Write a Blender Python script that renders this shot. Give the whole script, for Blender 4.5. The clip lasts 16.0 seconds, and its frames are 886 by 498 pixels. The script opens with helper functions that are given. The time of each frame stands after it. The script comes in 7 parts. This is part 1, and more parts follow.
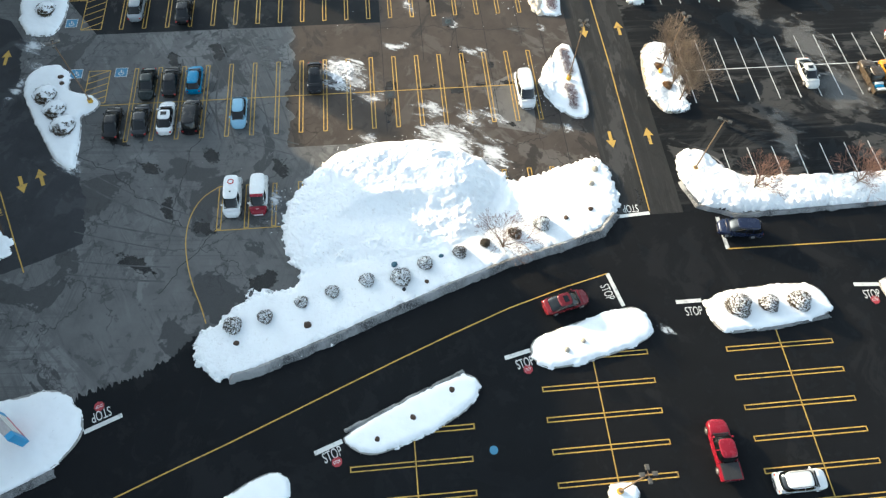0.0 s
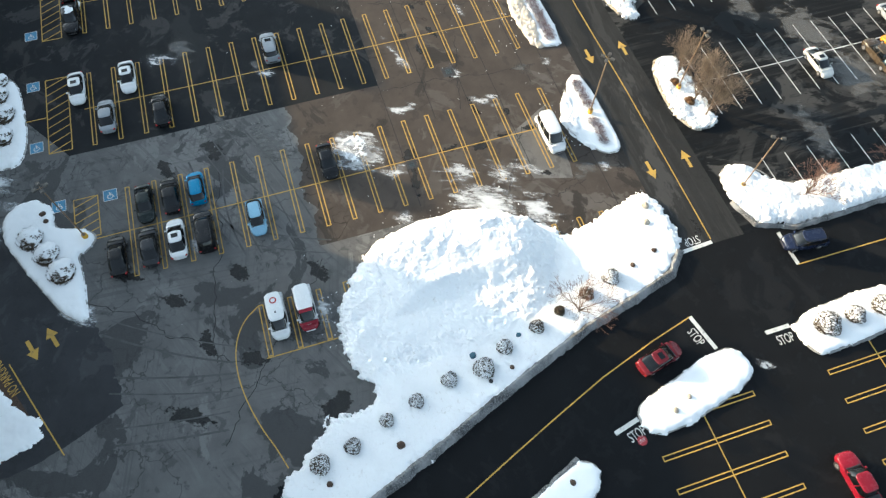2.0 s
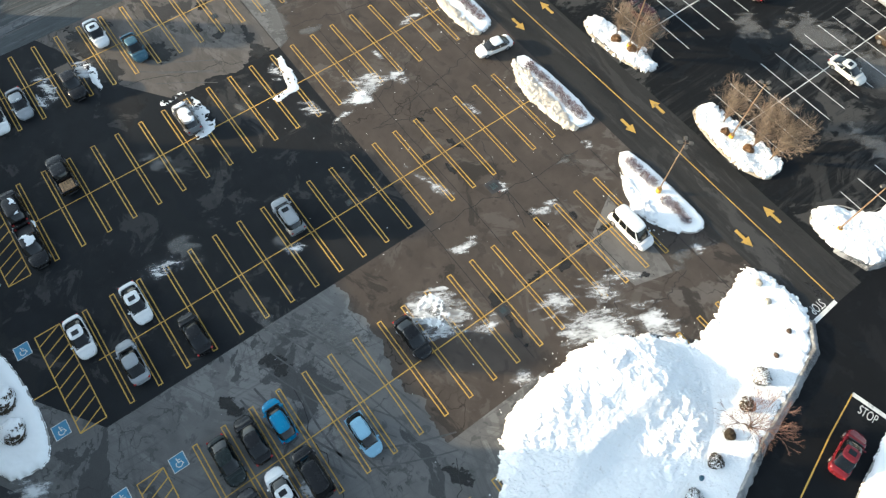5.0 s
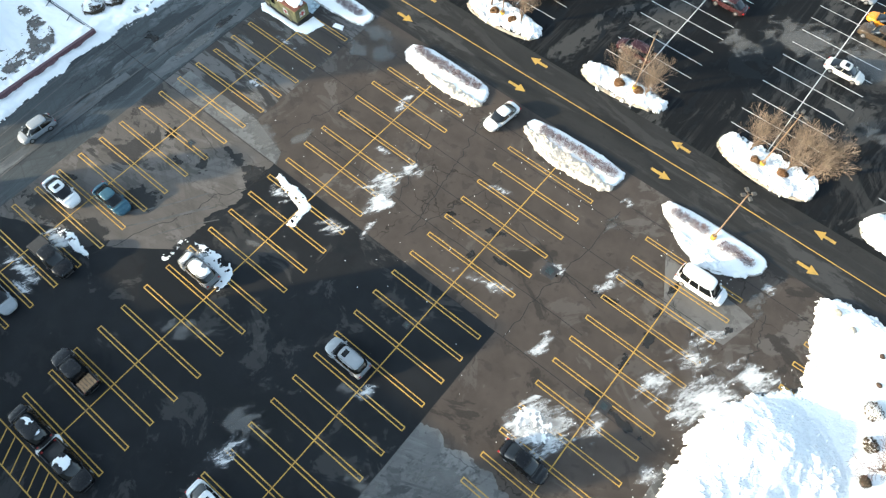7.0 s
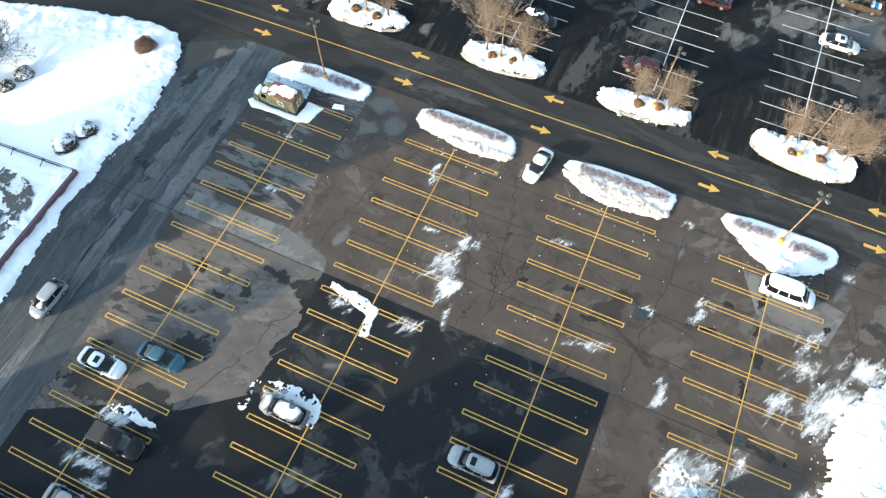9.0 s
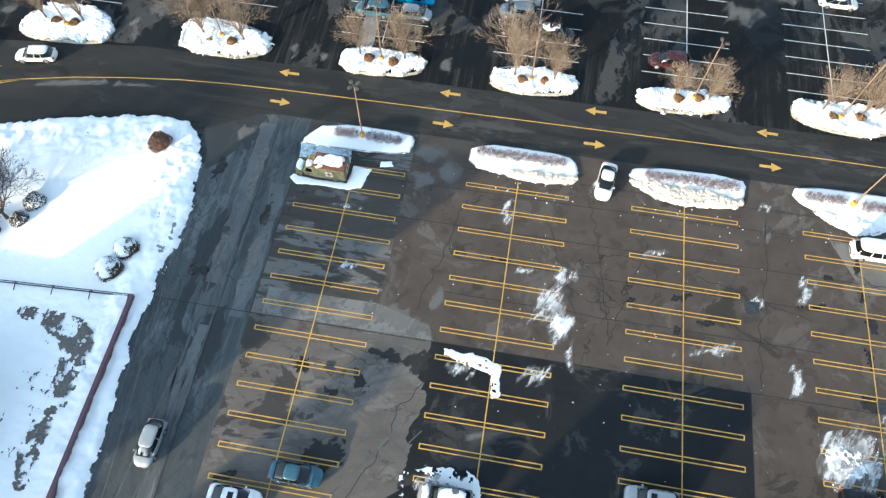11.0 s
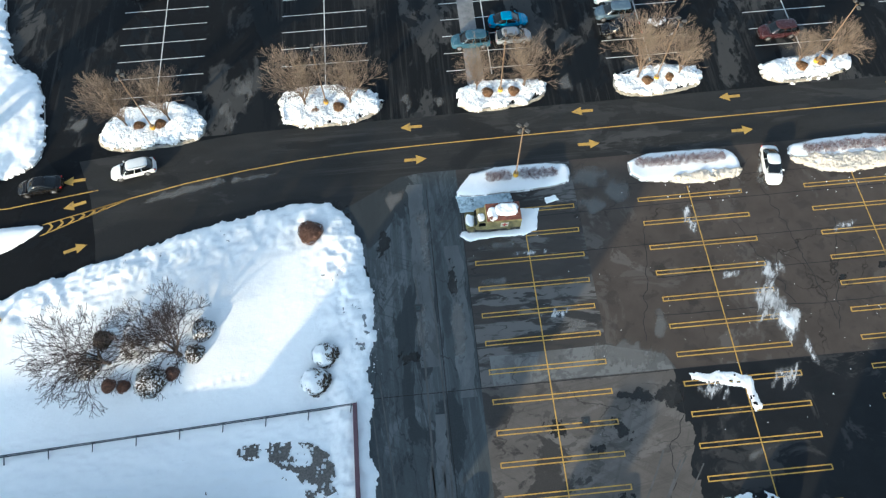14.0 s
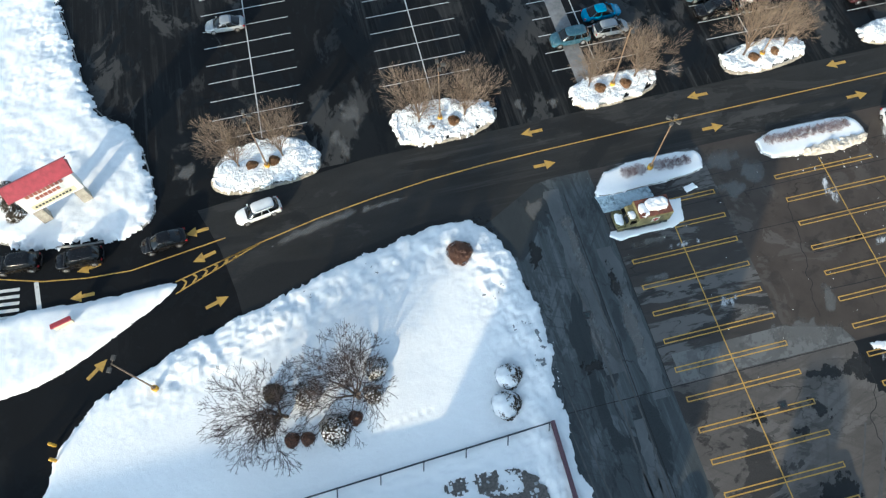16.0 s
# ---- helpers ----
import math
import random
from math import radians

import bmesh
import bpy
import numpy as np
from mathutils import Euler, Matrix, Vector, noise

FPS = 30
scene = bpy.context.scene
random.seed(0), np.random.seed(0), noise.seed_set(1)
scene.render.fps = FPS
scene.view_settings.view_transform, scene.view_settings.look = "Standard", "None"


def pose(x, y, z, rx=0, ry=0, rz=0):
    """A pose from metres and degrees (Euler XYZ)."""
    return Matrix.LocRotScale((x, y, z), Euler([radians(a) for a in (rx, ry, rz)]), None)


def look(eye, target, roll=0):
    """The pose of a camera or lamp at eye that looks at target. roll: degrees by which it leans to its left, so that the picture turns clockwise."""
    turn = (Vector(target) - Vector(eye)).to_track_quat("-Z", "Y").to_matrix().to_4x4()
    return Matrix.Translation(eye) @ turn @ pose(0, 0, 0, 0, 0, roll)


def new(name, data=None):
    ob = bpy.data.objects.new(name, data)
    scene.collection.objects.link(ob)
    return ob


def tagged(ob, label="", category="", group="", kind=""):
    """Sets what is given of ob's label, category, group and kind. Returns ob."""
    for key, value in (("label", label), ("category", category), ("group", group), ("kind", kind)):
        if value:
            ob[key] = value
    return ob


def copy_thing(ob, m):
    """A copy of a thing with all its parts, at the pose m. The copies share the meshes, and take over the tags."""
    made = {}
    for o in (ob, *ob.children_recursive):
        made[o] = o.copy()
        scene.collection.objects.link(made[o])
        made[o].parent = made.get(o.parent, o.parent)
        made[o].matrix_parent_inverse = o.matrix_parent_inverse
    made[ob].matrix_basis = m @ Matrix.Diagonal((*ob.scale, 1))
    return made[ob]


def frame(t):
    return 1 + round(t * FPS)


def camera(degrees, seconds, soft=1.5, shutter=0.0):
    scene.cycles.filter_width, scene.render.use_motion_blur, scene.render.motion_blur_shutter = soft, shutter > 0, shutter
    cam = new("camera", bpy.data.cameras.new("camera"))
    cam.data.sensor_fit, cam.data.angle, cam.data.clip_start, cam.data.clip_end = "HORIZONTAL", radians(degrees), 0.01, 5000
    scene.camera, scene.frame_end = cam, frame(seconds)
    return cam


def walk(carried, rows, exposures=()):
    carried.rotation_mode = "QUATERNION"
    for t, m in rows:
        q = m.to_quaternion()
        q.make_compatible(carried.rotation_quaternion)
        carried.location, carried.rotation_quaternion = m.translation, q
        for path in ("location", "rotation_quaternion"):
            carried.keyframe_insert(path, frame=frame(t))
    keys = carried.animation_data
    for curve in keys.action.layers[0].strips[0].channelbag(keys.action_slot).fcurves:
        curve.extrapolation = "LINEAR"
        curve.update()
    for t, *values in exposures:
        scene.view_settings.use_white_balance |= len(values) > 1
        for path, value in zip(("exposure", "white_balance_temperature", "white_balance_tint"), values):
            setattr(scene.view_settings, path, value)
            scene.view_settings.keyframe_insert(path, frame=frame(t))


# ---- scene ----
cam = camera(67.5, 16.0, soft=1.3)
PATH = [
    (0, (0.368, -0.365, 61.668), (-0.58, -0.223, 59.913), 3.6),
    (0.5, (-2.488, -3.212, 61.596), (-3.422, -3.026, 59.838), 3.2),
    (1, (-5.539, -5.937, 61.471), (-6.459, -5.706, 59.71), 2.9),
    (1.5, (-8.891, -8.447, 61.309), (-9.796, -8.172, 59.547), 2.6),
    (2, (-12.566, -10.744, 61.214), (-13.453, -10.426, 59.449), 2.2),
    (2.5, (-16.539, -12.832, 61.147), (-17.406, -12.472, 59.381), 1.9),
    (3, (-20.75, -14.663, 61.126), (-21.592, -14.263, 59.357), 1.6),
    (3.5, (-25.184, -16.247, 61.135), (-25.997, -15.808, 59.361), 1.3),
    (4, (-29.723, -17.572, 61.133), (-30.505, -17.093, 59.355), 1.1),
    (4.2, (-31.574, -17.964, 61.141), (-32.342, -17.474, 59.361), 1.0),
    (6.3, (-51.283, -20.822, 61.735), (-51.893, -20.169, 59.946), 2.1),
    (6.5, (-53.172, -20.97, 61.745), (-53.763, -20.3, 59.955), 2.2),
    (7, (-57.824, -21.096, 61.745), (-58.366, -20.387, 59.955), 2.0),
    (7.5, (-62.336, -21.149, 61.82), (-62.828, -20.404, 60.03), 1.8),
    (8, (-66.699, -21.166, 61.88), (-67.146, -20.393, 60.09), 1.5),
    (8.5, (-70.949, -21.215, 61.968), (-71.352, -20.417, 60.179), 1.0),
    (9, (-75.135, -21.306, 62.061), (-75.489, -20.487, 60.271), 0.7),
    (9.2, (-76.866, -21.305, 62.078), (-77.201, -20.478, 60.288), 0.6),
    (11.3, (-95.924, -20.546, 62.04), (-96.039, -19.662, 60.25), 0.4),
    (11.5, (-97.728, -20.341, 62.031), (-97.827, -19.455, 60.241), 0.3),
    (12, (-102.23, -19.55, 62.014), (-102.291, -18.666, 60.221), -0.1),
    (12.5, (-106.7, -18.565, 62.018), (-106.724, -17.686, 60.221), -0.5),
    (13, (-111.127, -17.432, 61.994), (-111.121, -16.562, 60.193), -1.0),
    (13.5, (-115.516, -16.218, 61.945), (-115.486, -15.356, 60.141), -1.5),
    (14, (-120.034, -15.021, 61.922), (-119.979, -14.165, 60.115), -1.8),
    (14.5, (-124.688, -13.806, 61.861), (-124.606, -12.955, 60.053), -2.0),
    (15, (-129.386, -12.471, 61.729), (-129.276, -11.628, 59.918), -2.2),
    (15.5, (-134.073, -11.013, 61.603), (-133.936, -10.181, 59.789), -2.2),
    (16, (-138.719, -9.553, 61.522), (-138.556, -8.729, 59.707), -2.5),
]
walk(cam, [(t, look(eye, target, roll)) for t, eye, target, roll in PATH],
     [(0, 1.62, 5600, -2), (4, 1.46, 5600, -1), (8, 1.78, 5200, -3), (12.5, 1.36, 5050, -3), (16, 0.88, 4950, -3)])

# ---- world and light ----
SUN_ELEV, SUN_FROM = radians(13.0), radians(231.0)     # height of the sun, and where it stands, counted from +x towards +y
world = bpy.data.worlds.new("winter_sky")
scene.world = world
world.use_nodes = True
sky = world.node_tree.nodes.new("ShaderNodeTexSky")
sky.sky_type, sky.sun_disc = "NISHITA", False
sky.sun_elevation, sky.sun_rotation = SUN_ELEV, radians(90.0) - SUN_FROM
sky.air_density, sky.dust_density, sky.ozone_density = 0.85, 3.0, 0.5
backg = world.node_tree.nodes["Background"]
backg.inputs["Strength"].default_value = 0.155
haze = world.node_tree.nodes.new("ShaderNodeHueSaturation")
haze.inputs["Saturation"].default_value = 0.45
world.node_tree.links.new(sky.outputs[0], haze.inputs["Color"])
world.node_tree.links.new(haze.outputs[0], backg.inputs["Color"])
sun_data = bpy.data.lights.new("sun", "SUN")
sun_data.energy, sun_data.angle, sun_data.color = 4.1, radians(0.6), (1.0, 0.67, 0.37)
sun = new("sun", sun_data)
sun_vec = Vector((math.cos(SUN_FROM) * math.cos(SUN_ELEV), math.sin(SUN_FROM) * math.cos(SUN_ELEV), math.sin(SUN_ELEV)))
sun.matrix_world = look(sun_vec * 300, (0, 0, 0))


# ---- small helpers ----
def link(tree, a, b):
    tree.links.new(a, b)


def material(name, rough=0.8, metal=0.0, spec=0.5):
    m = bpy.data.materials.new(name)
    m.use_nodes = True
    b = m.node_tree.nodes["Principled BSDF"]
    b.inputs["Roughness"].default_value, b.inputs["Metallic"].default_value = rough, metal
    b.inputs["Specular IOR Level"].default_value = spec
    return m, m.node_tree, b


def node(tree, kind, **values):
    n = tree.nodes.new("ShaderNode" + kind)
    for key, v in values.items():
        n.inputs[key.replace("_", " ")].default_value = v
    return n


def coords(tree, world_space=True, stretch=(1, 1, 1), turn=0.0):
    if world_space:
        src = tree.nodes.new("ShaderNodeNewGeometry").outputs["Position"]
    else:
        src = tree.nodes.new("ShaderNodeTexCoord").outputs["Object"]
    for values in ({"Rotation": (0, 0, -turn)}, {"Scale": stretch}):
        mp = node(tree, "Mapping", **values)
        link(tree, src, mp.inputs["Vector"])
        src = mp.outputs[0]
    return src


def noise_of(tree, vec, scale, detail=4.0, rough=0.6, low=None, high=None, distort=0.0):
    n = node(tree, "TexNoise", Scale=scale, Detail=detail, Roughness=rough, Distortion=distort)
    link(tree, vec, n.inputs["Vector"])
    out = n.outputs[0]
    if low is not None:
        r = node(tree, "MapRange", From_Min=low, From_Max=high)
        link(tree, out, r.inputs["Value"])
        out = r.outputs[0]
    return out


def mixed(tree, fac, a, b):
    m = tree.nodes.new("ShaderNodeMix")
    m.data_type = "RGBA"
    if isinstance(fac, float):
        m.inputs[0].default_value = fac
    else:
        link(tree, fac, m.inputs[0])
    for slot, v in ((6, a), (7, b)):
        if isinstance(v, tuple):
            m.inputs[slot].default_value = (*v, 1)
        else:
            link(tree, v, m.inputs[slot])
    return m.outputs[2]


def times(tree, a, b):
    m = tree.nodes.new("ShaderNodeMath")
    m.operation = "MULTIPLY"
    for slot, v in ((0, a), (1, b)):
        if isinstance(v, float):
            m.inputs[slot].default_value = v
        else:
            link(tree, v, m.inputs[slot])
    return m.outputs[0]


def bumped(tree, bsdf, height, strength, distance):
    b = node(tree, "Bump", Strength=strength, Distance=distance)
    link(tree, height, b.inputs["Height"])
    link(tree, b.outputs[0], bsdf.inputs["Normal"])


def plain(name, colour, rough=0.6, metal=0.0, spread=0.25, scale=6.0, spec=0.5, bump=0.0):
    """A small thing's material: one colour with uneven tone and a little dirt."""
    m, tree, b = material(name, rough, metal, spec)
    vec = coords(tree, False)
    dark = tuple(c * (1 - spread) for c in colour)
    light = tuple(min(1.0, c * (1 + spread * 0.6)) for c in colour)
    col = mixed(tree, noise_of(tree, vec, scale, 5, 0.65, 0.35, 0.65), dark, light)
    col = mixed(tree, times(tree, noise_of(tree, vec, scale * 9, 2, 0.5, 0.5, 0.75), 0.35), col, dark)
    link(tree, col, b.inputs["Base Color"])
    if bump:
        bumped(tree, b, noise_of(tree, vec, scale * 5, 4), 0.6, bump)
    return m


def asphalt(name, wet, damp, dry, dry_at=0.55, wet_at=0.55, streak=0.0, turn=0.0, rough=0.8, crack=0.7, seed=0.0, size=1.0, amount=0.85, tracks=0.0, stretch=(1, 1, 1)):
    """Asphalt: damp ground, dried salt-pale patches and wet dark patches with ragged sharp edges, scraped streaks, cracks, grit."""
    m, tree, b = material(name, rough, 0.0, 0.12)
    off = node(tree, "Mapping", Location=(seed * 3.1, seed * 1.7, seed), Scale=stretch)
    link(tree, coords(tree), off.inputs["Vector"])
    vec = off.outputs[0]
    tone = noise_of(tree, vec, 0.35 * size, 6, 0.6, 0.3, 0.7)
    col = mixed(tree, tone, tuple(c * 0.78 for c in damp), tuple(c * 1.2 for c in damp))
    big = noise_of(tree, vec, 0.075 * size, 9, 0.60, dry_at - 0.006, dry_at + 0.012, 0.5)
    small = noise_of(tree, vec, 0.42 * size, 8, 0.64, 0.44, 0.475, 0.3)
    col = mixed(tree, times(tree, times(tree, big, small), amount), col, dry)
    faint = noise_of(tree, vec, 0.16 * size, 9, 0.68, 0.57, 0.60, 0.8)
    col = mixed(tree, times(tree, faint, 0.4), col, dry)
    if streak:
        lines = noise_of(tree, coords(tree, True, (0.05, 1.5, 1.0), turn), 1.0, 8, 0.72, 0.50, 0.66)
        zone = noise_of(tree, vec, 0.06, 5, 0.6, 0.44, 0.54)
        col = mixed(tree, times(tree, times(tree, lines, zone), streak), col, dry)
    if tracks:
        for way, wide in ((turn + radians(9), 3.4), (turn - radians(34), 2.2), (turn + radians(66), 2.8), (turn + radians(24), 1.4)):
            rubber = noise_of(tree, coords(tree, True, (0.035, wide, 1.0), way), 1.0, 7, 0.72, 0.53, 0.60)
            there = noise_of(tree, vec, 0.05 * wide, 5, 0.6, 0.46, 0.54)
            col = mixed(tree, times(tree, times(tree, rubber, there), tracks), col, tuple(0.5 * c + 0.5 * w for c, w in zip(damp, wet)))
    pool = noise_of(tree, vec, 0.12 * size, 9, 0.62, wet_at, wet_at + 0.012, 0.7)
    spots = noise_of(tree, vec, 0.6 * size, 6, 0.62, 0.58, 0.61, 0.4)
    soak = tree.nodes.new("ShaderNodeMath")
    soak.operation = "MAXIMUM"
    link(tree, pool, soak.inputs[0])
    link(tree, times(tree, spots, 0.6), soak.inputs[1])
    wetness = soak.outputs[0]
    col = mixed(tree, times(tree, wetness, 0.9), col, wet)
    vor = tree.nodes.new("ShaderNodeTexVoronoi")
    vor.feature = "DISTANCE_TO_EDGE"
    vor.inputs["Scale"].default_value = 0.16
    warp = tree.nodes.new("ShaderNodeVectorMath")
    warp.operation = "MULTIPLY_ADD"
    wn = node(tree, "TexNoise", Scale=0.5, Detail=6.0)
    link(tree, vec, wn.inputs["Vector"])
    link(tree, wn.outputs["Color"], warp.inputs[0])
    warp.inputs[1].default_value = (4, 4, 4)
    link(tree, vec, warp.inputs[2])
    link(tree, warp.outputs[0], vor.inputs["Vector"])
    thin = node(tree, "MapRange", From_Min=0.004, From_Max=0.013, To_Min=1.0, To_Max=0.0)
    link(tree, vor.outputs["Distance"], thin.inputs["Value"])
    where = noise_of(tree, vec, 0.10, 4, 0.5, 0.47, 0.56)
    col = mixed(tree, times(tree, times(tree, thin.outputs[0], where), crack), col, tuple(c * 0.6 for c in wet))
    grain = noise_of(tree, vec, 16.0, 3, 0.7, 0.35, 0.7)
    col = mixed(tree, times(tree, grain, 0.25), col, tuple(c * 1.6 + 0.01 for c in damp))
    link(tree, col, b.inputs["Base Color"])
    rg = node(tree, "MapRange", To_Min=rough, To_Max=0.42)
    link(tree, wetness, rg.inputs["Value"])
    link(tree, rg.outputs[0], b.inputs["Roughness"])
    bumped(tree, b, noise_of(tree, vec, 22.0, 4, 0.7), 0.25, 0.008)
    return m


def snow_material(name, clean=(0.85, 0.86, 0.865), grit=(0.33, 0.30, 0.27), dirt=(0.62, 0.75), amount=0.6, bump=0.05, speckle=2.6):
    m, tree, b = material(name, 0.75, 0.0, 0.3)
    vec = coords(tree)
    speck = noise_of(tree, vec, speckle, 8, 0.72, dirt[0], dirt[1])
    wide = noise_of(tree, vec, 0.35, 4, 0.6, 0.4, 0.62)
    col = mixed(tree, times(tree, noise_of(tree, vec, 0.8, 5, 0.6, 0.35, 0.7), 0.5), clean, tuple(c * 0.93 for c in clean))
    col = mixed(tree, times(tree, times(tree, speck, wide), amount), col, grit)
    link(tree, col, b.inputs["Base Color"])
    b.inputs["Subsurface Weight"].default_value = 0.0
    bumped(tree, b, noise_of(tree, vec, 2.2, 10, 0.72), 0.9, bump * 4)
    return m


def torn_layer(name, colour, cover_most=0.88, stretch=(0.5, 1.35, 1.0), rough=0.8, edge=0.36, grain=0.30):
    """A thin torn layer on a unit disc: dense at the middle, streaked and broken towards the rim."""
    m, tree, b = material(name, rough, 0.0, 0.2)
    obj = tree.nodes.new("ShaderNodeTexCoord").outputs["Object"]
    away = tree.nodes.new("ShaderNodeVectorMath")
    away.operation = "LENGTH"
    link(tree, obj, away.inputs[0])
    rim = node(tree, "MapRange", From_Min=0.0, From_Max=1.0, To_Min=0.24, To_Max=-0.34)
    link(tree, away.outputs["Value"], rim.inputs["Value"])
    info = tree.nodes.new("ShaderNodeObjectInfo")
    level = tree.nodes.new("ShaderNodeSeparateColor")
    link(tree, info.outputs["Color"], level.inputs[0])
    streaks = noise_of(tree, coords(tree, True, stretch, radians(63)), 0.9, 9, 0.68)
    fine = noise_of(tree, coords(tree), 3.2, 6, 0.7)
    total = times(tree, streaks, 1.7)
    for extra in (rim.outputs[0], level.outputs[0], times(tree, fine, grain)):
        add = tree.nodes.new("ShaderNodeMath")
        link(tree, total, add.inputs[0])
        link(tree, extra, add.inputs[1])
        total = add.outputs[0]
    cover = node(tree, "MapRange", From_Min=1.0, From_Max=1.0 + edge)
    link(tree, total, cover.inputs["Value"])
    link(tree, times(tree, cover.outputs[0], cover_most), b.inputs["Alpha"])
    b.inputs["Base Color"].default_value = (*colour, 1)
    bumped(tree, b, fine, 0.6, 0.03)
    return m


def paint_line(name, colour, under, worn=(0.5, 0.62)):
    m, tree, b = material(name, 0.7)
    vec = coords(tree)
    col = mixed(tree, noise_of(tree, vec, 1.3, 7, 0.75, worn[0], worn[1]), colour, under)
    col = mixed(tree, times(tree, noise_of(tree, vec, 0.2, 3, 0.5, 0.35, 0.65), 0.35), col, tuple(c * 0.55 for c in colour))
    link(tree, col, b.inputs["Base Color"])
    bumped(tree, b, noise_of(tree, vec, 22.0, 3, 0.7), 0.4, 0.008)
    return m


def mesh_object(name, verts, faces, mat, smooth=False):
    me = bpy.data.meshes.new(name)
    me.from_pydata(verts, [], faces)
    me.materials.append(mat)
    if smooth:
        me.polygons.foreach_set("use_smooth", [True] * len(me.polygons))
    me.update()
    return new(name, me)


def part(name, bm, mat, parent, label="", smooth=False):
    """Links a bmesh as one mesh object under a thing or a part."""
    me = bpy.data.meshes.new(name)
    bm.normal_update()
    bm.to_mesh(me)
    bm.free()
    me.materials.append(mat)
    if smooth:
        me.polygons.foreach_set("use_smooth", [True] * len(me.polygons))
    ob = new(name, me)
    ob.parent = parent
    if label:
        tagged(ob, label)
    return ob


def thing(name, m, label, category, group="", kind=""):
    ob = new(name)
    ob.empty_display_size = 0.3
    ob.matrix_basis = m
    return tagged(ob, label, category, group, kind)


def box(bm, x0, x1, y0, y1, z0, z1, bevel=0.0):
    made = bmesh.ops.create_cube(bm, size=1.0)["verts"]
    for v in made:
        v.co = Vector(((x0 + x1) / 2 + v.co.x * (x1 - x0), (y0 + y1) / 2 + v.co.y * (y1 - y0), (z0 + z1) / 2 + v.co.z * (z1 - z0)))
    if bevel:
        edges = list({e for v in made for e in v.link_edges})
        bmesh.ops.bevel(bm, geom=edges, offset=bevel, segments=2, affect="EDGES", profile=0.5)
    return bm


def tube(bm, a, b, r0, r1, sides=8):
    a, b = Vector(a), Vector(b)
    q = (b - a).to_track_quat("Z", "Y")
    rings = []
    for p, r in ((a, r0), (b, r1)):
        rings.append([bm.verts.new(p + q @ Vector((r * math.cos(k * math.tau / sides), r * math.sin(k * math.tau / sides), 0))) for k in range(sides)])
    for k in range(sides):
        bm.faces.new((rings[0][k], rings[0][(k + 1) % sides], rings[1][(k + 1) % sides], rings[1][k]))
    bm.faces.new(rings[1])
    bm.faces.new(rings[0][::-1])
    return bm


def slab(bm, corners, thick):
    """A thin solid panel over four (or more) corners, grown along its normal."""
    c = [Vector(p) for p in corners]
    nrm = (c[1] - c[0]).cross(c[2] - c[1]).normalized() * thick
    low, top = [bm.verts.new(p) for p in c], [bm.verts.new(p + nrm) for p in c]
    bm.faces.new(top)
    bm.faces.new(low[::-1])
    for k in range(len(c)):
        j = (k + 1) % len(c)
        bm.faces.new((low[k], low[j], top[j], top[k]))
    return bm


rng = np.random.default_rng(7)
LATTICE = rng.random((256, 256))


def waves(x, y, octaves=4, gain=0.5):
    """Value noise over arrays, about -1 to 1."""
    total, amp, norm = np.zeros_like(x), 1.0, 0.0
    for o in range(octaves):
        xs, ys = x * 2.0 ** o + 17.3 * o, y * 2.0 ** o + 9.1 * o
        xi, yi = np.floor(xs).astype(int), np.floor(ys).astype(int)
        fx, fy = xs - xi, ys - yi
        fx, fy = fx * fx * (3 - 2 * fx), fy * fy * (3 - 2 * fy)
        g = lambda i, j: LATTICE[(xi + i) % 256, (yi + j) % 256]
        v = (g(0, 0) * (1 - fx) + g(1, 0) * fx) * (1 - fy) + (g(0, 1) * (1 - fx) + g(1, 1) * fx) * fy
        total, norm, amp = total + amp * (2 * v - 1), norm + amp, amp * gain
    return total / norm


def rounded(points, rounds=2):
    """Corner cutting: a smooth closed outline through few corners."""
    p = np.array(points, float)
    for _ in range(rounds):
        q = np.roll(p, -1, axis=0)
        p = np.stack([0.75 * p + 0.25 * q, 0.25 * p + 0.75 * q], 1).reshape(-1, 2)
    return p


def inside_distance(x, y, outline):
    """Distance to the outline, positive inside."""
    a, b = outline, np.roll(outline, -1, axis=0)
    best, odd = np.full(x.shape, 1e9), np.zeros(x.shape, bool)
    for (ax, ay), (bx, by) in zip(a, b):
        dx, dy = bx - ax, by - ay
        k = np.clip(((x - ax) * dx + (y - ay) * dy) / max(dx * dx + dy * dy, 1e-9), 0, 1)
        best = np.minimum(best, np.hypot(x - ax - k * dx, y - ay - k * dy))
        if ay != by:
            odd ^= ((ay > y) != (by > y)) & (x < (bx - ax) * (y - ay) / (by - ay) + ax)
    return np.where(odd, best, -best)


CRISP = ("snow_plowed", "snow_sunlit_cream", "snow_sandy_edge", "snow_gritty")      # crusts with broken facets


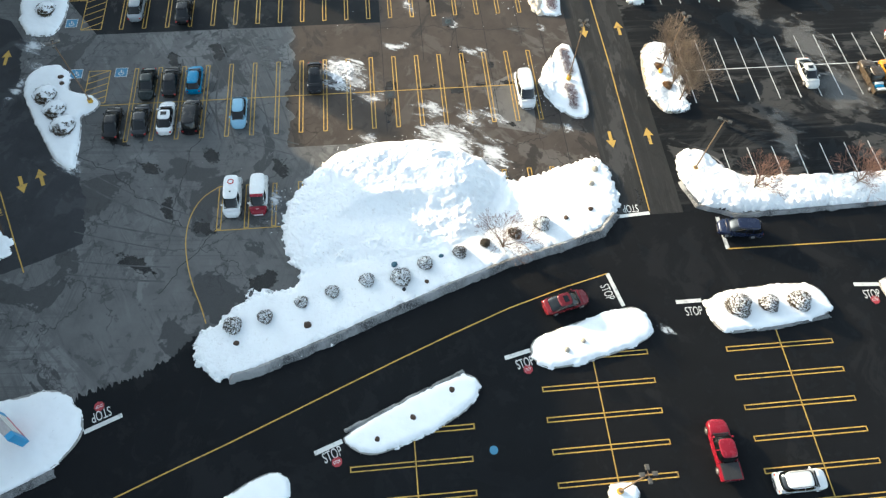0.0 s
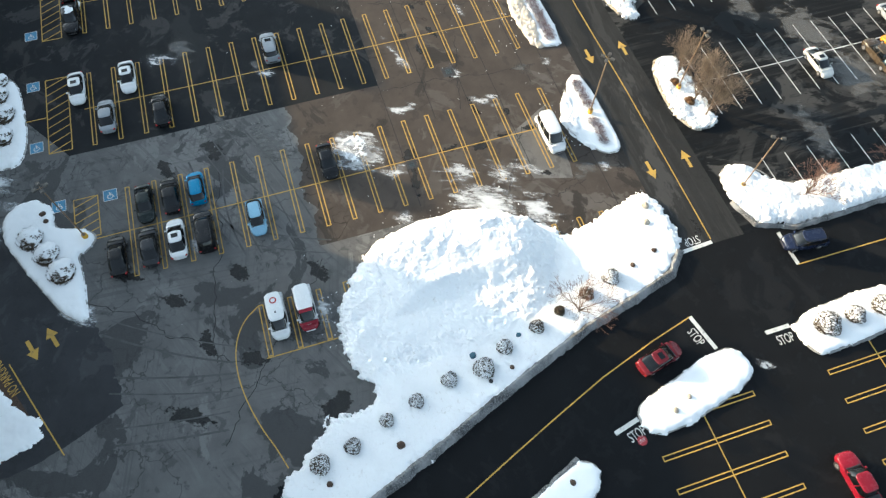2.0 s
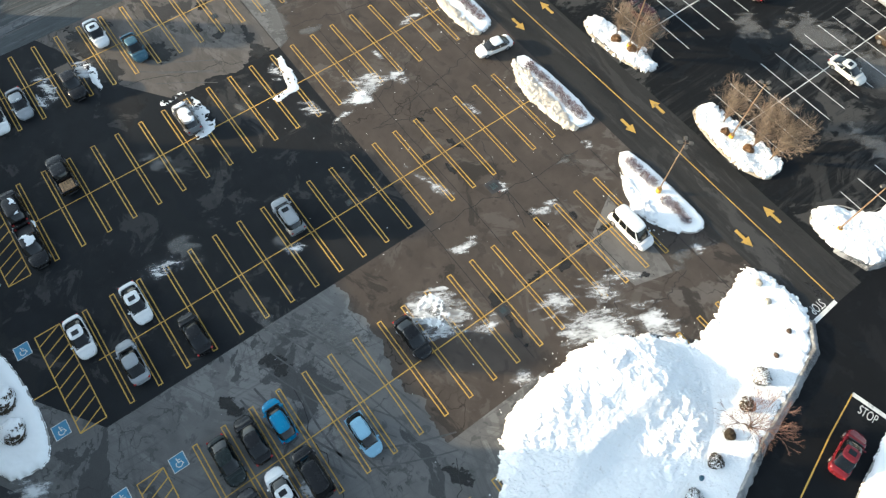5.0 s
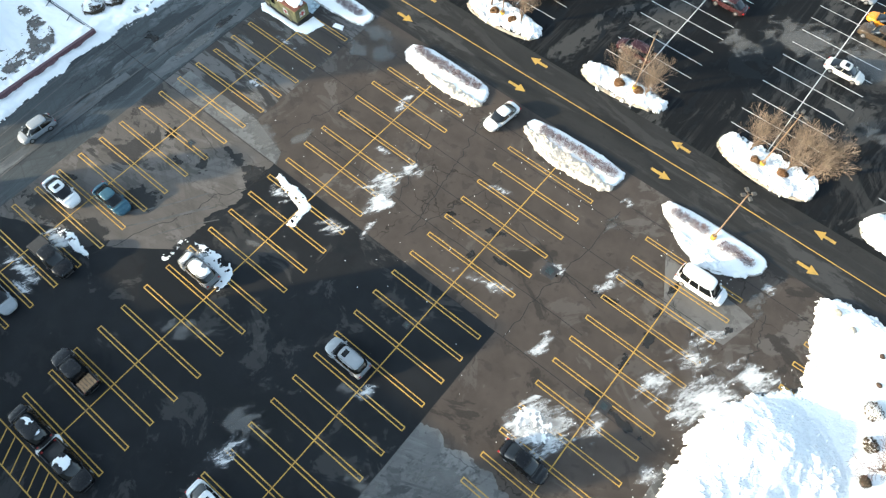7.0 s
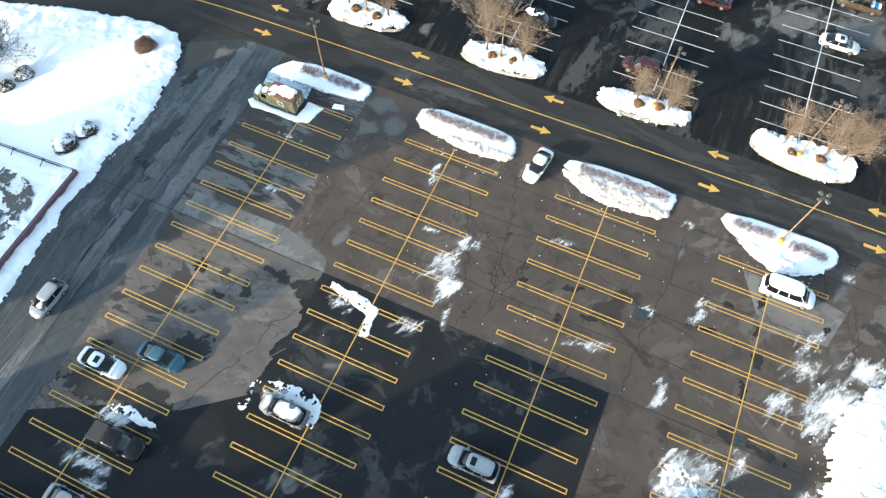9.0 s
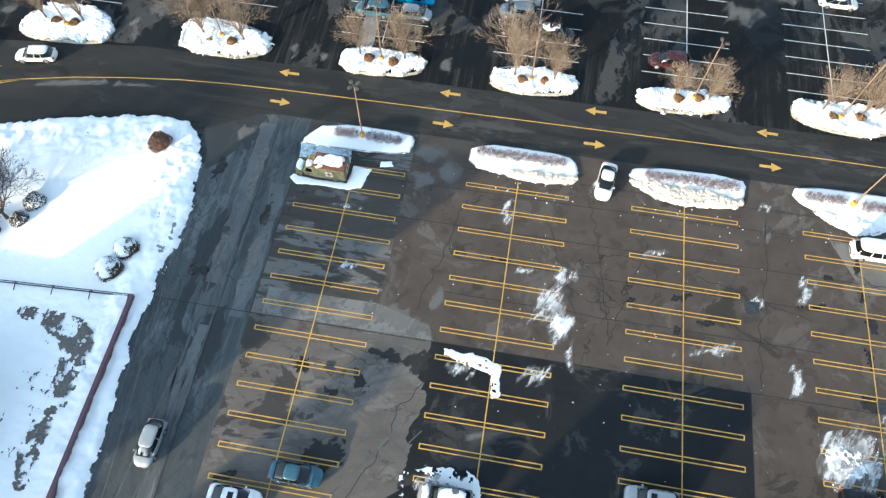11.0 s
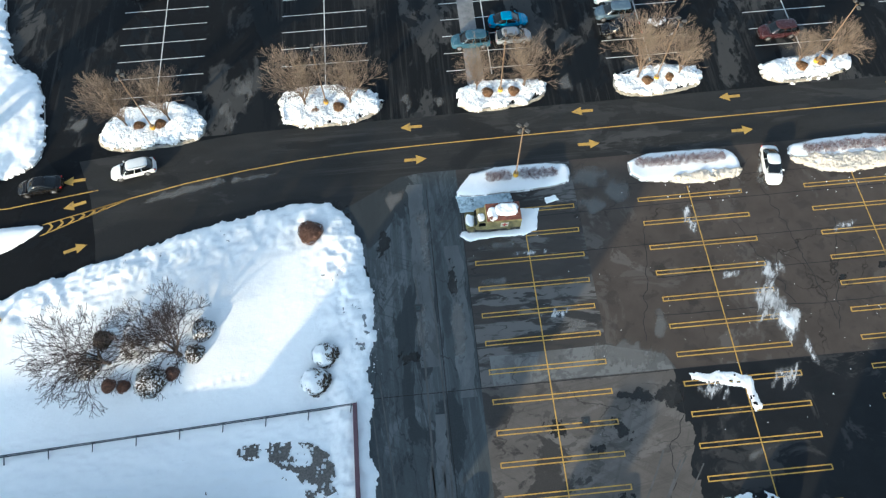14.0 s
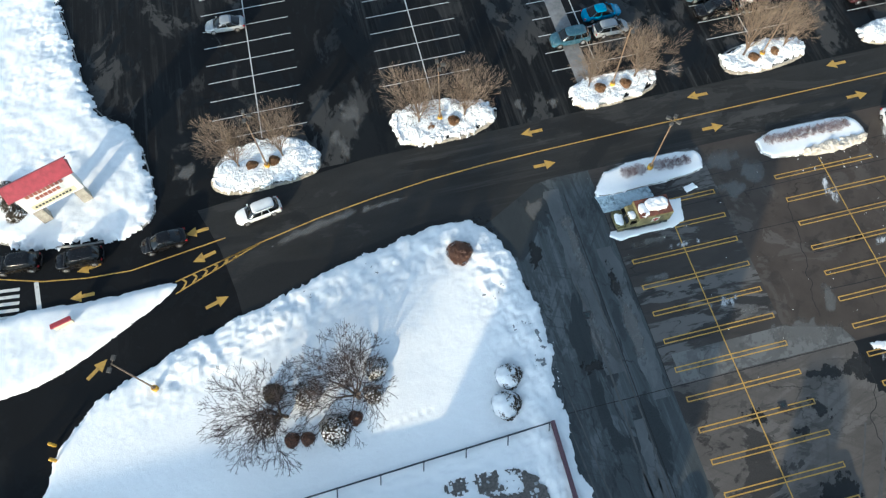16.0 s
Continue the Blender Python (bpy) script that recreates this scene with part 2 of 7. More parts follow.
def heap(name, outline, mat, height, slope=0.8, step=0.3, ragged=0.35, lumps=0.08, lump_size=1.2, shape=None, rounds=2, cut=None, base=0.0):
    """Lying snow: a height field over an outline, steep at its ragged edge, lumpy on top."""
    line = rounded(outline, rounds) if rounds else np.array(outline, float)
    (x0, y0), (x1, y1) = line.min(0) - 1.0, line.max(0) + 1.0
    xs, ys = np.arange(x0, x1, step), np.arange(y0, y1, step)
    gx, gy = np.meshgrid(xs, ys, indexing="ij")
    d = inside_distance(gx, gy, line) + ragged * (waves(gx * 0.7, gy * 0.7, 5, 0.6) + 0.6 * waves(gx * 2.3 + 31, gy * 2.3, 3, 0.6))
    z = height * (1 - np.exp(-np.maximum(d, 0) / slope)) + np.where(d > 0, lumps * waves(gx / lump_size, gy / lump_size, 4, 0.55) * np.clip(d / 0.5, 0, 1), 0)
    if shape is not None:
        z = z + shape(gx, gy, d)
    if cut is not None:
        d = np.where(cut(gx, gy) > 0, d, -1.0)
    z = np.where(d > 0, np.maximum(z, 0.015), -0.06) + base
    keep = d > -step * 0.9
    cells = (keep[:-1, :-1] & keep[1:, :-1] & keep[1:, 1:] & keep[:-1, 1:]) & ((d[:-1, :-1] > 0) | (d[1:, :-1] > 0) | (d[1:, 1:] > 0) | (d[:-1, 1:] > 0))
    idx = np.arange(gx.size).reshape(gx.shape)
    i, j = np.nonzero(cells)
    quads = np.stack([idx[i, j], idx[i + 1, j], idx[i + 1, j + 1], idx[i, j + 1]], 1)
    used, back = np.unique(quads, return_inverse=True)
    verts = np.stack([gx.ravel()[used], gy.ravel()[used], z.ravel()[used]], 1)
    return mesh_object(name, verts.tolist(), back.reshape(-1, 4).tolist(), mat, mat.name not in CRISP)


# ---- materials ----
# the brown base colour carries part of the low sun's warmth
A_BROWN = asphalt("asphalt_worn_sun_brown", (0.026, 0.023, 0.020), (0.058, 0.0485, 0.0415), (0.105, 0.096, 0.088), 0.60, 0.60, seed=3.0, crack=0.9, amount=0.7)
A_DARK = asphalt("asphalt_new_black", (0.009, 0.010, 0.011), (0.0115, 0.0128, 0.0148), (0.075, 0.072, 0.069), 0.63, 0.58, seed=11.0, crack=0.1, amount=0.4)
A_GREY = asphalt("asphalt_grey", (0.032, 0.033, 0.034), (0.108, 0.107, 0.105), (0.165, 0.163, 0.160), 0.56, 0.56, streak=1.0, turn=radians(20), seed=23.0, tracks=0.6)
A_BAY = asphalt("asphalt_bay", (0.024, 0.023, 0.022), (0.088, 0.080, 0.073), (0.125, 0.116, 0.108), 0.56, 0.555, seed=29.0, tracks=0.4, stretch=(0.7, 1.2, 1))
A_FIRST = asphalt("asphalt_first_bay", (0.024, 0.024, 0.024), (0.046, 0.042, 0.039), (0.120, 0.117, 0.114), 0.49, 0.60, seed=37.0, crack=0.9, amount=0.95, stretch=(0.55, 1.9, 1))
# the bluish tone holds some of the lane's cool shade in its colour
A_LANE = asphalt("asphalt_lane", (0.022, 0.025, 0.027), (0.052, 0.059, 0.063), (0.108, 0.118, 0.124), 0.53, 0.54, streak=0.9, turn=radians(90), seed=31.0, tracks=0.6, stretch=(1.5, 0.5, 1))
A_ROAD = asphalt("asphalt_road", (0.016, 0.016, 0.016), (0.024, 0.0238, 0.0235), (0.056, 0.055, 0.054), 0.60, 0.58, streak=0.6, seed=41.0, crack=0.3, stretch=(0.4, 1.2, 1))
A_NORTH = asphalt("asphalt_north_lot", (0.005, 0.006, 0.007), (0.0060, 0.0066, 0.0076), (0.058, 0.057, 0.055), 0.55, 0.56, streak=0.7, turn=radians(90), seed=57.0, crack=0.3, stretch=(1.2, 0.6, 1))
A_EAST = asphalt("asphalt_east", (0.005, 0.0055, 0.0065), (0.0048, 0.0055, 0.0067), (0.016, 0.0165, 0.018), 0.66, 0.58, seed=71.0, crack=0.15, amount=0.35)
SNOW = snow_material("snow", bump=0.010)
SNOW_ROUGH = snow_material("snow_plowed", grit=(0.36, 0.31, 0.25), dirt=(0.56, 0.72), amount=0.6, bump=0.05)
# the cream of low sun on snow is put into the base colour
SNOW_CREAM = snow_material("snow_sunlit_cream", clean=(0.70, 0.63, 0.53), dirt=(0.55, 0.7), amount=0.6, bump=0.12)
SNOW_GRIT = snow_material("snow_gritty", clean=(0.27, 0.27, 0.27), grit=(0.05, 0.05, 0.052), dirt=(0.36, 0.54), amount=1.0, bump=0.05, speckle=6.5)
SNOW_THIN = torn_layer("thin_torn_snow", (0.70, 0.71, 0.72), 0.80)
STAIN = torn_layer("dark_wet_stain", (0.026, 0.026, 0.026), 0.85, (0.7, 0.9, 1.0), 0.6, 0.05, 0.22)
SALT = torn_layer("pale_salt_film", (0.15, 0.148, 0.143), 0.62, (0.6, 1.1, 1.0), 0.85, 0.20, 0.34)
ICE = snow_material("slush_ice", clean=(0.48, 0.58, 0.64), grit=(0.10, 0.13, 0.15), dirt=(0.42, 0.58), amount=1.0, bump=0.02)
YELLOW = paint_line("yellow_line_paint", (0.48, 0.30, 0.055), (0.09, 0.08, 0.06), (0.52, 0.70))
WHITE = paint_line("white_line_paint", (0.62, 0.62, 0.60), (0.09, 0.09, 0.09), (0.54, 0.72))
BLUE_MARK = paint_line("blue_marking_paint", (0.07, 0.22, 0.36), (0.07, 0.07, 0.07), (0.55, 0.72))
RED_MARK = paint_line("red_marking_paint", (0.30, 0.03, 0.04), (0.07, 0.07, 0.07), (0.58, 0.75))
CONCRETE = plain("concrete", (0.33, 0.32, 0.30), 0.85, spread=0.3, scale=1.5, bump=0.01)
CONCRETE_WALK = plain("concrete_walk", (0.20, 0.20, 0.20), 0.85, spread=0.35, scale=0.8)
BRICK = plain("red_brick", (0.12, 0.065, 0.075), 0.85, spread=0.35, scale=3.0, bump=0.01)
BEIGE = plain("beige_wall", (0.55, 0.50, 0.41), 0.8, spread=0.12, scale=0.8)
ROOF_DARK = plain("dark_roof", (0.05, 0.05, 0.055), 0.8, spread=0.3, scale=0.6)
STONE = plain("tan_stone", (0.40, 0.36, 0.29), 0.85, spread=0.3, scale=2.0, bump=0.02)
WHITE_PAINT = plain("white_panel_paint", (0.74, 0.72, 0.67), 0.6, spread=0.1, scale=1.0)
RED_ROOF = plain("red_roof_metal", (0.30, 0.035, 0.05), 0.55, spread=0.25, scale=1.5)
POLE = plain("bronze_pole_paint", (0.22, 0.15, 0.09), 0.5, 0.2, spread=0.2)
HEADGREY = plain("lamp_head_grey", (0.09, 0.085, 0.075), 0.6, 0.2, spread=0.3, scale=4)
LENS = plain("lamp_lens", (0.55, 0.55, 0.50), 0.2, spread=0.1)
SAFETY = plain("safety_yellow_paint", (0.62, 0.36, 0.03), 0.6, spread=0.25, scale=3)
BARK = plain("grey_brown_bark", (0.10, 0.075, 0.055), 0.9, spread=0.4, scale=8, bump=0.01)
TWIG = plain("tan_twigs", (0.20, 0.152, 0.110), 0.85, spread=0.35, scale=3)
TWIG_DARK = plain("purple_brown_twigs", (0.052, 0.038, 0.036), 0.85, spread=0.35, scale=3)
TWIG_RED = plain("red_brown_twigs", (0.17, 0.095, 0.07), 0.85, spread=0.35, scale=3)
HEDGE_TWIG = plain("mauve_hedge_twigs", (0.25, 0.19, 0.195), 0.9, spread=0.4, scale=4)
SHRUB = plain("dry_shrub_leaves", (0.075, 0.058, 0.038), 0.85, spread=0.5, scale=8)
SHRUB_RED = plain("red_brown_shrub", (0.16, 0.085, 0.055), 0.85, spread=0.45, scale=7)
MULCH = plain("mulch_brown", (0.07, 0.045, 0.03), 0.95, spread=0.5, scale=10)
SNOW_THING = plain("snow_on_things", (0.80, 0.81, 0.82), 0.75, spread=0.05, scale=3, bump=0.03)
TYRE = plain("tyre_rubber", (0.018, 0.018, 0.019), 0.85, spread=0.3)
RIM = plain("alloy_rim", (0.40, 0.40, 0.42), 0.35, 0.8, spread=0.2)
GLASS_CAR = plain("dark_car_glass", (0.004, 0.005, 0.006), 0.05, 0.0, spread=0.2, spec=0.55)
TRIM_BLACK = plain("black_plastic_trim", (0.02, 0.02, 0.021), 0.6, spread=0.3)
LAMP_CLEAR = plain("clear_headlight", (0.26, 0.27, 0.28), 0.12, spread=0.1)
LAMP_RED = plain("red_tail_light", (0.32, 0.02, 0.02), 0.2, spread=0.15)
WOOD = plain("bed_timber", (0.30, 0.19, 0.10), 0.8, spread=0.4, scale=5)
SNOW_TAN = snow_material("snow_sandy_edge", clean=(0.44, 0.39, 0.31), grit=(0.16, 0.13, 0.09), dirt=(0.44, 0.60), amount=1.0, bump=0.10, speckle=5.0)
GRIT = plain("grey_road_grit", (0.22, 0.23, 0.24), 0.95, spread=0.5, scale=9)
FENCE_STEEL = plain("dark_fence_steel", (0.05, 0.06, 0.075), 0.6, 0.3, spread=0.3)
OLIVE_CAMO = plain("faded_olive_camouflage", (0.17, 0.15, 0.065), 0.8, spread=0.55, scale=1.1)
RUST_ROOF = plain("rusted_roof_sheet", (0.15, 0.055, 0.035), 0.85, spread=0.5, scale=2.0)
CROSS_WHITE = plain("weathered_white_patch", (0.55, 0.53, 0.47), 0.8, spread=0.2)
CROSS_RED = plain("weathered_red_cross", (0.36, 0.05, 0.05), 0.8, spread=0.25)
YARD_MUD = plain("frozen_mud", (0.13, 0.12, 0.11), 0.95, spread=0.5, scale=6)
DRY_GRASS = plain("dry_grass_tuft", (0.22, 0.125, 0.06), 0.9, spread=0.5, scale=9)
A_STRIP = asphalt("asphalt_damp_lane", (0.020, 0.021, 0.023), (0.036, 0.037, 0.040), (0.075, 0.076, 0.078), 0.62, 0.60, seed=61.0, crack=0.2, amount=0.4)


# ---- ground, paving, markings ----
def sheet(name, outline, z, mat, label, category="pavement"):
    ob = mesh_object(name, [(x, y, z) for x, y in outline], [list(range(len(outline)))], mat)
    return tagged(ob, label, category, kind="structure")


def rect(x0, x1, y0, y1):
    return [(x0, y0), (x1, y0), (x1, y1), (x0, y1)]


ground = sheet("ground", rect(-1500, 1300, -1400, 1400), 0.0, A_EAST, "dark asphalt ground reaching out to the distance", "ground")
north_lot = sheet("pavement_north_lot", rect(-190, -36.5, 31.0, 170), 0.004, A_NORTH, "black wet asphalt of the far parking lot with dried salt patches")
west_lane = sheet("pavement_west_lane", rect(-130, -115.9, -90, 24.5), 0.004, A_LANE, "scraped grey asphalt lane with tyre streaks")
south_lane = sheet("pavement_south_lane", rect(-115.9, -35.5, -90, -0.4), 0.004, A_GREY, "grey patchy asphalt with damp stains")
strip_edge = [(-66, -44.5), (-60, -43.8), (-54, -40.5), (-48.2, -35.8), (-41, -33.4), (-36.5, -32.7), (-35, -36), (-33.5, -40)]
strip_edge = np.concatenate([np.linspace(p, q, 40, endpoint=False) for p, q in zip(np.array(strip_edge), np.array(strip_edge)[1:])])
strip_edge[:, 1] += 0.9 * waves(strip_edge[:, 0] * 0.5, strip_edge[:, 1] * 0.5 + 7, 6, 0.68)
dark_strip = sheet("pavement_dark_strip", [(-33.0, -43.0), (-36.0, -60), (-75, -60), (-70, -47)] + [tuple(p) for p in strip_edge], 0.010, A_STRIP, "dark damp asphalt lane along the planting bed")
fringe = np.array([(-26.0, -18.5), (-24.6, -21.0), (-22.3, -23.7), (-21.2, -26.0), (-20.7, -28.0), (-20.2, -30.0), (-19.6, -32.0)])
fringe = np.concatenate([np.linspace(p, q, 30, endpoint=False) for p, q in zip(fringe, fringe[1:])])
reach = 0.55 * waves(fringe[:, 0] * 1.3 + fringe[:, 1], fringe[:, 1] * 3.1 - fringe[:, 0], 5, 0.8) + 0.25 * waves(fringe[:, 1] * 7, fringe[:, 0] * 7, 2)
fringe = fringe + np.stack([reach * 1.3, reach * 0.5], 1)
south_apron = sheet("pavement_south_apron", [(-36.0, -60), (-36.0, -9), (-30, -9)] + [tuple(p) for p in fringe] + [(-19, -60)], 0.006, A_GREY, "grey scraped asphalt apron with a ragged edge")
south_bay = sheet("pavement_south_bay", rect(-115.9, -97.0, -50, -0.4), 0.006, A_BAY, "grey-brown asphalt bay with dark damp stains")
verge = np.stack([np.linspace(-66.9, -47.5, 120), -11.5 + 2.2 * waves(np.linspace(0, 5, 120) + 9, np.full(120, 4.4), 6, 0.65)], 1)
# darker sheet over the grey, so this stretch reads as shaded
mid_bay = sheet("pavement_mid_bay", [(-47.5, -0.4), (-66.9, -0.4)] + [tuple(p) for p in verge], 0.006, A_BROWN, "worn brown asphalt, its darker tone standing for shade, ragged edges")
first_bay = sheet("pavement_first_bay", rect(-115.9, -103.4, -0.4, 24.0), 0.004, A_FIRST, "dark damp asphalt bay with pale salt stains")
main_lot = sheet("pavement_main_lot", rect(-103.4, -35.5, -0.4, 24.0), 0.004, A_BROWN, "worn asphalt parking lot with cracks, browned by painted sun warmth")
shore = np.array([(-115.9, -48), (-115.9, -24.0), (-108.1, -20.0), (-102.6, -18.0), (-98.4, -14.8), (-97.6, -10.2), (-97.8, -5.6), (-97.6, -0.4)])
shore = np.concatenate([np.linspace(p, q, 50, endpoint=False) for p, q in zip(shore, shore[1:])] + [shore[-1:]])
wash = 1.5 * waves(shore[:, 1] * 0.3 + 5, shore[:, 0] * 0.3, 6, 0.66) * np.clip((-0.4 - shore[:, 1]) / 2.0, 0, 1) * np.clip((shore[:, 0] + 115.9) / 3.0, 0, 1)
shore[:, 0] += wash
shore[:, 1] += wash * 0.8
new_patch = sheet("pavement_new_patch", [(-66.9, -0.4), (-66.9, -36), (-84, -48)] + [tuple(p) for p in shore], 0.008, A_DARK, "freshly laid black asphalt patch")
road_line = [(-36.0, 27.85), (-57.3, 28.05), (-107.8, 27.5), (-119.8, 27.3), (-126.5, 27.1), (-132.7, 26.7), (-139.0, 25.95), (-145.3, 24.95), (-151.4, 23.6), (-155.6, 22.5)]
road = sheet("road_main", [(-35.5, 23.9), (-35.5, 31.6), (-119.8, 31.2), (-139, 31.0), (-157, 29.0), (-180, 29.5), (-200, 30), (-200, 0), (-180, 3), (-170, 7), (-157, 12.6), (-144, 16.4), (-131, 18.5), (-122, 23.4), (-119.8, 23.7)], 0.012, A_ROAD, "dark two-lane service road with yellow markings", "road")
exit_lanes = sheet("road_exit_lanes", [(-157.4, 29.0), (-180, 29.5), (-200, 30), (-200, 0), (-180, 3), (-170, 7), (-157, 12.6), (-153.6, 13.6), (-154.3, 18.6), (-155.5, 24.0)], 0.0128, A_EAST, "newer black asphalt of the exit lanes", "road")
# a sunlit patch of the bay, painted as a paler asphalt sheet
sunlit_patch = sheet("pavement_sunlit_patch", [(-114.7, -0.35), (-97.3, -0.35), (-98.1, 1.2), (-103.6, 2.6), (-114.8, 2.5)], 0.010, asphalt("asphalt_sunlit", (0.05, 0.05, 0.05), (0.095, 0.095, 0.093), (0.15, 0.15, 0.148), 0.52, 0.60, seed=83.0), "pale asphalt strip painted as a sunlit patch")
van_bay = sheet("pavement_pale_van_bay", [(-58.2, 17.6), (-49.4, 17.3), (-47.6, 16.9), (-48.8, 12.7), (-55.0, 11.7)], 0.010, asphalt("asphalt_pale_van", (0.05, 0.048, 0.045), (0.11, 0.105, 0.10), (0.15, 0.145, 0.14), 0.5, 0.64, seed=91.0), "pale asphalt patch under the van")

A_PALE_LANE = asphalt("asphalt_pale_lane", (0.05, 0.053, 0.055), (0.088, 0.094, 0.098), (0.13, 0.137, 0.141), 0.52, 0.60, seed=97.0, stretch=(1.5, 0.5, 1))
for x0, x1, y0, y1, seed in ((-121.3, -119.6, 2.0, 22.3, 1.0), (-117.9, -116.3, -1.2, 14.6, 5.0), (-120.6, -119.4, -30.0, -2.5, 9.0)):
    run = np.linspace(y0, y1, 60)
    side_a = np.stack([x0 + 0.45 * waves(run * 0.5 + seed, run * 0 + seed, 5, 0.65), run], 1)
    side_b = np.stack([x1 + 0.45 * waves(run * 0.5 + seed + 30, run * 0 + seed, 5, 0.65), run], 1)[::-1]
    sheet("pavement_pale_strip", [tuple(p) for p in side_b] + [tuple(p) for p in side_a], 0.0105, A_PALE_LANE, "pale dried strip along the scraped lane")


def strip(points, width, z):
    """A flat painted band along a line of points: vertices and faces."""
    p = np.array(points, float)
    t = np.gradient(p, axis=0)
    nrm = np.stack([-t[:, 1], t[:, 0]], 1) / np.linalg.norm(t, axis=1)[:, None] * width / 2
    verts = [(*a, z) for a in p + nrm] + [(*a, z) for a in p - nrm]
    n = len(p)
    return verts, [(k, n + k, n + k + 1, k + 1) for k in range(n - 1)]


def marking(name, pieces, mat, parent, label=""):
    """Painted bands, each a line of points and a width, joined into one marking."""
    verts, faces = [], []
    for points, width in pieces:
        v, f = strip(points, width, 0.02)
        faces += [tuple(k + len(verts) for k in q) for q in f]
        verts += v
    ob = mesh_object(name, verts, faces, mat)
    ob.parent = parent
    if label:
        tagged(ob, label)
    return ob


def hairpin(length):
    w, h = 0.11, 0.21
    return [([(0, -h), (length, -h)], w), ([(0, h), (length, h)], w), ([(w / 2, -h), (w / 2, h)], w), ([(length - w / 2, -h), (length - w / 2, h)], w)]


def repeat_marking(first, places):
    for m in places:
        o = first.copy()
        scene.collection.objects.link(o)
        o.matrix_basis = m


BAY_X, BAY_PITCH, BAY_LEN, STALL, ROW0 = -115.02, 18.06, 11.28, 2.842, 18.02


def stall_y(i):
    return ROW0 - STALL * i


hair = marking("stall_line", hairpin(BAY_LEN), YELLOW, main_lot)
hair.matrix_basis = pose(BAY_X + BAY_PITCH, stall_y(0), 0)
spots = []
for bay in range(4):
    for i in range(0, 19 if bay < 3 else 18):
        if (bay, i) not in ((1, 0), (0, 0), (0, 1)):
            spots.append(pose(BAY_X + BAY_PITCH * bay, stall_y(i), 0))
repeat_marking(hair, spots)
short = marking("short_stall_line", hairpin(5.6), YELLOW, main_lot)
short.matrix_basis = pose(-42.7, -10.4, 0)
repeat_marking(short, [pose(-42.7, y, 0) for y in (-13.2, -16.1, -19.0, 12.5, 15.4, 18.0)] + [pose(-109.4, stall_y(0), 0), pose(-109.4, stall_y(1), 0)])
for bay in range(4):
    x = BAY_X + BAY_PITCH * bay + BAY_LEN / 2
    marking("bay_centre_line", [([(x, 19.2 if bay else 15.0), (x, -34.0)], 0.11)], YELLOW, main_lot)
marking("bay_end_line", [([(-37.0, -19.4), (-37.0, -9.5)], 0.11)], YELLOW, main_lot)
curve_pts = [(-42.6, -19.3), (-41.4, -21.0), (-39.2, -22.1), (-36.5, -22.4), (-33.5, -22.0), (-30.5, -21.1), (-28.5, -20.2), (-26.4, -19.5)]
for _ in range(3):
    curve_pts = curve_pts[:1] + [(a[0] + (b[0] - a[0]) * q, a[1] + (b[1] - a[1]) * q) for a, b in zip(curve_pts, curve_pts[1:]) for q in (0.25, 0.75)] + curve_pts[-1:]
marking("curved_edge_line", [(curve_pts, 0.11)], YELLOW, main_lot)


def hatched(x0, x1, y0, y1, count):
    bands = [([(x0, y0), (x1, y0)], 0.11), ([(x0, y1), (x1, y1)], 0.11), ([(x0, y0), (x0, y1)], 0.11), ([(x1, y0), (x1, y1)], 0.11)]
    step = (x1 - x0) / count
    bands += [([(x0 + step * (k + 1.0), y0), (x0 + step * k, y1)], 0.11) for k in range(count)]
    return marking("hatched_aisle", bands, YELLOW, main_lot)


hatched(-60.7, -55.6, -35.9, -33.4, 5)
hatched(-79.0, -67.8, -38.1, -35.6, 9)
hatched(-96.8, -85.7, -38.2, -35.9, 9)
marking("bay_side_line", [([(-73.2, -38.1), (-73.2, -41.5)], 0.11)], YELLOW, main_lot)


def disc_points(r, k=14, a0=0.0, a1=math.tau):
    return [(r * math.cos(a0 + (a1 - a0) * i / k), r * math.sin(a0 + (a1 - a0) * i / k)) for i in range(k + 1)]


def access_mark(x, y, rz):
    """Blue square with the white wheelchair sign."""
    square = mesh_object("blue_square_marking", [(-0.72, -0.72, 0.02), (0.72, -0.72, 0.02), (0.72, 0.72, 0.02), (-0.72, 0.72, 0.02)], [(0, 1, 2, 3)], BLUE_MARK)
    square.parent, square.matrix_basis = main_lot, pose(x, y, 0, 0, 0, rz)
    bands = [([(-0.72, -0.70), (0.72, -0.70)], 0.06), ([(-0.72, 0.70), (0.72, 0.70)], 0.06), ([(-0.70, -0.7), (-0.70, 0.7)], 0.06), ([(0.70, -0.7), (0.70, 0.7)], 0.06),
             ([(p[0] - 0.02, p[1] - 0.18) for p in disc_points(0.27, 12, 2.2, 6.0)], 0.09), ([(-0.06, 0.42), (-0.04, 0.0), (0.24, -0.02), (0.36, -0.34)], 0.10), ([(-0.05, 0.2), (0.2, 0.2)], 0.08), (disc_points(0.06, 8), 0.06)]
    sign = marking("wheelchair_sign", bands, WHITE, square)
    sign.location.z = 0.004


for x, y, rz in ((-60.3, -32.1, 90), (-60.4, -37.4, 90), (-78.4, -39.5, 90), (-69.1, -39.4, 90), (-87.0, -39.5, 90)):
    access_mark(x, y, rz)

# the service road
dense = [(a[0] + (b[0] - a[0]) * k / 6, a[1] + (b[1] - a[1]) * k / 6) for a, b in zip(road_line, road_line[1:]) for k in range(6)] + [road_line[-1]]
marking("centre_line", [(dense, 0.13)], YELLOW, road)
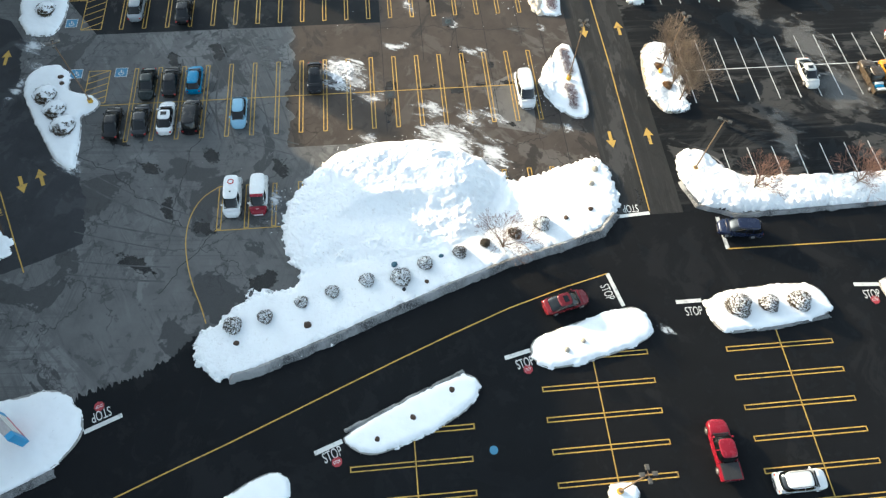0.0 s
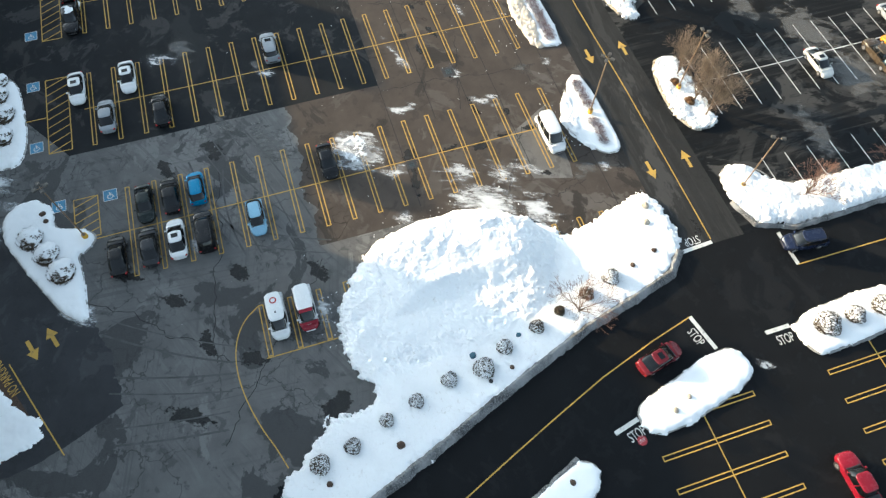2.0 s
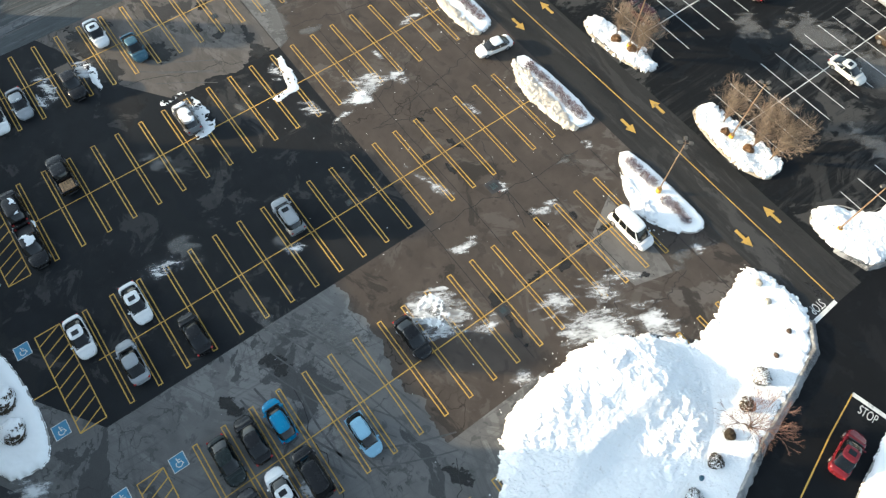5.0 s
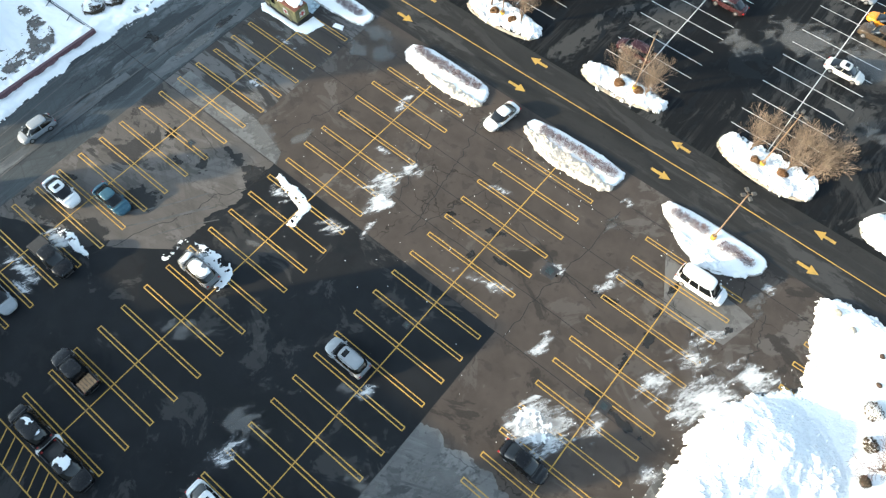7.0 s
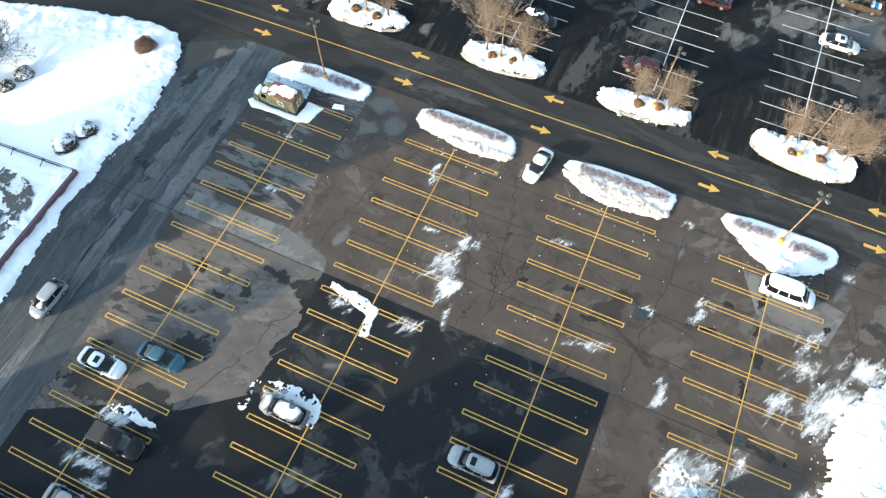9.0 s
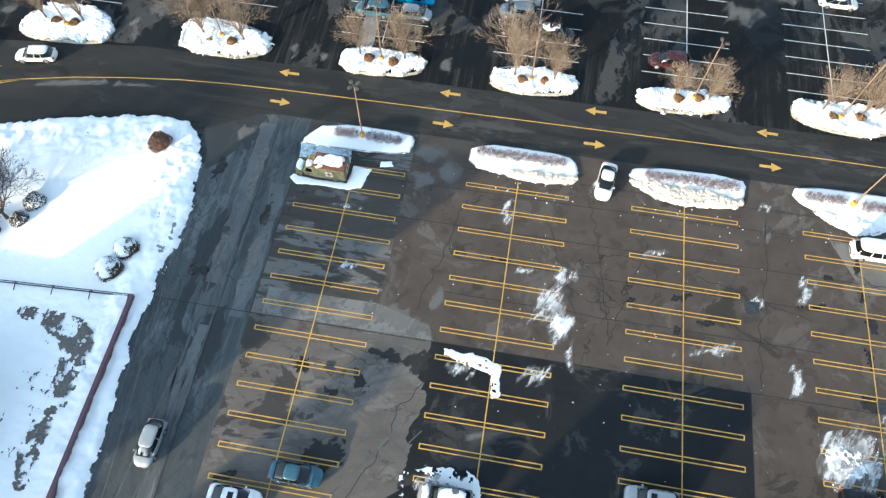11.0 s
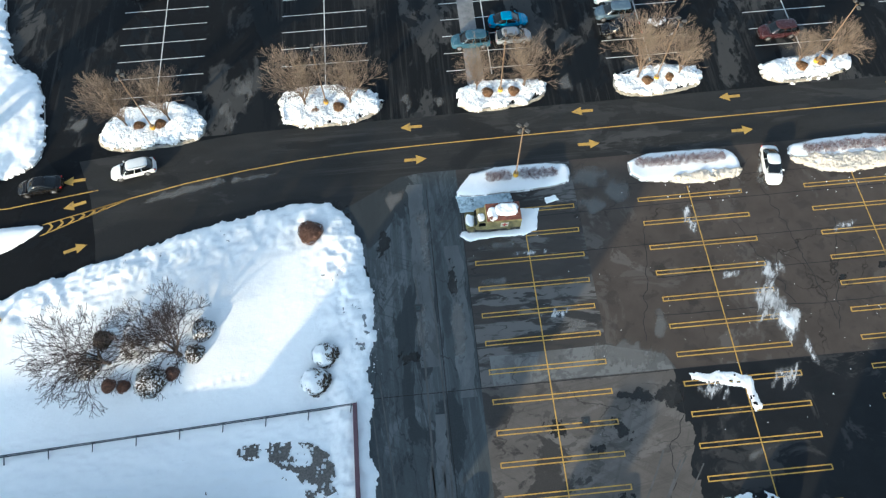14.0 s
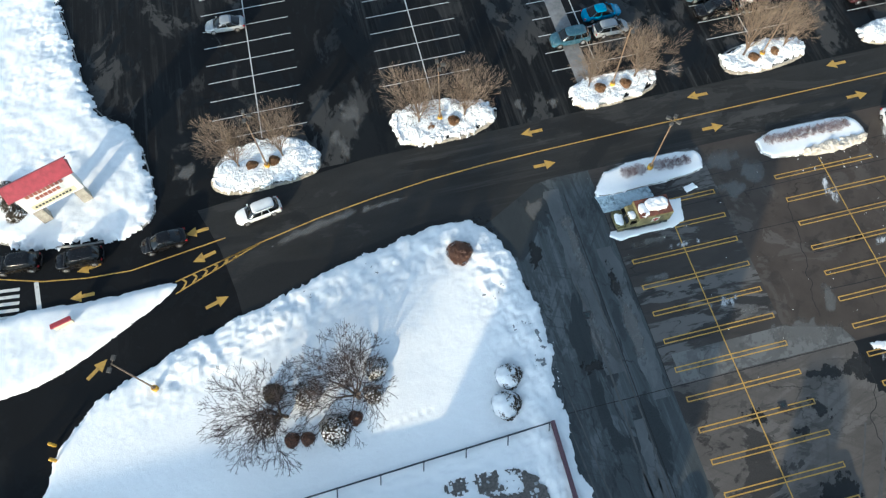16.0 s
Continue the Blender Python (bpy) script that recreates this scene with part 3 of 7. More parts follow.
wedge_top, wedge_low = [(-151.4, 23.55), (-160.2, 21.3)], [(-151.8, 23.4), (-160.25, 20.0)]
marking("wedge_edge_line", [(wedge_top, 0.13), (wedge_low, 0.13)], YELLOW, road)


def between(line, s):
    return line[0][0] + (line[1][0] - line[0][0]) * s, line[0][1] + (line[1][1] - line[0][1]) * s


chevrons = []
for k in range(6):
    s = 0.30 + 0.125 * k
    up, low = between(wedge_top, s), between(wedge_low, s)
    tip = between([between(wedge_top, s - 0.055), between(wedge_low, s - 0.055)], 0.5)
    chevrons += [([up, tip], 0.2), ([low, tip], 0.2)]
marking("wedge_hatching", chevrons, YELLOW, road)
marking("exit_lane_line", [([(-154.8, 25.05), (-160, 24.3), (-164.5, 23.65), (-169, 23.9), (-173.4, 24.6), (-178, 26.0)], 0.13)], YELLOW, road)
marking("exit_stop_line", [([(-174.0, 24.7), (-173.6, 21.5)], 0.45)], WHITE, road)
for k in range(5):
    marking("crossing_bar", [([(-178.4 + k * 0.05, 24.6 - 0.75 * k), (-175.6, 24.3 - 0.75 * k)], 0.35)], WHITE, road)
arrow = mesh_object("lane_arrow", [(-1.2, -0.19, 0.02), (0.2, -0.19, 0.02), (0.2, 0.19, 0.02), (-1.2, 0.19, 0.02), (0.1, -0.6, 0.02), (1.25, 0, 0.02), (0.1, 0.6, 0.02)], [(0, 1, 2, 3), (4, 5, 6)], YELLOW)
arrow.parent = road
arrow.matrix_basis = pose(-120.3, 29.9, 0, 0, 0, 180)
repeat_marking(arrow, [pose(x, y, 0, 0, 0, rz) for x, y, rz in (
    (-100.7, 30.1, 180), (-83.5, 30.4, 180), (-63.9, 30.6, 180), (-46.2, 30.3, 180), (-120.2, 25.5, 0), (-100.8, 25.6, 0), (-83.4, 25.7, 0), (-63.8, 25.95, 0), (-46.0, 25.7, 0),
    (-44.5, -40.6, 22), (-45.3, -38.7, 202), (-63.6, -46.2, 180), (-157.6, 26.5, 185), (-157.1, 23.4, 195), (-169.4, 22.0, 180), (-168.7, 25.0, 188), (-156.3, 18.1, 17), (-168.1, 14.0, 40))])
marking("edge_line", [([(-43.7, -42.7), (-36.6, -39.6), (-33.5, -38.2)], 0.12)], YELLOW, road)

# the cross road and the east bays
cross = [(-28.7, 21.5), (-27.5, 16.8), (-25.6, 10.6), (-23.3, 4.6), (-21.0, -1.1), (-18.7, -6.6), (-16.5, -11.8), (-14.4, -16.8), (-12.5, -21.6), (-10.6, -26.2), (-8.6, -31.5)]
marking("cross_road_line", [(cross, 0.13)], YELLOW, ground)
marking("side_road_line", [([(-30.6, 35.2), (-30.5, 45), (-30.3, 70)], 0.13)], YELLOW, ground)
for a, b in (((-35.5, 24.1), (-35.7, 27.8)), ((-34.6, 35.2), (-30.6, 35.2)), ((-28.7, 21.5), (-24.9, 22.4)), ((-20.4, 9.5), (-21.0, 12.1)), ((-12.9, -8.9), (-13.8, -6.4)), ((-16.6, -29.6), (-17.9, -26.4)), ((-24.9, 27.9), (-24.9, 30.6)), ((-25.4, 47.3), (-25.2, 50.1))):
    marking("stop_line", [([a, b], 0.42)], WHITE, ground, "worn white stop line")


def lettering(name, text, x, y, rz, wide, high, mat, parent, z=0.02, tilt=None):
    """Flat letters of the built-in font as a mesh, as wide and high as given."""
    cu = bpy.data.curves.new(name, "FONT")
    cu.body, cu.align_x, cu.align_y = text, "CENTER", "CENTER"
    tmp = bpy.data.objects.new(name, cu)
    scene.collection.objects.link(tmp)
    me = bpy.data.meshes.new_from_object(tmp.evaluated_get(bpy.context.evaluated_depsgraph_get()))
    bpy.data.objects.remove(tmp)
    co = np.array([v.co[:] for v in me.vertices])
    lo, hi = co.min(0), co.max(0)
    for v in me.vertices:
        v.co = ((v.co.x - (lo[0] + hi[0]) / 2) * wide / (hi[0] - lo[0]), (v.co.y - (lo[1] + hi[1]) / 2) * high / (hi[1] - lo[1]), 0)
    me.materials.clear()
    me.materials.append(mat)
    ob = new(name, me)
    ob.parent = parent
    ob.matrix_basis = tilt if tilt is not None else pose(x, y, z, 0, 0, rz)
    return ob


for x, y, rz in ((-36.4, 25.8, -90), (-32.9, 36.2, 180), (-26.6, 21.1, 14), (-19.8, 11.4, 103), (-12.7, -7.3, 112), (-18.1, -28.3, -68), (-23.8, 29.5, 90), (-24.2, 48.8, 90)):
    lettering("stop_lettering", "STOP", x, y, rz, 1.75, 0.95, WHITE, ground)
lettering("no_parking_lettering", "NO PARKING", -42.35, -43.0, 204.3, 4.1, 0.9, YELLOW, road)
sheet("planting_bed", [(-47.5, -45.2), (-42, -42.9), (-38, -41.0), (-34.4, -43.4), (-36, -54), (-48, -54)], 0.012, MULCH, "bare dark brown planting bed beside the lot", "ground")
for x, y in ((-19.1, 11.6), (-12.0, -6.9), (-18.9, -28.6), (-23.5, 48.9)):
    pts = disc_points(0.48, 8, math.pi / 8, math.pi / 8 + math.tau)[:-1]
    lettering("octagon_lettering", "STOP", x, y, {-19.1: 103, -12.0: 112, -18.9: -68}.get(x, 90), 0.66, 0.30, WHITE, ground, 0.024)
    o = mesh_object("stop_octagon_marking", [(x + px, y + py, 0.02) for px, py in pts], [list(range(8))], RED_MARK)
    o.parent = ground
o = mesh_object("blue_disc_marking", [(-11.8 + px, 7.3 + py, 0.02) for px, py in disc_points(0.4, 14)[:-1]], [list(range(14))], BLUE_MARK)
o.parent = ground

# east bays: the lines run across, the spine along x
east = marking("east_stall_line", hairpin(11.1), YELLOW, ground)
east.matrix_basis = pose(-17.0, 12.65, 0, 0, 0, 90)
more = [pose(-17.0 + 2.93 * k, 12.6, 0, 0, 0, 90) for k in range(1, 9)] + [pose(-19.5 + 2.93 * k, 31.6, 0, 0, 0, 90) for k in range(0, 9)] + [pose(-11.2 + 2.93 * k, -5.75, 0, 0, 0, 90) for k in range(0, 7)]
repeat_marking(east, more)
half = marking("short_east_stall_line", hairpin(5.6), YELLOW, ground)
half.matrix_basis = pose(-19.9, 18.1, 0, 0, 0, 90)
repeat_marking(half, [pose(-14.1, 0.2, 0, 0, 0, 90)])
for y, x0 in ((18.1, -19.8), (37.3, -21.2), (0.15, -13.9)):
    marking("east_spine_line", [([(x0, y), (9.0, y)], 0.11)], YELLOW, ground)

# white bays of the north lot
white_line = marking("white_stall_line", [([(0, 0), (10.4, 0)], 0.10)], WHITE, north_lot)
white_line.matrix_basis = pose(-154.8, 37.35, 0)
places = []
for x0, first, count in ((-154.8, 1, 16), (-135.1, 1, 16), (-115.6, 0, 15), (-96.5, 0, 15), (-78.4, 0, 15), (-61.2, 0, 15)):
    places += [pose(x0, 37.45 + 2.68 * k, 0) for k in range(first, count)]
repeat_marking(white_line, places)
half_white = marking("short_white_stall_line", [([(0, 0), (5.2, 0)], 0.10)], WHITE, north_lot)
half_white.matrix_basis = pose(-43.7, 38.6, 0)
repeat_marking(half_white, [pose(-43.7, 38.6 + 2.98 * k, 0) for k in range(1, 12)])
for x in (-149.6, -129.9, -110.3, -91.4, -73.1, -56.0):
    marking("white_spine_line", [([(x, 36.5), (x, 80)], 0.12)], WHITE, north_lot)
walkway = sheet("pavement_walkway", rect(-113.3, -111.3, 35.0, 90), 0.03, CONCRETE_WALK, "pale concrete walkway strip across the lot")

# dark utility covers set in the asphalt
for x, y, s in ((-66.5, 8.4, 0.75), (-54.6, 0.2, 0.6), (-74.0, -5.4, 0.35), (-106.7, -4.4, 0.4), (-121.2, 8.1, 0.4)):
    bm = bmesh.new()
    slab(bm, [(-s, -s, 0), (s, -s, 0), (s, s, 0), (-s, s, 0)], 0.02)
    drain = thing("drain_cover", pose(x, y, 0.012), "dark iron drain cover set in patched asphalt", "drain")
    part("plate", bm, plain("drain_patch", (0.03, 0.03, 0.032), 0.7, spread=0.5, scale=4), drain)
    bm = bmesh.new()
    for k in range(6):
        box(bm, -s * 0.5, s * 0.5, -s * 0.45 + k * s * 0.17, -s * 0.45 + k * s * 0.17 + s * 0.08, 0.02, 0.035)
    part("grate", bm, plain("wet_iron", (0.05, 0.075, 0.08), 0.4, 0.4, spread=0.4), drain)

# open joints and cracks in the old paving: wandering dark lines
CRACK = plain("crack_tar", (0.012, 0.012, 0.013), 0.9, spread=0.3)


def crack_line(x0, y0, x1, y1, wander, seed, width=0.07):
    n = 40
    t = np.linspace(0, 1, n)
    w = wander * waves(t * 9 + seed, t * 0 + seed * 3.7, 5, 0.6) * np.minimum(1, 6 * np.minimum(t, 1 - t) + 0.2)
    dx, dy = x1 - x0, y1 - y0
    ln = math.hypot(dx, dy)
    v, f = strip(np.stack([x0 + dx * t - dy / ln * w, y0 + dy * t + dx / ln * w], 1), width, 0.016)
    o = mesh_object("crack", v, f, CRACK)
    o.parent = main_lot


for k, (x0, y0, x1, y1, wander) in enumerate((
        (-116, 17.1, -62, 17.5, 0.10), (-116, 12.6, -50, 13.0, 0.12), (-104, 20.0, -38, 20.3, 0.15), (-97, 9.0, -49, 9.3, 0.2), (-98, 5.0, -60, 4.7, 0.25), (-97, -0.4, -49, -0.4, 0.04), (-66.9, -0.4, -66.9, -34, 0.03),
        (-99.5, 2.6, -96.5, 16.0, 0.8), (-83.5, 18.5, -80.5, 3.0, 1.0), (-80.7, 2.0, -77.0, 14.0, 0.7), (-64.6, 19.0, -66.0, -0.4, 0.8), (-47.0, 18.2, -45.5, 11.0, 0.9), (-88.0, 15.5, -84.0, 5.0, 0.8), (-72.0, 11.0, -60.5, 8.0, 0.9), (-56.0, 14.0, -47.5, 9.0, 0.8),
        (-126, -0.5, -98, -0.45, 0.05), (-119.3, 21.5, -119.0, -30, 0.05), (-115.9, 20, -115.9, -0.4, 0.03), (-60, -20.5, -38, -24.0, 1.2), (-48.5, -36, -37.0, -21.5, 1.4), (-46.0, -12.0, -30.0, -24.5, 1.4), (-104, -20, -97, -2, 1.0))):
    crack_line(x0, y0, x1, y1, wander, k + 1)


# sweeping tyre marks left on the damp grey asphalt, in pairs
TYRE_MARK = plain("tyre_mark_rubber", (0.070, 0.070, 0.070), 0.85, spread=0.3, scale=0.8)
rnd_marks = random.Random(77)
for x, y, way, bend, length in ((-64, -22, 18, 0.020, 16), (-62, -25, 8, 0.035, 14), (-66, -19, 24, -0.012, 18), (-60, -20, -12, 0.045, 12), (-50, -19, 60, 0.02, 9), (-44, -34, 55, 0.015, 14), (-38, -34, 70, 0.012, 12), (-33, -34, 78, 0.01, 11), (-118.4, -40, 91, 0.002, 34), (-121.6, -36, 89, -0.003, 30), (-123.4, -24, 92, 0.004, 26), (-119.6, -12, 88, 0.004, 24), (-104, -16, 52, 0.015, 10), (-101, -15, 60, -0.02, 8)):
    for side in (0.0, 1.55):
        a, px, py, pts = radians(way), x - side * math.sin(radians(way)), y + side * math.cos(radians(way)), []
        for _ in range(int(length / 0.6)):
            pts.append((px, py))
            a += bend * 0.6 + rnd_marks.uniform(-0.006, 0.006)
            px, py = px + 0.6 * math.cos(a), py + 0.6 * math.sin(a)
        v, f = strip(pts, rnd_marks.uniform(0.12, 0.22), 0.0187)
        o = mesh_object("tyre_mark", v, f, TYRE_MARK)
        o.parent = main_lot


# ---- lying snow ----
def kerb(outline, name="kerb"):
    """A concrete kerb stone ring, a real step round an island."""
    line = rounded(outline, 2)
    c = line.mean(0)
    inner = c + (line - c) * (1 - 0.18 / np.maximum(np.linalg.norm(line - c, axis=1, keepdims=True), 0.5))
    n = len(line)
    verts = [(*p, 0.0) for p in line] + [(*p, 0.14) for p in line] + [(*p, 0.15) for p in inner] + [(*p, 0.0) for p in inner]
    faces = [(r * n + k, r * n + (k + 1) % n, (r + 1) * n + (k + 1) % n, (r + 1) * n + k) for r in range(3) for k in range(n)]
    return tagged(mesh_object(name, verts, faces, CONCRETE), "weathered concrete kerb round a snowy island", "kerb", kind="structure")


def snow(name, outline, mat, height, label, with_kerb=True, **more):
    if with_kerb:
        kerb(outline)
    return tagged(heap(name, outline, mat, height, **more), label, "snow")


PILE = rounded([(-38.5, -12.3), (-33.0, -11.9), (-31.0, -8), (-32, 2), (-34, 9), (-40.6, 12.9), (-46.6, 7.2), (-47.6, -0.2), (-46.3, -6.2), (-43.0, -10.2)], 2)


def pile_shape(x, y, d):
    """A plowed heap: a chunky rim and a long crest on its west and north sides, falling gently to a clean plain."""
    p = inside_distance(x, y, PILE)
    fade = np.clip((-29.5 - x) / 10.0, 0, 1)
    lean = np.clip((p + 2.0 * (-38.0 - x)) / 14.0, 0.25, 1.0)
    ridge = 1.7 * (1 - np.exp(-np.maximum(p, 0) / 1.2)) * fade * lean
    crest = 0.55 * np.exp(-((y - 6.5 - 0.5 * (x + 40.0)) / 2.2) ** 2) * np.clip(p / 2.5, 0, 1) * fade
    rim = np.clip(1.5 - p / 5.0 + 0.6 * waves(x * 0.2, y * 0.2, 2), 0.12, 1)
    blocks = np.floor(2.6 * waves(x * 0.5 + 2, y * 0.5, 3, 0.62) + 0.3 * waves(x * 3, y * 3, 2)) * 0.10
    clods = 0.34 * waves(x * 0.42, y * 0.42, 5, 0.64) + blocks + 0.08 * waves(x * 3.4, y * 3.4, 3, 0.7)
    swells = 0.30 * waves(x * 0.22 + 5, y * 0.22, 3)
    return np.where(d > 0, ridge + crest + np.clip(p / 0.8, 0, 1) * (rim * clods + swells * fade), 0)


MAIN_ISLAND = [(-43.9, 22.6), (-42.2, 24.3), (-38.4, 24.7), (-35.8, 24.2), (-33.4, 21.7), (-32.2, 17.8), (-30.5, 11.3), (-28.3, 5.2), (-26.0, -0.8), (-23.7, -6.5), (-20.9, -14.2), (-20.2, -17.2), (-21.2, -19.2), (-22.5, -20.3), (-24.9, -20.2), (-26.6, -18.6),
               (-28.3, -15.9), (-29.6, -15.9), (-29.4, -12.4), (-30.4, -10.0), (-33.2, -11.9), (-36.4, -12.4), (-38.6, -12.3), (-42.9, -10.2), (-46.2, -6.2), (-47.5, -0.4), (-46.6, 7.0), (-42.6, 12.4), (-40.6, 12.9), (-42.2, 17.5)]
snow("snow_mound", MAIN_ISLAND, SNOW_ROUGH, 0.55, "huge plowed heap of white snow on a long island", False, slope=0.3, step=0.13, ragged=0.75, lumps=0.05, shape=pile_shape, rounds=1)


def dusting(x, y, rx, ry, rz, level, label="thin torn streaks of melting snow on asphalt", mat=SNOW_THIN, name="thin_snow", category="snow", group="thin snow on the asphalt", z=0.026):
    """A thin torn layer, a disc scaled to its length and width; level says how much is left."""
    pts = disc_points(1.0, 28)[:-1]
    o = mesh_object(name, [(px, py, 0) for px, py in pts], [list(range(len(pts)))], mat)
    o.matrix_basis = pose(x, y, z, 0, 0, rz) @ Matrix.Diagonal((rx, ry, 1, 1))
    o.color = (level, 0, 0, 1)
    return tagged(o, label, category, group, "stuff")


for x, y, rx, ry, rz, level in (
        (-47.5, 6.5, 5.0, 3.2, 60, 0.22), (-45.0, 11.5, 4.0, 2.4, 40, 0.14), (-50.5, 9.5, 3.5, 2.6, 30, 0.04), (-48.2, -2.5, 3.0, 1.6, 80, 0.0),
        (-85.4, 3.4, 2.6, 1.7, 100, 0.26), (-86.5, 5.5, 4.4, 2.2, 65, 0.10), (-85.6, 8.6, 2.6, 1.6, 30, 0.06), (-84.2, 0.0, 2.4, 0.9, 100, 0.06), (-89.5, 8.6, 2.6, 0.9, 10, 0.02),
        (-58.4, -5.4, 3.2, 3.0, 20, 0.32), (-57.0, -3.6, 3.4, 2.4, 40, 0.10), (-54.2, -2.2, 4.0, 1.6, 100, -0.02), (-52.2, 5.0, 5.0, 2.4, 70, 0.0), (-62.5, 1.5, 3.6, 1.4, 90, 0.02), (-50.5, 12.0, 4.0, 2.0, 60, 0.0),
        (-66.5, 8.8, 3.0, 1.8, 10, -0.03), (-76.0, 13.0, 2.4, 1.2, 20, -0.02), (-92.0, 15.0, 4.0, 1.2, 100, -0.06), (-70.5, 3.2, 5.0, 1.6, 10, -0.07), (-61.0, 11.5, 4.4, 1.6, 80, -0.05), (-107.5, 6.2, 3.0, 1.0, 10, -0.02), (-109.5, 13.0, 3.4, 0.8, 0, -0.02),
        (-94.3, -2.6, 2.8, 2.2, 0, -0.02), (-87.0, -2.2, 3.0, 1.8, 30, -0.05), (-94.5, -13.6, 4.2, 2.0, 0, 0.12), (-72.6, -12.9, 2.2, 1.4, 60, -0.08), (-108.0, -21.2, 3.6, 1.4, 0, 0.08), (-108.0, -25.6, 4.2, 1.4, 0, 0.12), (-106.5, -26.9, 3.0, 1.0, 0, 0.05),
        (-78.5, -24.5, 5.0, 2.0, 80, -0.10), (-40.3, -13.2, 2.4, 0.9, 0, 0.14), (-51.5, -23.9, 2.2, 1.0, 0, 0.10), (-54.5, -23.6, 1.4, 0.8, 0, 0.05), (-61.4, -41.5, 4.2, 1.3, 60, 0.10), (-58.2, -44.0, 3.6, 1.2, -20, 0.06), (-47.0, -36.2, 3.5, 1.8, 30, 0.14), (-65.5, -43.5, 3.0, 2.0, 60, 0.10), (-82.8, 20.6, 3.0, 1.2, 60, -0.05), (-48.5, 21.0, 2.0, 1.4, 20, 0.0), (-64.5, 20.6, 1.8, 1.2, 20, -0.02), (-21.8, 26.0, 1.6, 1.2, 60, -0.02)):
    dusting(x, y, rx, ry, rz, level)
for k, (x, y, rx, ry, rz, level) in enumerate((
        (-55.6, 15.0, 1.8, 0.9, 90, 0.05), (-55.4, 11.5, 1.6, 0.7, 80, 0.08), (-54.9, 8.6, 1.6, 0.9, 100, 0.12), (-55.4, 4.6, 1.8, 0.7, 95, 0.10), (-55.8, 0.3, 1.3, 1.0, 0, 0.25), (-52.6, 0.0, 2.8, 0.6, -4, 0.18), (-60.2, 9.6, 2.4, 0.7, 10, 0.06), (-58.6, 13.0, 2.2, 0.7, 0, 0.02),
        (-73.4, 8.4, 1.8, 0.7, 20, 0.08), (-73.8, 4.5, 1.6, 0.6, 90, 0.06), (-71.0, 6.0, 2.4, 0.6, 0, 0.03), (-78.5, 7.2, 2.0, 0.6, 30, 0.02), (-66.5, 8.5, 1.2, 1.0, 0, 0.20), (-92.0, 9.5, 2.4, 0.6, 0, 0.0), (-49.2, 14.4, 1.6, 1.0, 60, 0.0),
        (-105.3, -12.6, 2.6, 1.7, 20, 0.30), (-109.4, -4.8, 1.6, 1.0, -40, 0.16), (-106.4, -6.8, 1.8, 0.8, -30, 0.12), (-103.6, -5.4, 1.8, 1.0, -60, 0.14), (-101.0, -2.6, 2.6, 0.9, -10, 0.20), (-98.4, -2.6, 1.6, 1.4, 0, 0.28), (-113.6, -15.8, 2.2, 0.8, 30, 0.10), (-112.0, -19.6, 4.0, 1.8, 0, 0.26), (-106.5, -19.0, 4.2, 2.0, 20, 0.22),
        (-49.8, -31.5, 2.6, 1.0, 60, 0.1), (-47.0, -20.5, 2.0, 1.3, 30, 0.16), (-62.0, -26.0, 2.4, 1.0, 20, 0.10), (-45.5, -26.8, 2.6, 1.2, 50, 0.16), (-62.8, -20.6, 2.4, 1.3, 20, 0.16), (-40.2, -24.6, 2.2, 1.1, 10, 0.14), (-37.4, -20.6, 2.0, 1.2, 70, 0.16), (-33.5, -27.0, 3.6, 1.2, 60, 0.14), (-30.5, -14.2, 1.6, 2.2, 20, 0.22), (-44.6, -12.6, 2.4, 1.2, 40, 0.12),
        (-128.8, 19.0, 1.6, 3.2, 10, 0.15), (-127.0, 12.0, 1.4, 2.4, 0, 0.2), (-124.2, 15.6, 1.0, 2.2, 0, 0.18), (-117.6, 10.5, 0.9, 3.2, 0, 0.12), (-122.0, 3.0, 2.0, 1.4, 0, 0.10), (-38.0, 27.0, 2.6, 0.8, 0, 0.0))):
    dusting(x, y, rx, ry, rz, level, "dark damp stain with ragged edges on asphalt", STAIN, "damp_stain", "stain", "damp stains on the asphalt", 0.0134 + 0.0003 * (k % 8))
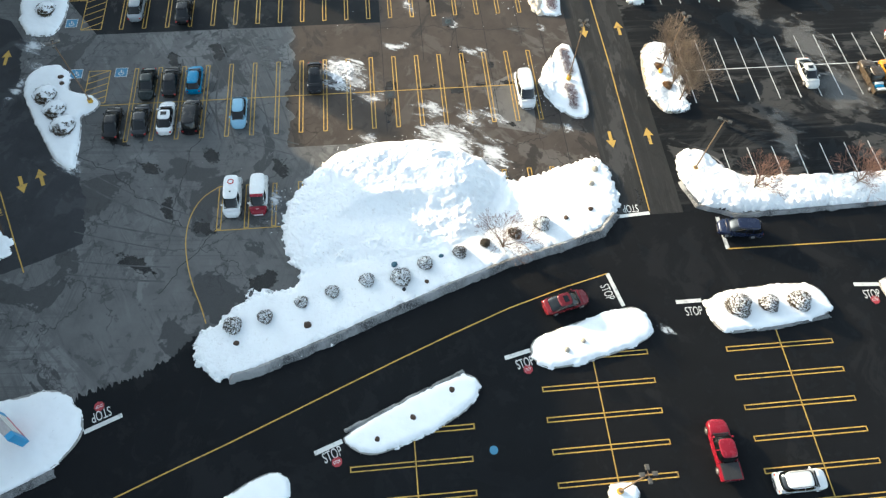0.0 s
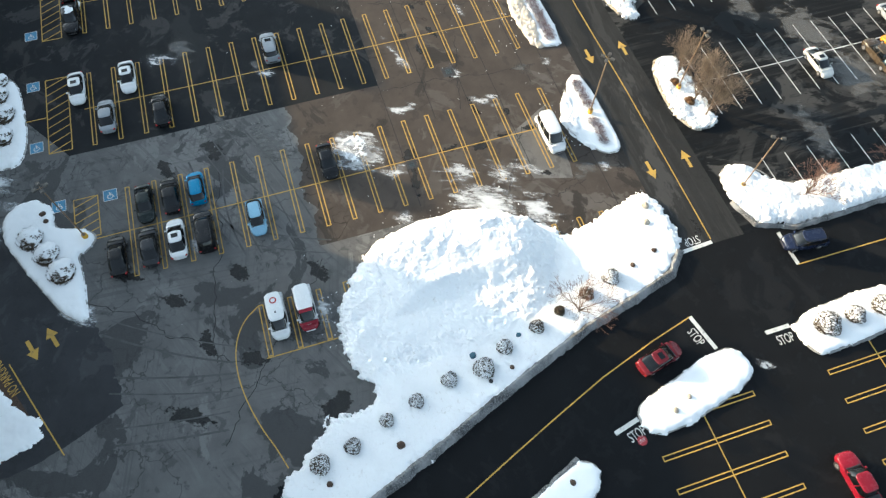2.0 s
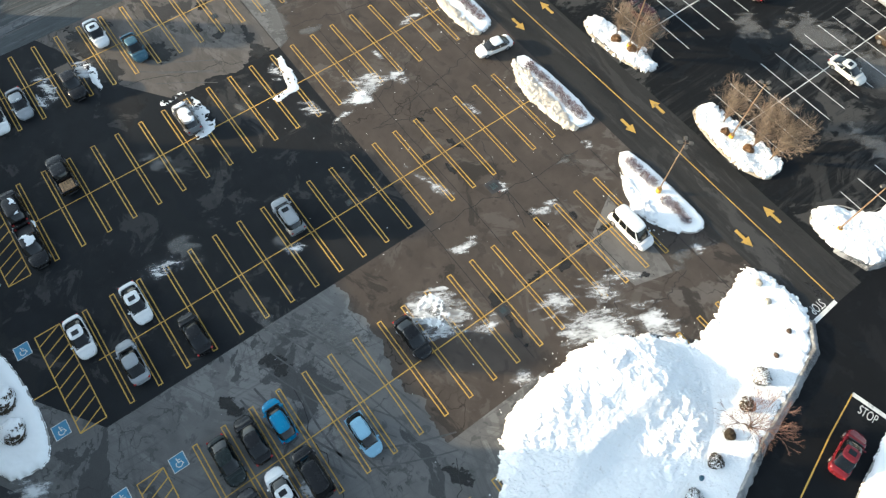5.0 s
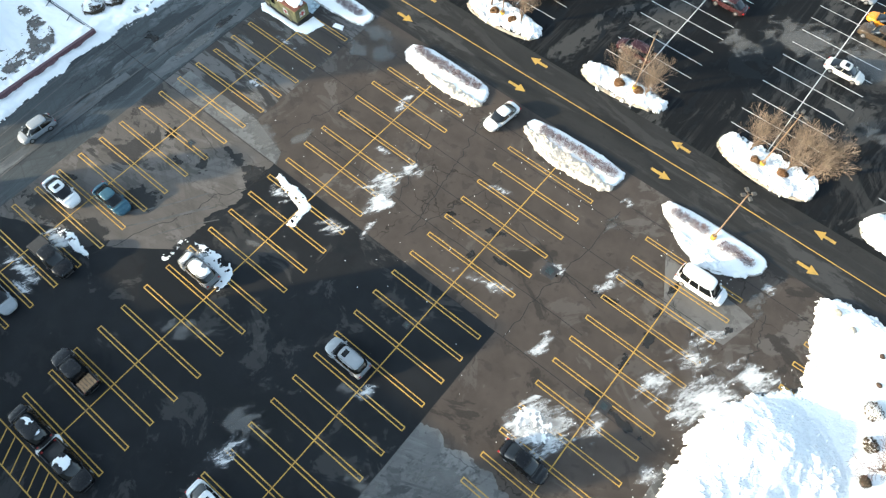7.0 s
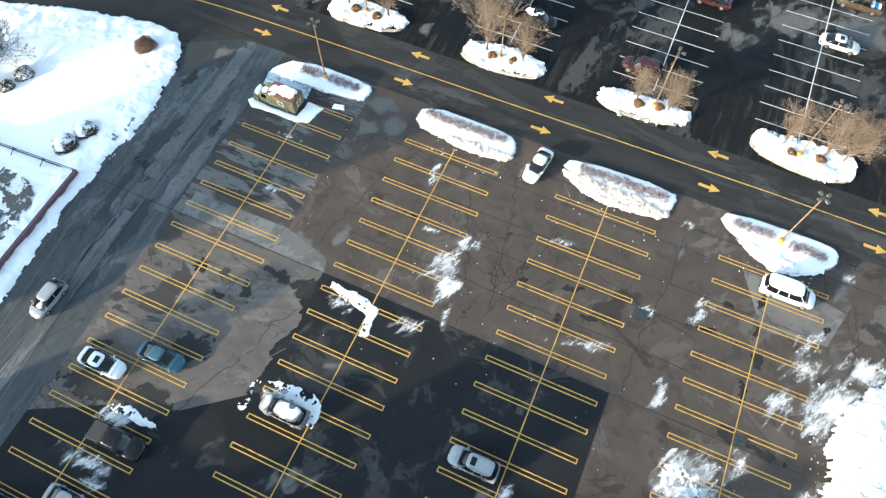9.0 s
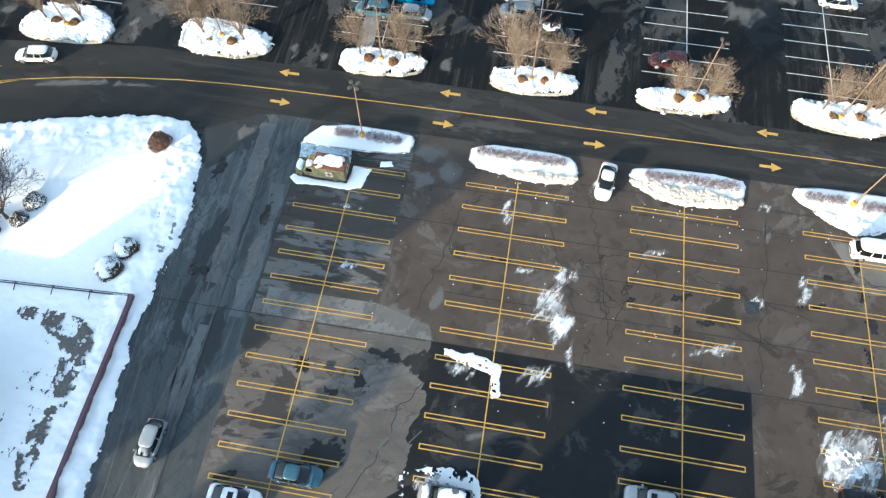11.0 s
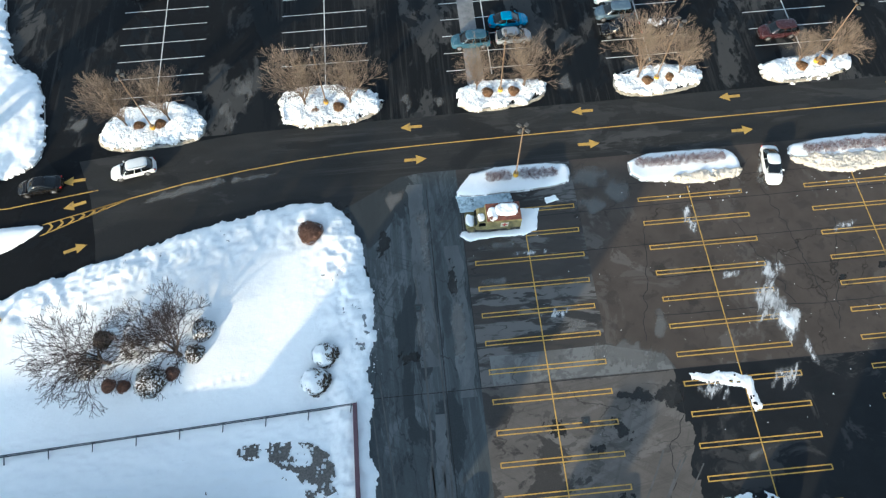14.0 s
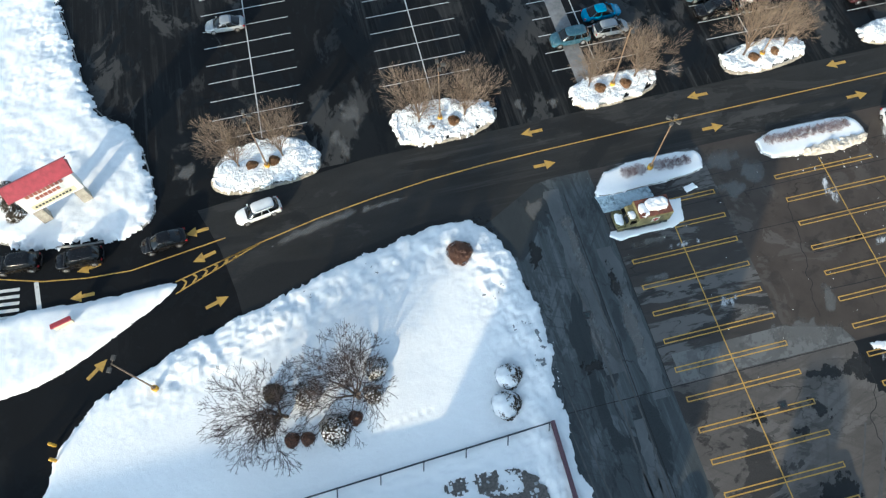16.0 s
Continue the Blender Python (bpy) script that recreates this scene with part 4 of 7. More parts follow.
for k, (x, y, rx, ry, rz, level) in enumerate((
        (-101.6, 1.6, 4.2, 1.5, -6, 0.24), (-97.6, 4.2, 1.0, 2.0, -20, 0.20), (-106.0, 4.8, 2.2, 0.8, 0, 0.12), (-113.0, 10.2, 2.0, 0.7, 0, 0.16), (-112.5, 14.2, 2.6, 0.7, 0, 0.10), (-101.6, 21.4, 2.2, 1.4, 0, 0.30), (-98.9, 19.4, 1.8, 1.5, 30, 0.28), (-101.8, 17.8, 2.0, 1.2, 0, 0.26), (-60, 55, 7.0, 4.0, 20, 0.16), (-52, 57, 5.0, 5.0, 0, 0.20), (-66, 49, 4.0, 3.0, 0, 0.10), (-45, 47, 6.0, 2.5, 0, 0.14), (-120.0, 16.0, 0.8, 5.0, 0, 0.18), (-117.4, 6.0, 0.9, 5.0, 0, 0.20), (-121.0, 6.0, 1.0, 4.0, 0, 0.12), (-123.0, 20.6, 1.8, 1.6, 0, 0.16),
        (-64.4, 17.2, 1.4, 2.0, 0, 0.06), (-48.0, 18.6, 1.4, 1.8, 20, 0.12), (-83.0, 19.0, 1.4, 1.6, 0, 0.04), (-91.8, -8.6, 3.4, 0.8, 20, 0.0), (-90.6, -19.5, 3.8, 1.6, 30, 0.08), (-79.5, -22.0, 3.6, 2.2, 20, 0.10), (-74.4, -13.8, 1.4, 1.2, 0, 0.05), (-62.0, -14.0, 5.0, 2.4, 25, 0.10), (-66.8, -19.0, 3.0, 1.6, 20, 0.08),
        (-145.5, 24.0, 7.0, 0.8, 12, 0.14), (-138.0, 25.0, 5.0, 0.6, 6, 0.06), (-139.5, 37.5, 2.2, 3.4, 20, 0.06), (-141.2, 33.6, 1.4, 3.0, 20, 0.08), (-120.6, 33.6, 1.0, 2.2, 0, 0.08), (-158.5, 34.2, 2.4, 2.2, 0, 0.04), (-117.0, 33.4, 1.0, 1.4, 0, 0.10), (-101.8, 34.2, 1.3, 1.8, 0, 0.10))):
    dusting(x, y, rx, ry, rz, level, "pale dried salt film on the asphalt", SALT, "salt_film", "stain", "salt films on the asphalt", 0.0160 + 0.0003 * (k % 8))


def gritty_edge(points, width, name="gritty_snow_edge", mat=None, height=0.60, label="grey gritty plow-cut edge of a snow bank"):
    """The plow-cut edge of a bank: grey, full of grit, along a line."""
    p = np.array(points, float)
    q = np.concatenate([np.linspace(a, b, 8, endpoint=False) for a, b in zip(p, p[1:])] + [p[-1:]])
    t = np.gradient(q, axis=0)
    nrm = np.stack([-t[:, 1], t[:, 0]], 1) / np.linalg.norm(t, axis=1)[:, None]
    line = np.concatenate([q - nrm * width / 2, (q + nrm * width / 2)[::-1]])
    return tagged(heap(name, line, mat or SNOW_GRIT, height, slope=0.45, step=0.11, ragged=0.16, lumps=0.06, lump_size=0.3, rounds=0, base=0.0), label, "snow edge")


gritty_edge([(-36.0, 24.0), (-33.7, 21.9), (-32.4, 17.6), (-30.75, 11.2), (-28.55, 5.0), (-26.25, -1.0), (-23.95, -6.7), (-21.1, -14.4), (-20.6, -17.0)], 1.3, height=0.72)
gritty_edge([(-35.1, 57), (-34.8, 47), (-34.6, 37.5), (-36.2, 33.4), (-39.6, 32.3)], 0.7)
gritty_edge([(-22.2, 43.5), (-21.4, 38), (-21.3, 32.7)], 0.5)
gritty_edge([(-19.4, 5.4), (-14.6, -6.2)], 0.5)
gritty_edge([(-13.2, -31.6), (-11.4, -36.0), (-10.0, -40.0)], 0.8)

def crags(x, y, d):
    """Broken slabs of plowed snow: sharp steps and clods."""
    steps = np.floor(2.5 * waves(x * 0.55 + 7, y * 0.55, 3, 0.6) + 0.5 * waves(x * 4, y * 4, 2)) * 0.10
    return np.where(d > 0.05, steps + 0.12 * waves(x * 2.6, y * 2.6, 4, 0.7), 0)


def crust(x, y, d):
    """Crunchy trodden snow: small hollows, chips and a few broken slabs."""
    chips = np.floor(2.2 * waves(x * 0.8 + 3, y * 0.8, 4, 0.7)) * 0.05
    swells = 0.30 * waves(x * 0.35 + 9, y * 0.35, 2)
    return np.where(d > 0.5, chips + swells + 0.05 * waves(x * 3.0, y * 3.0, 3, 0.7), 0.03 * waves(x * 5, y * 5, 2))


S_ISLANDS = [
    ([(-97.1, 23.6), (-87.8, 23.7), (-85.4, 23.2), (-84.8, 21.2), (-85.7, 20.2), (-92.5, 19.8), (-97.2, 20.4)], (-96.2, -86.3)),
    ([(-78.8, 23.6), (-67.1, 23.9), (-66.5, 22.3), (-67.6, 20.3), (-75.3, 19.5), (-79.5, 21.7)], (-77.7, -67.4)),
    ([(-61.9, 22.2), (-60.9, 24.0), (-51.2, 24.1), (-49.4, 23.7), (-49.4, 21.6), (-51.2, 20.4), (-54.2, 18.6), (-57.0, 19.7)], None),
    ([(-116.1, 21.1), (-113.8, 23.6), (-104.0, 23.6), (-103.4, 22.4), (-104.0, 20.6), (-109.2, 20.3), (-116.0, 20.1)], None)]
for outline, hedge_span in S_ISLANDS:
    snow("island_snow", outline, SNOW, 0.30, "white snow covering a long kerbed island", slope=0.12, step=0.12, ragged=0.13, lumps=0.05, rounds=1)
snow("plowed_bank", [(-93.5, 20.9), (-85.6, 21.2), (-84.7, 20.9), (-85.6, 19.6), (-92.5, 19.4)], SNOW_CREAM, 0.48, "snow bank pushed against the island, painted cream as if sunlit", False, slope=0.22, step=0.10, ragged=0.30, lumps=0.12, lump_size=0.4, shape=crags, rounds=1)
snow("plowed_bank", [(-79.0, 22.0), (-67.4, 21.4), (-66.6, 20.6), (-68.0, 19.6), (-75.3, 19.0), (-79.4, 21.2)], SNOW_CREAM, 0.5, "snow bank pushed against the island, painted cream as if sunlit", False, slope=0.22, step=0.10, ragged=0.30, lumps=0.12, lump_size=0.4, shape=crags, rounds=1)
snow("plowed_bank", [(-60.2, 21.2), (-54.5, 20.8), (-50.3, 21.4), (-50.2, 20.6), (-54.2, 18.3), (-58.0, 19.6)], SNOW, 0.45, "white snow bank pushed against the island", False, slope=0.22, step=0.10, ragged=0.30, lumps=0.10, lump_size=0.4, shape=crags, rounds=1)

N_ISLANDS = [
    [(-154.6, 29.9), (-155.8, 32.7), (-153.4, 36.0), (-146.0, 36.2), (-143.7, 33.0), (-144.3, 30.2)],
    [(-134.5, 31.4), (-135.5, 35.2), (-132.4, 37.0), (-125.0, 36.0), (-123.0, 33.2), (-126.7, 31.0)],
    [(-114.4, 31.7), (-114.5, 34.6), (-111.0, 35.5), (-104.5, 35.4), (-104.2, 32.4), (-110.8, 31.3)],
    [(-96.8, 32.1), (-95.9, 35.6), (-86.8, 35.8), (-85.8, 32.7), (-91.0, 31.5)],
    [(-79.2, 32.7), (-78.4, 35.2), (-68.6, 35.6), (-67.8, 32.9), (-75.8, 31.6)],
    [(-60.9, 33.2), (-61.2, 35.4), (-59.0, 36.4), (-50.5, 36.4), (-49.0, 34.9), (-50.3, 32.5), (-55.6, 31.8)]]
for outline in N_ISLANDS:
    snow("island_snow", outline, SNOW_ROUGH, 0.6, "white lumpy snow covering a planted island", slope=0.25, step=0.10, ragged=0.85, lumps=0.09, lump_size=0.9, shape=crust, rounds=1)
    c = np.array(outline)
    ring = [p for p in rounded(outline, 2) if p[1] < c[:, 1].mean() - 0.3]
    cut_at = max(range(len(ring)), key=lambda k: np.linalg.norm(ring[k] - ring[k - 1]))
    ring = ring[cut_at:] + ring[:cut_at]
    gritty_edge([c.mean(0) + (p - c.mean(0)) * 1.0 for p in ring], 0.60, "sandy_snow_edge", SNOW_TAN, 0.34, "tan sandy frozen edge of an island's snow")
snow("corner_bank_snow", [(-43.4, 32.6), (-44.0, 34.6), (-42.6, 37.4), (-40.0, 38.2), (-39.3, 45.3), (-39.0, 75), (-35.0, 75), (-35.0, 55.2), (-34.8, 37.3), (-36.0, 33.6), (-39.7, 32.3)], SNOW_ROUGH, 0.9, "long rough snow bank along the side road", slope=0.4, step=0.15, ragged=0.45, lumps=0.26, lump_size=1.4, shape=lambda x, y, d: 0.5 * crags(x, y, d))
for outline in (
        [(-21.9, 12.2), (-22.7, 14.2), (-24.9, 22.6), (-24.4, 24.2), (-22.4, 25.0), (-20.7, 23.7), (-18.6, 14.4), (-19.8, 12.1)],
        [(-14.4, -6.4), (-19.4, 4.9), (-18.7, 6.6), (-17.4, 6.9), (-15.0, 4.7), (-12.5, -2.0), (-12.2, -4.2), (-13.4, -6.1)],
        [(-25.6, 30.7), (-26.2, 41.3), (-25.3, 43.6), (-21.9, 44.2), (-20.9, 32.3), (-22.1, 31.0)],
        [(-26.2, 50.0), (-26.4, 60), (-22, 60), (-21.5, 51.5), (-24, 50.0)],
        [(-19.9, -37.6), (-21.2, -32.8), (-19.1, -30.6), (-17.3, -29.6), (-15.6, -29.9), (-13.4, -32.0), (-11.4, -36.0), (-7, -46), (-19.0, -46)],
        [(-9.6, -16.9), (-11.0, -14.7), (-11.8, -12.2), (-10.4, -10.8), (-6.0, -12.0), (-2, -20), (-6, -24)],
        [(-7.9, 16.9), (-8.1, 18.9), (-7.3, 19.9), (-5.6, 19.4), (-5.4, 17.0)],
        [(-62.3, -40.1), (-60.4, -38.0), (-57.5, -37.9), (-57.0, -35.4), (-55.6, -33.5), (-54.0, -34.6), (-53.7, -35.8), (-51.5, -35.4), (-48.2, -35.3), (-45.8, -35.3), (-47.0, -37.5), (-50.2, -39.2), (-54.2, -41.5), (-58.4, -43.2), (-60.9, -43.0)],
        [(-81.6, -44.7), (-80.6, -41.6), (-76.4, -40.6), (-70.0, -40.2), (-67.4, -41.0), (-66.8, -42.4), (-67.8, -45.3), (-74, -46.8)]):
    snow("island_snow", outline, SNOW, 0.45, "smooth white snow covering a kerbed island", slope=0.2, step=0.14, ragged=0.28, lumps=0.06, rounds=1)
snow("edge_bank_snow", [(-41.6, -43.6), (-38.6, -41.6), (-37.3, -40.0), (-36.4, -40.3), (-35.7, -39.9), (-34.9, -41.3), (-34.4, -43.8), (-36.2, -47), (-37.6, -44.6), (-39.0, -44.2)], SNOW, 0.3, "ragged white snow at the lot's edge", False, slope=0.15, step=0.12, ragged=0.45, rounds=0)

# the west lawn, the north-west bank, the wedge between the exit lanes
LAWN = [(-176, -4), (-173.0, 3.4), (-172.0, 6.7), (-169.7, 9.8), (-166.6, 11.8), (-161.2, 13.8), (-155.6, 15.7), (-149.8, 17.4), (-143.8, 19.1), (-137.8, 20.4), (-132.8, 21.5), (-129.6, 20.8), (-127.3, 18.5), (-126.5, 15.4), (-125.8, 11.0), (-125.3, 8.6), (-125.7, 4.4), (-126.4, 1.5), (-126.3, -7.9), (-125.4, -13.0), (-124.8, -40), (-176, -40)]


def lawn_shape(x, y, d):
    bank = 0.42 * np.clip(1 - np.abs(d - 2.2) / 2.4, 0, 1) * (0.35 + waves(x * 0.55, y * 0.55, 5, 0.62)) * np.clip((x + 168) / 10, 0, 1)
    prints = -0.07 * np.clip(1 - np.abs(y - 2.2 - 0.5 * np.sin(x * 0.4)) / 0.3, 0, 1) * (np.sin(x * 7) > 0.1) * (x > -152) * (x < -138)
    crisp = np.clip(1 - np.abs(d - 2.6) / 4.0, 0, 1) * np.clip((x + 168) / 10, 0, 1) * (0.16 * waves(x * 1.5, y * 1.5, 4, 0.7) + 0.10 * np.floor(2.4 * waves(x * 0.9 + 4, y * 0.9, 3, 0.65)))
    return np.where(d > 0.2, bank + crisp + prints + np.where(y < -1.5, 0.16 * waves(x * 0.5, y * 1.6, 4, 0.65), 0), 0)


lawn = tagged(heap("lawn_snow", LAWN, SNOW, 0.40, slope=0.35, step=0.2, ragged=0.5, lumps=0.06, lump_size=4.0, shape=lawn_shape, rounds=1), "smooth deep snow over a broad lawn", "snow", kind="structure")
snow("north_west_bank_snow", [(-172.6, 64), (-170.8, 58.4), (-168.2, 44.7), (-164.3, 42.0), (-162.5, 37.8), (-161.6, 31.7), (-161.8, 29.3), (-163.9, 27.7), (-169.1, 27.5), (-174.9, 28.7), (-180, 31), (-200, 33), (-200, 110), (-176, 110)], SNOW, 0.6, "broad bumpy snowfield with lumps and hollows", slope=0.35, step=0.19, ragged=0.9, lumps=0.20, lump_size=2.4, shape=lambda x, y, d: crags(x, y, d) * np.clip(0.25 + 0.9 * waves(x * 0.18, y * 0.18, 2), 0.05, 0.9), rounds=1)
snow("wedge_snow", [(-200, 20.5), (-177.4, 21.4), (-174.2, 21.8), (-169.2, 21.2), (-160.0, 21.4), (-160.1, 20.5), (-163.8, 18.2), (-169.3, 15.2), (-174.0, 13.4), (-178, 13.2), (-200, 10)], SNOW, 0.45, "snow wedge between the exit lanes", False, slope=0.4, step=0.22, ragged=0.15, lumps=0.1)


def scrap(name, outline, height, level, label, mat=None, size=1.0, sx=1.0, **more):
    """A torn remnant of snow: the noise decides what is left of it."""
    return snow(name, outline, mat or SNOW_ROUGH, height, label, False, step=0.085, ragged=0.3, slope=0.25,
                cut=lambda x, y: 0.75 * waves(x * size * sx + 4, y * size + 8, 5, 0.62) + 0.35 * waves(x * 3.1 * sx + y, y * 3.7, 3, 0.6) + level, **more)


scrap("snow_remnant", [(-91.7, -1.2), (-90.5, -1.7), (-90.3, -4.9), (-91.1, -5.0), (-91.4, -2.8), (-94.5, -2.1), (-96.2, -1.6), (-96.3, -0.9)], 0.10, 0.36, "angular white snow remaining where a car stood", rounds=0)
scrap("snow_remnant", [(-86.2, 4.6), (-84.8, 4.4), (-84.6, 2.6), (-85.6, 2.4)], 0.08, 0.25, "thin melting snow patch on the asphalt")
scrap("snow_remnant", [(-60.6, -4.2), (-57.6, -3.6), (-56.6, -5.4), (-57.4, -7.0), (-60.4, -6.8)], 0.12, 0.1, "ragged melting snow beside a parked car", size=1.4)
scrap("snow_remnant", [(-109.0, -19.8), (-103.8, -20.1), (-103.6, -21.0), (-109.0, -20.9)], 0.2, 0.2, "ridge of crusted snow beside a dark truck", size=1.4)
scrap("snow_remnant", [(-98.2, -12.5), (-92.2, -11.4), (-90.6, -13.4), (-91.2, -15.4), (-92.4, -13.2), (-97.8, -13.2)], 0.12, 0.18, "snow ring remaining round a parked car")
scrap("snow_remnant", [(-98.4, -13.0), (-97.6, -13.2), (-97.4, -15.8), (-98.2, -15.9)], 0.1, 0.2, "snow ring remaining round a parked car")
for outline, name, mat, label in (
        ([(-116.3, 15.6), (-115.3, 14.9), (-112.6, 15.15), (-109.6, 15.0), (-108.2, 15.6), (-107.6, 18.1), (-109.7, 18.3), (-109.9, 15.9), (-113.0, 15.8), (-116.0, 16.1)], "snow_remnant", SNOW, "crisp snow shelf round the abandoned truck"),
        ([(-106.9, 19.3), (-105.6, 19.5), (-105.3, 18.9), (-106.7, 18.6)], "snow_remnant", SNOW, "small lump of frozen snow"),
        ([(-116.2, 20.4), (-110.4, 20.5), (-110.0, 18.5), (-113.0, 18.2), (-116.0, 18.3)], "slush_sheet", ICE, "bluish frozen slush beside the abandoned truck")):
    snow(name, outline, mat, 0.05 if mat is ICE else 0.14, label, False, slope=0.06, step=0.09, ragged=0.12, lumps=0.03, rounds=0)
scrap("snow_remnant", [(-92.6, -33.5), (-90.0, -33.4), (-90.0, -35.5), (-92.4, -35.6)], 0.35, 0.5, "snow heap between two parked vehicles")


for outline, level, size in (([(-129.2, 9.2), (-126.4, 9.4), (-126.2, 4.0), (-128.0, 3.8)], -0.12, 1.1), ([(-131.0, 14.5), (-127.6, 14.0), (-127.4, 9.0), (-130.4, 9.5)], -0.32, 1.3), ([(-160, 13.2), (-150, 16.4), (-134, 20.4), (-134, 18.6), (-150, 14.6), (-160, 11.6)], -0.34, 1.0)):
    scrap("road_grit", outline, 0.02, level, "grey road grit scattered over the plowed lawn edge", mat=GRIT, size=size, base=0.46)["kind"] = "stuff"


# ---- vehicles ----
def paint(name, colour, flake=0.15):
    m, tree, b = material(name, 0.32, 0.05, 0.30)
    vec = coords(tree, False)
    grime = noise_of(tree, vec, 1.7, 5, 0.6, 0.45, 0.75)
    col = mixed(tree, times(tree, grime, 0.35), colour, tuple(c * 0.7 + 0.008 for c in colour))
    link(tree, col, b.inputs["Base Color"])
    b.inputs["Coat Weight"].default_value, b.inputs["Coat Roughness"].default_value = 0.22, 0.10
    rg = node(tree, "MapRange", To_Min=0.20, To_Max=0.42)
    link(tree, grime, rg.inputs["Value"])
    link(tree, rg.outputs[0], b.inputs["Roughness"])
    return m


PAINTS = {"white": (0.70, 0.71, 0.71), "silver": (0.27, 0.29, 0.31), "grey": (0.19, 0.20, 0.21), "black": (0.006, 0.006, 0.007), "charcoal": (0.022, 0.023, 0.026), "green": (0.008, 0.014, 0.013), "blue": (0.015, 0.19, 0.36), "light_blue": (0.24, 0.42, 0.56),
          "teal": (0.045, 0.10, 0.14), "red": (0.19, 0.008, 0.020), "slate": (0.09, 0.13, 0.17), "crimson": (0.13, 0.012, 0.018), "orange": (0.55, 0.23, 0.015), "pearl": (0.56, 0.56, 0.53), "maroon": (0.038, 0.015, 0.017), "navy": (0.012, 0.018, 0.045), "olive": (0.15, 0.15, 0.07), "rust": (0.17, 0.075, 0.04), "brown": (0.06, 0.045, 0.03)}
PAINT_MATS = {k: paint("car_paint_" + k, v) for k, v in PAINTS.items()}

# length, width, height, waist, hood height, windscreen base and top, roof end, rear glass base (along the length, from the middle), roof half width share
KINDS = {
    "sedan": (4.75, 1.82, 1.45, 0.92, 0.84, 1.24, 0.42, -0.88, -1.86, 0.74),
    "estate": (4.80, 1.82, 1.50, 0.92, 0.85, 1.15, 0.50, -1.80, -2.24, 0.76),
    "hatchback": (4.25, 1.76, 1.50, 0.94, 0.86, 1.24, 0.52, -1.42, -2.02, 0.76),
    "suv": (4.72, 1.88, 1.72, 1.06, 1.02, 1.25, 0.60, -1.80, -2.26, 0.79),
    "minivan": (5.00, 1.94, 1.76, 1.06, 0.98, 1.50, 0.75, -2.05, -2.40, 0.80),
    "van": (5.30, 2.00, 2.02, 1.10, 1.05, 1.75, 1.05, -2.38, -2.56, 0.85),
    "service_van": (4.75, 1.84, 1.86, 1.10, 1.00, 1.62, 0.92, -2.12, -2.28, 0.85),
    "pickup": (5.50, 1.92, 1.78, 1.08, 1.06, 1.32, 0.72, -0.94, -1.20, 0.78)}


def ring_loft(bm, stations):
    rings = [[bm.verts.new(p) for p in ring] for ring in stations]
    n = len(rings[0])
    for a, b in zip(rings, rings[1:]):
        for k in range(n):
            bm.faces.new((a[k], a[(k + 1) % n], b[(k + 1) % n], b[k]))
    bm.faces.new(rings[0][::-1])
    bm.faces.new(rings[-1])


def lerp(a, b, t):
    return a + (b - a) * t


BOX_POWER = 4.4


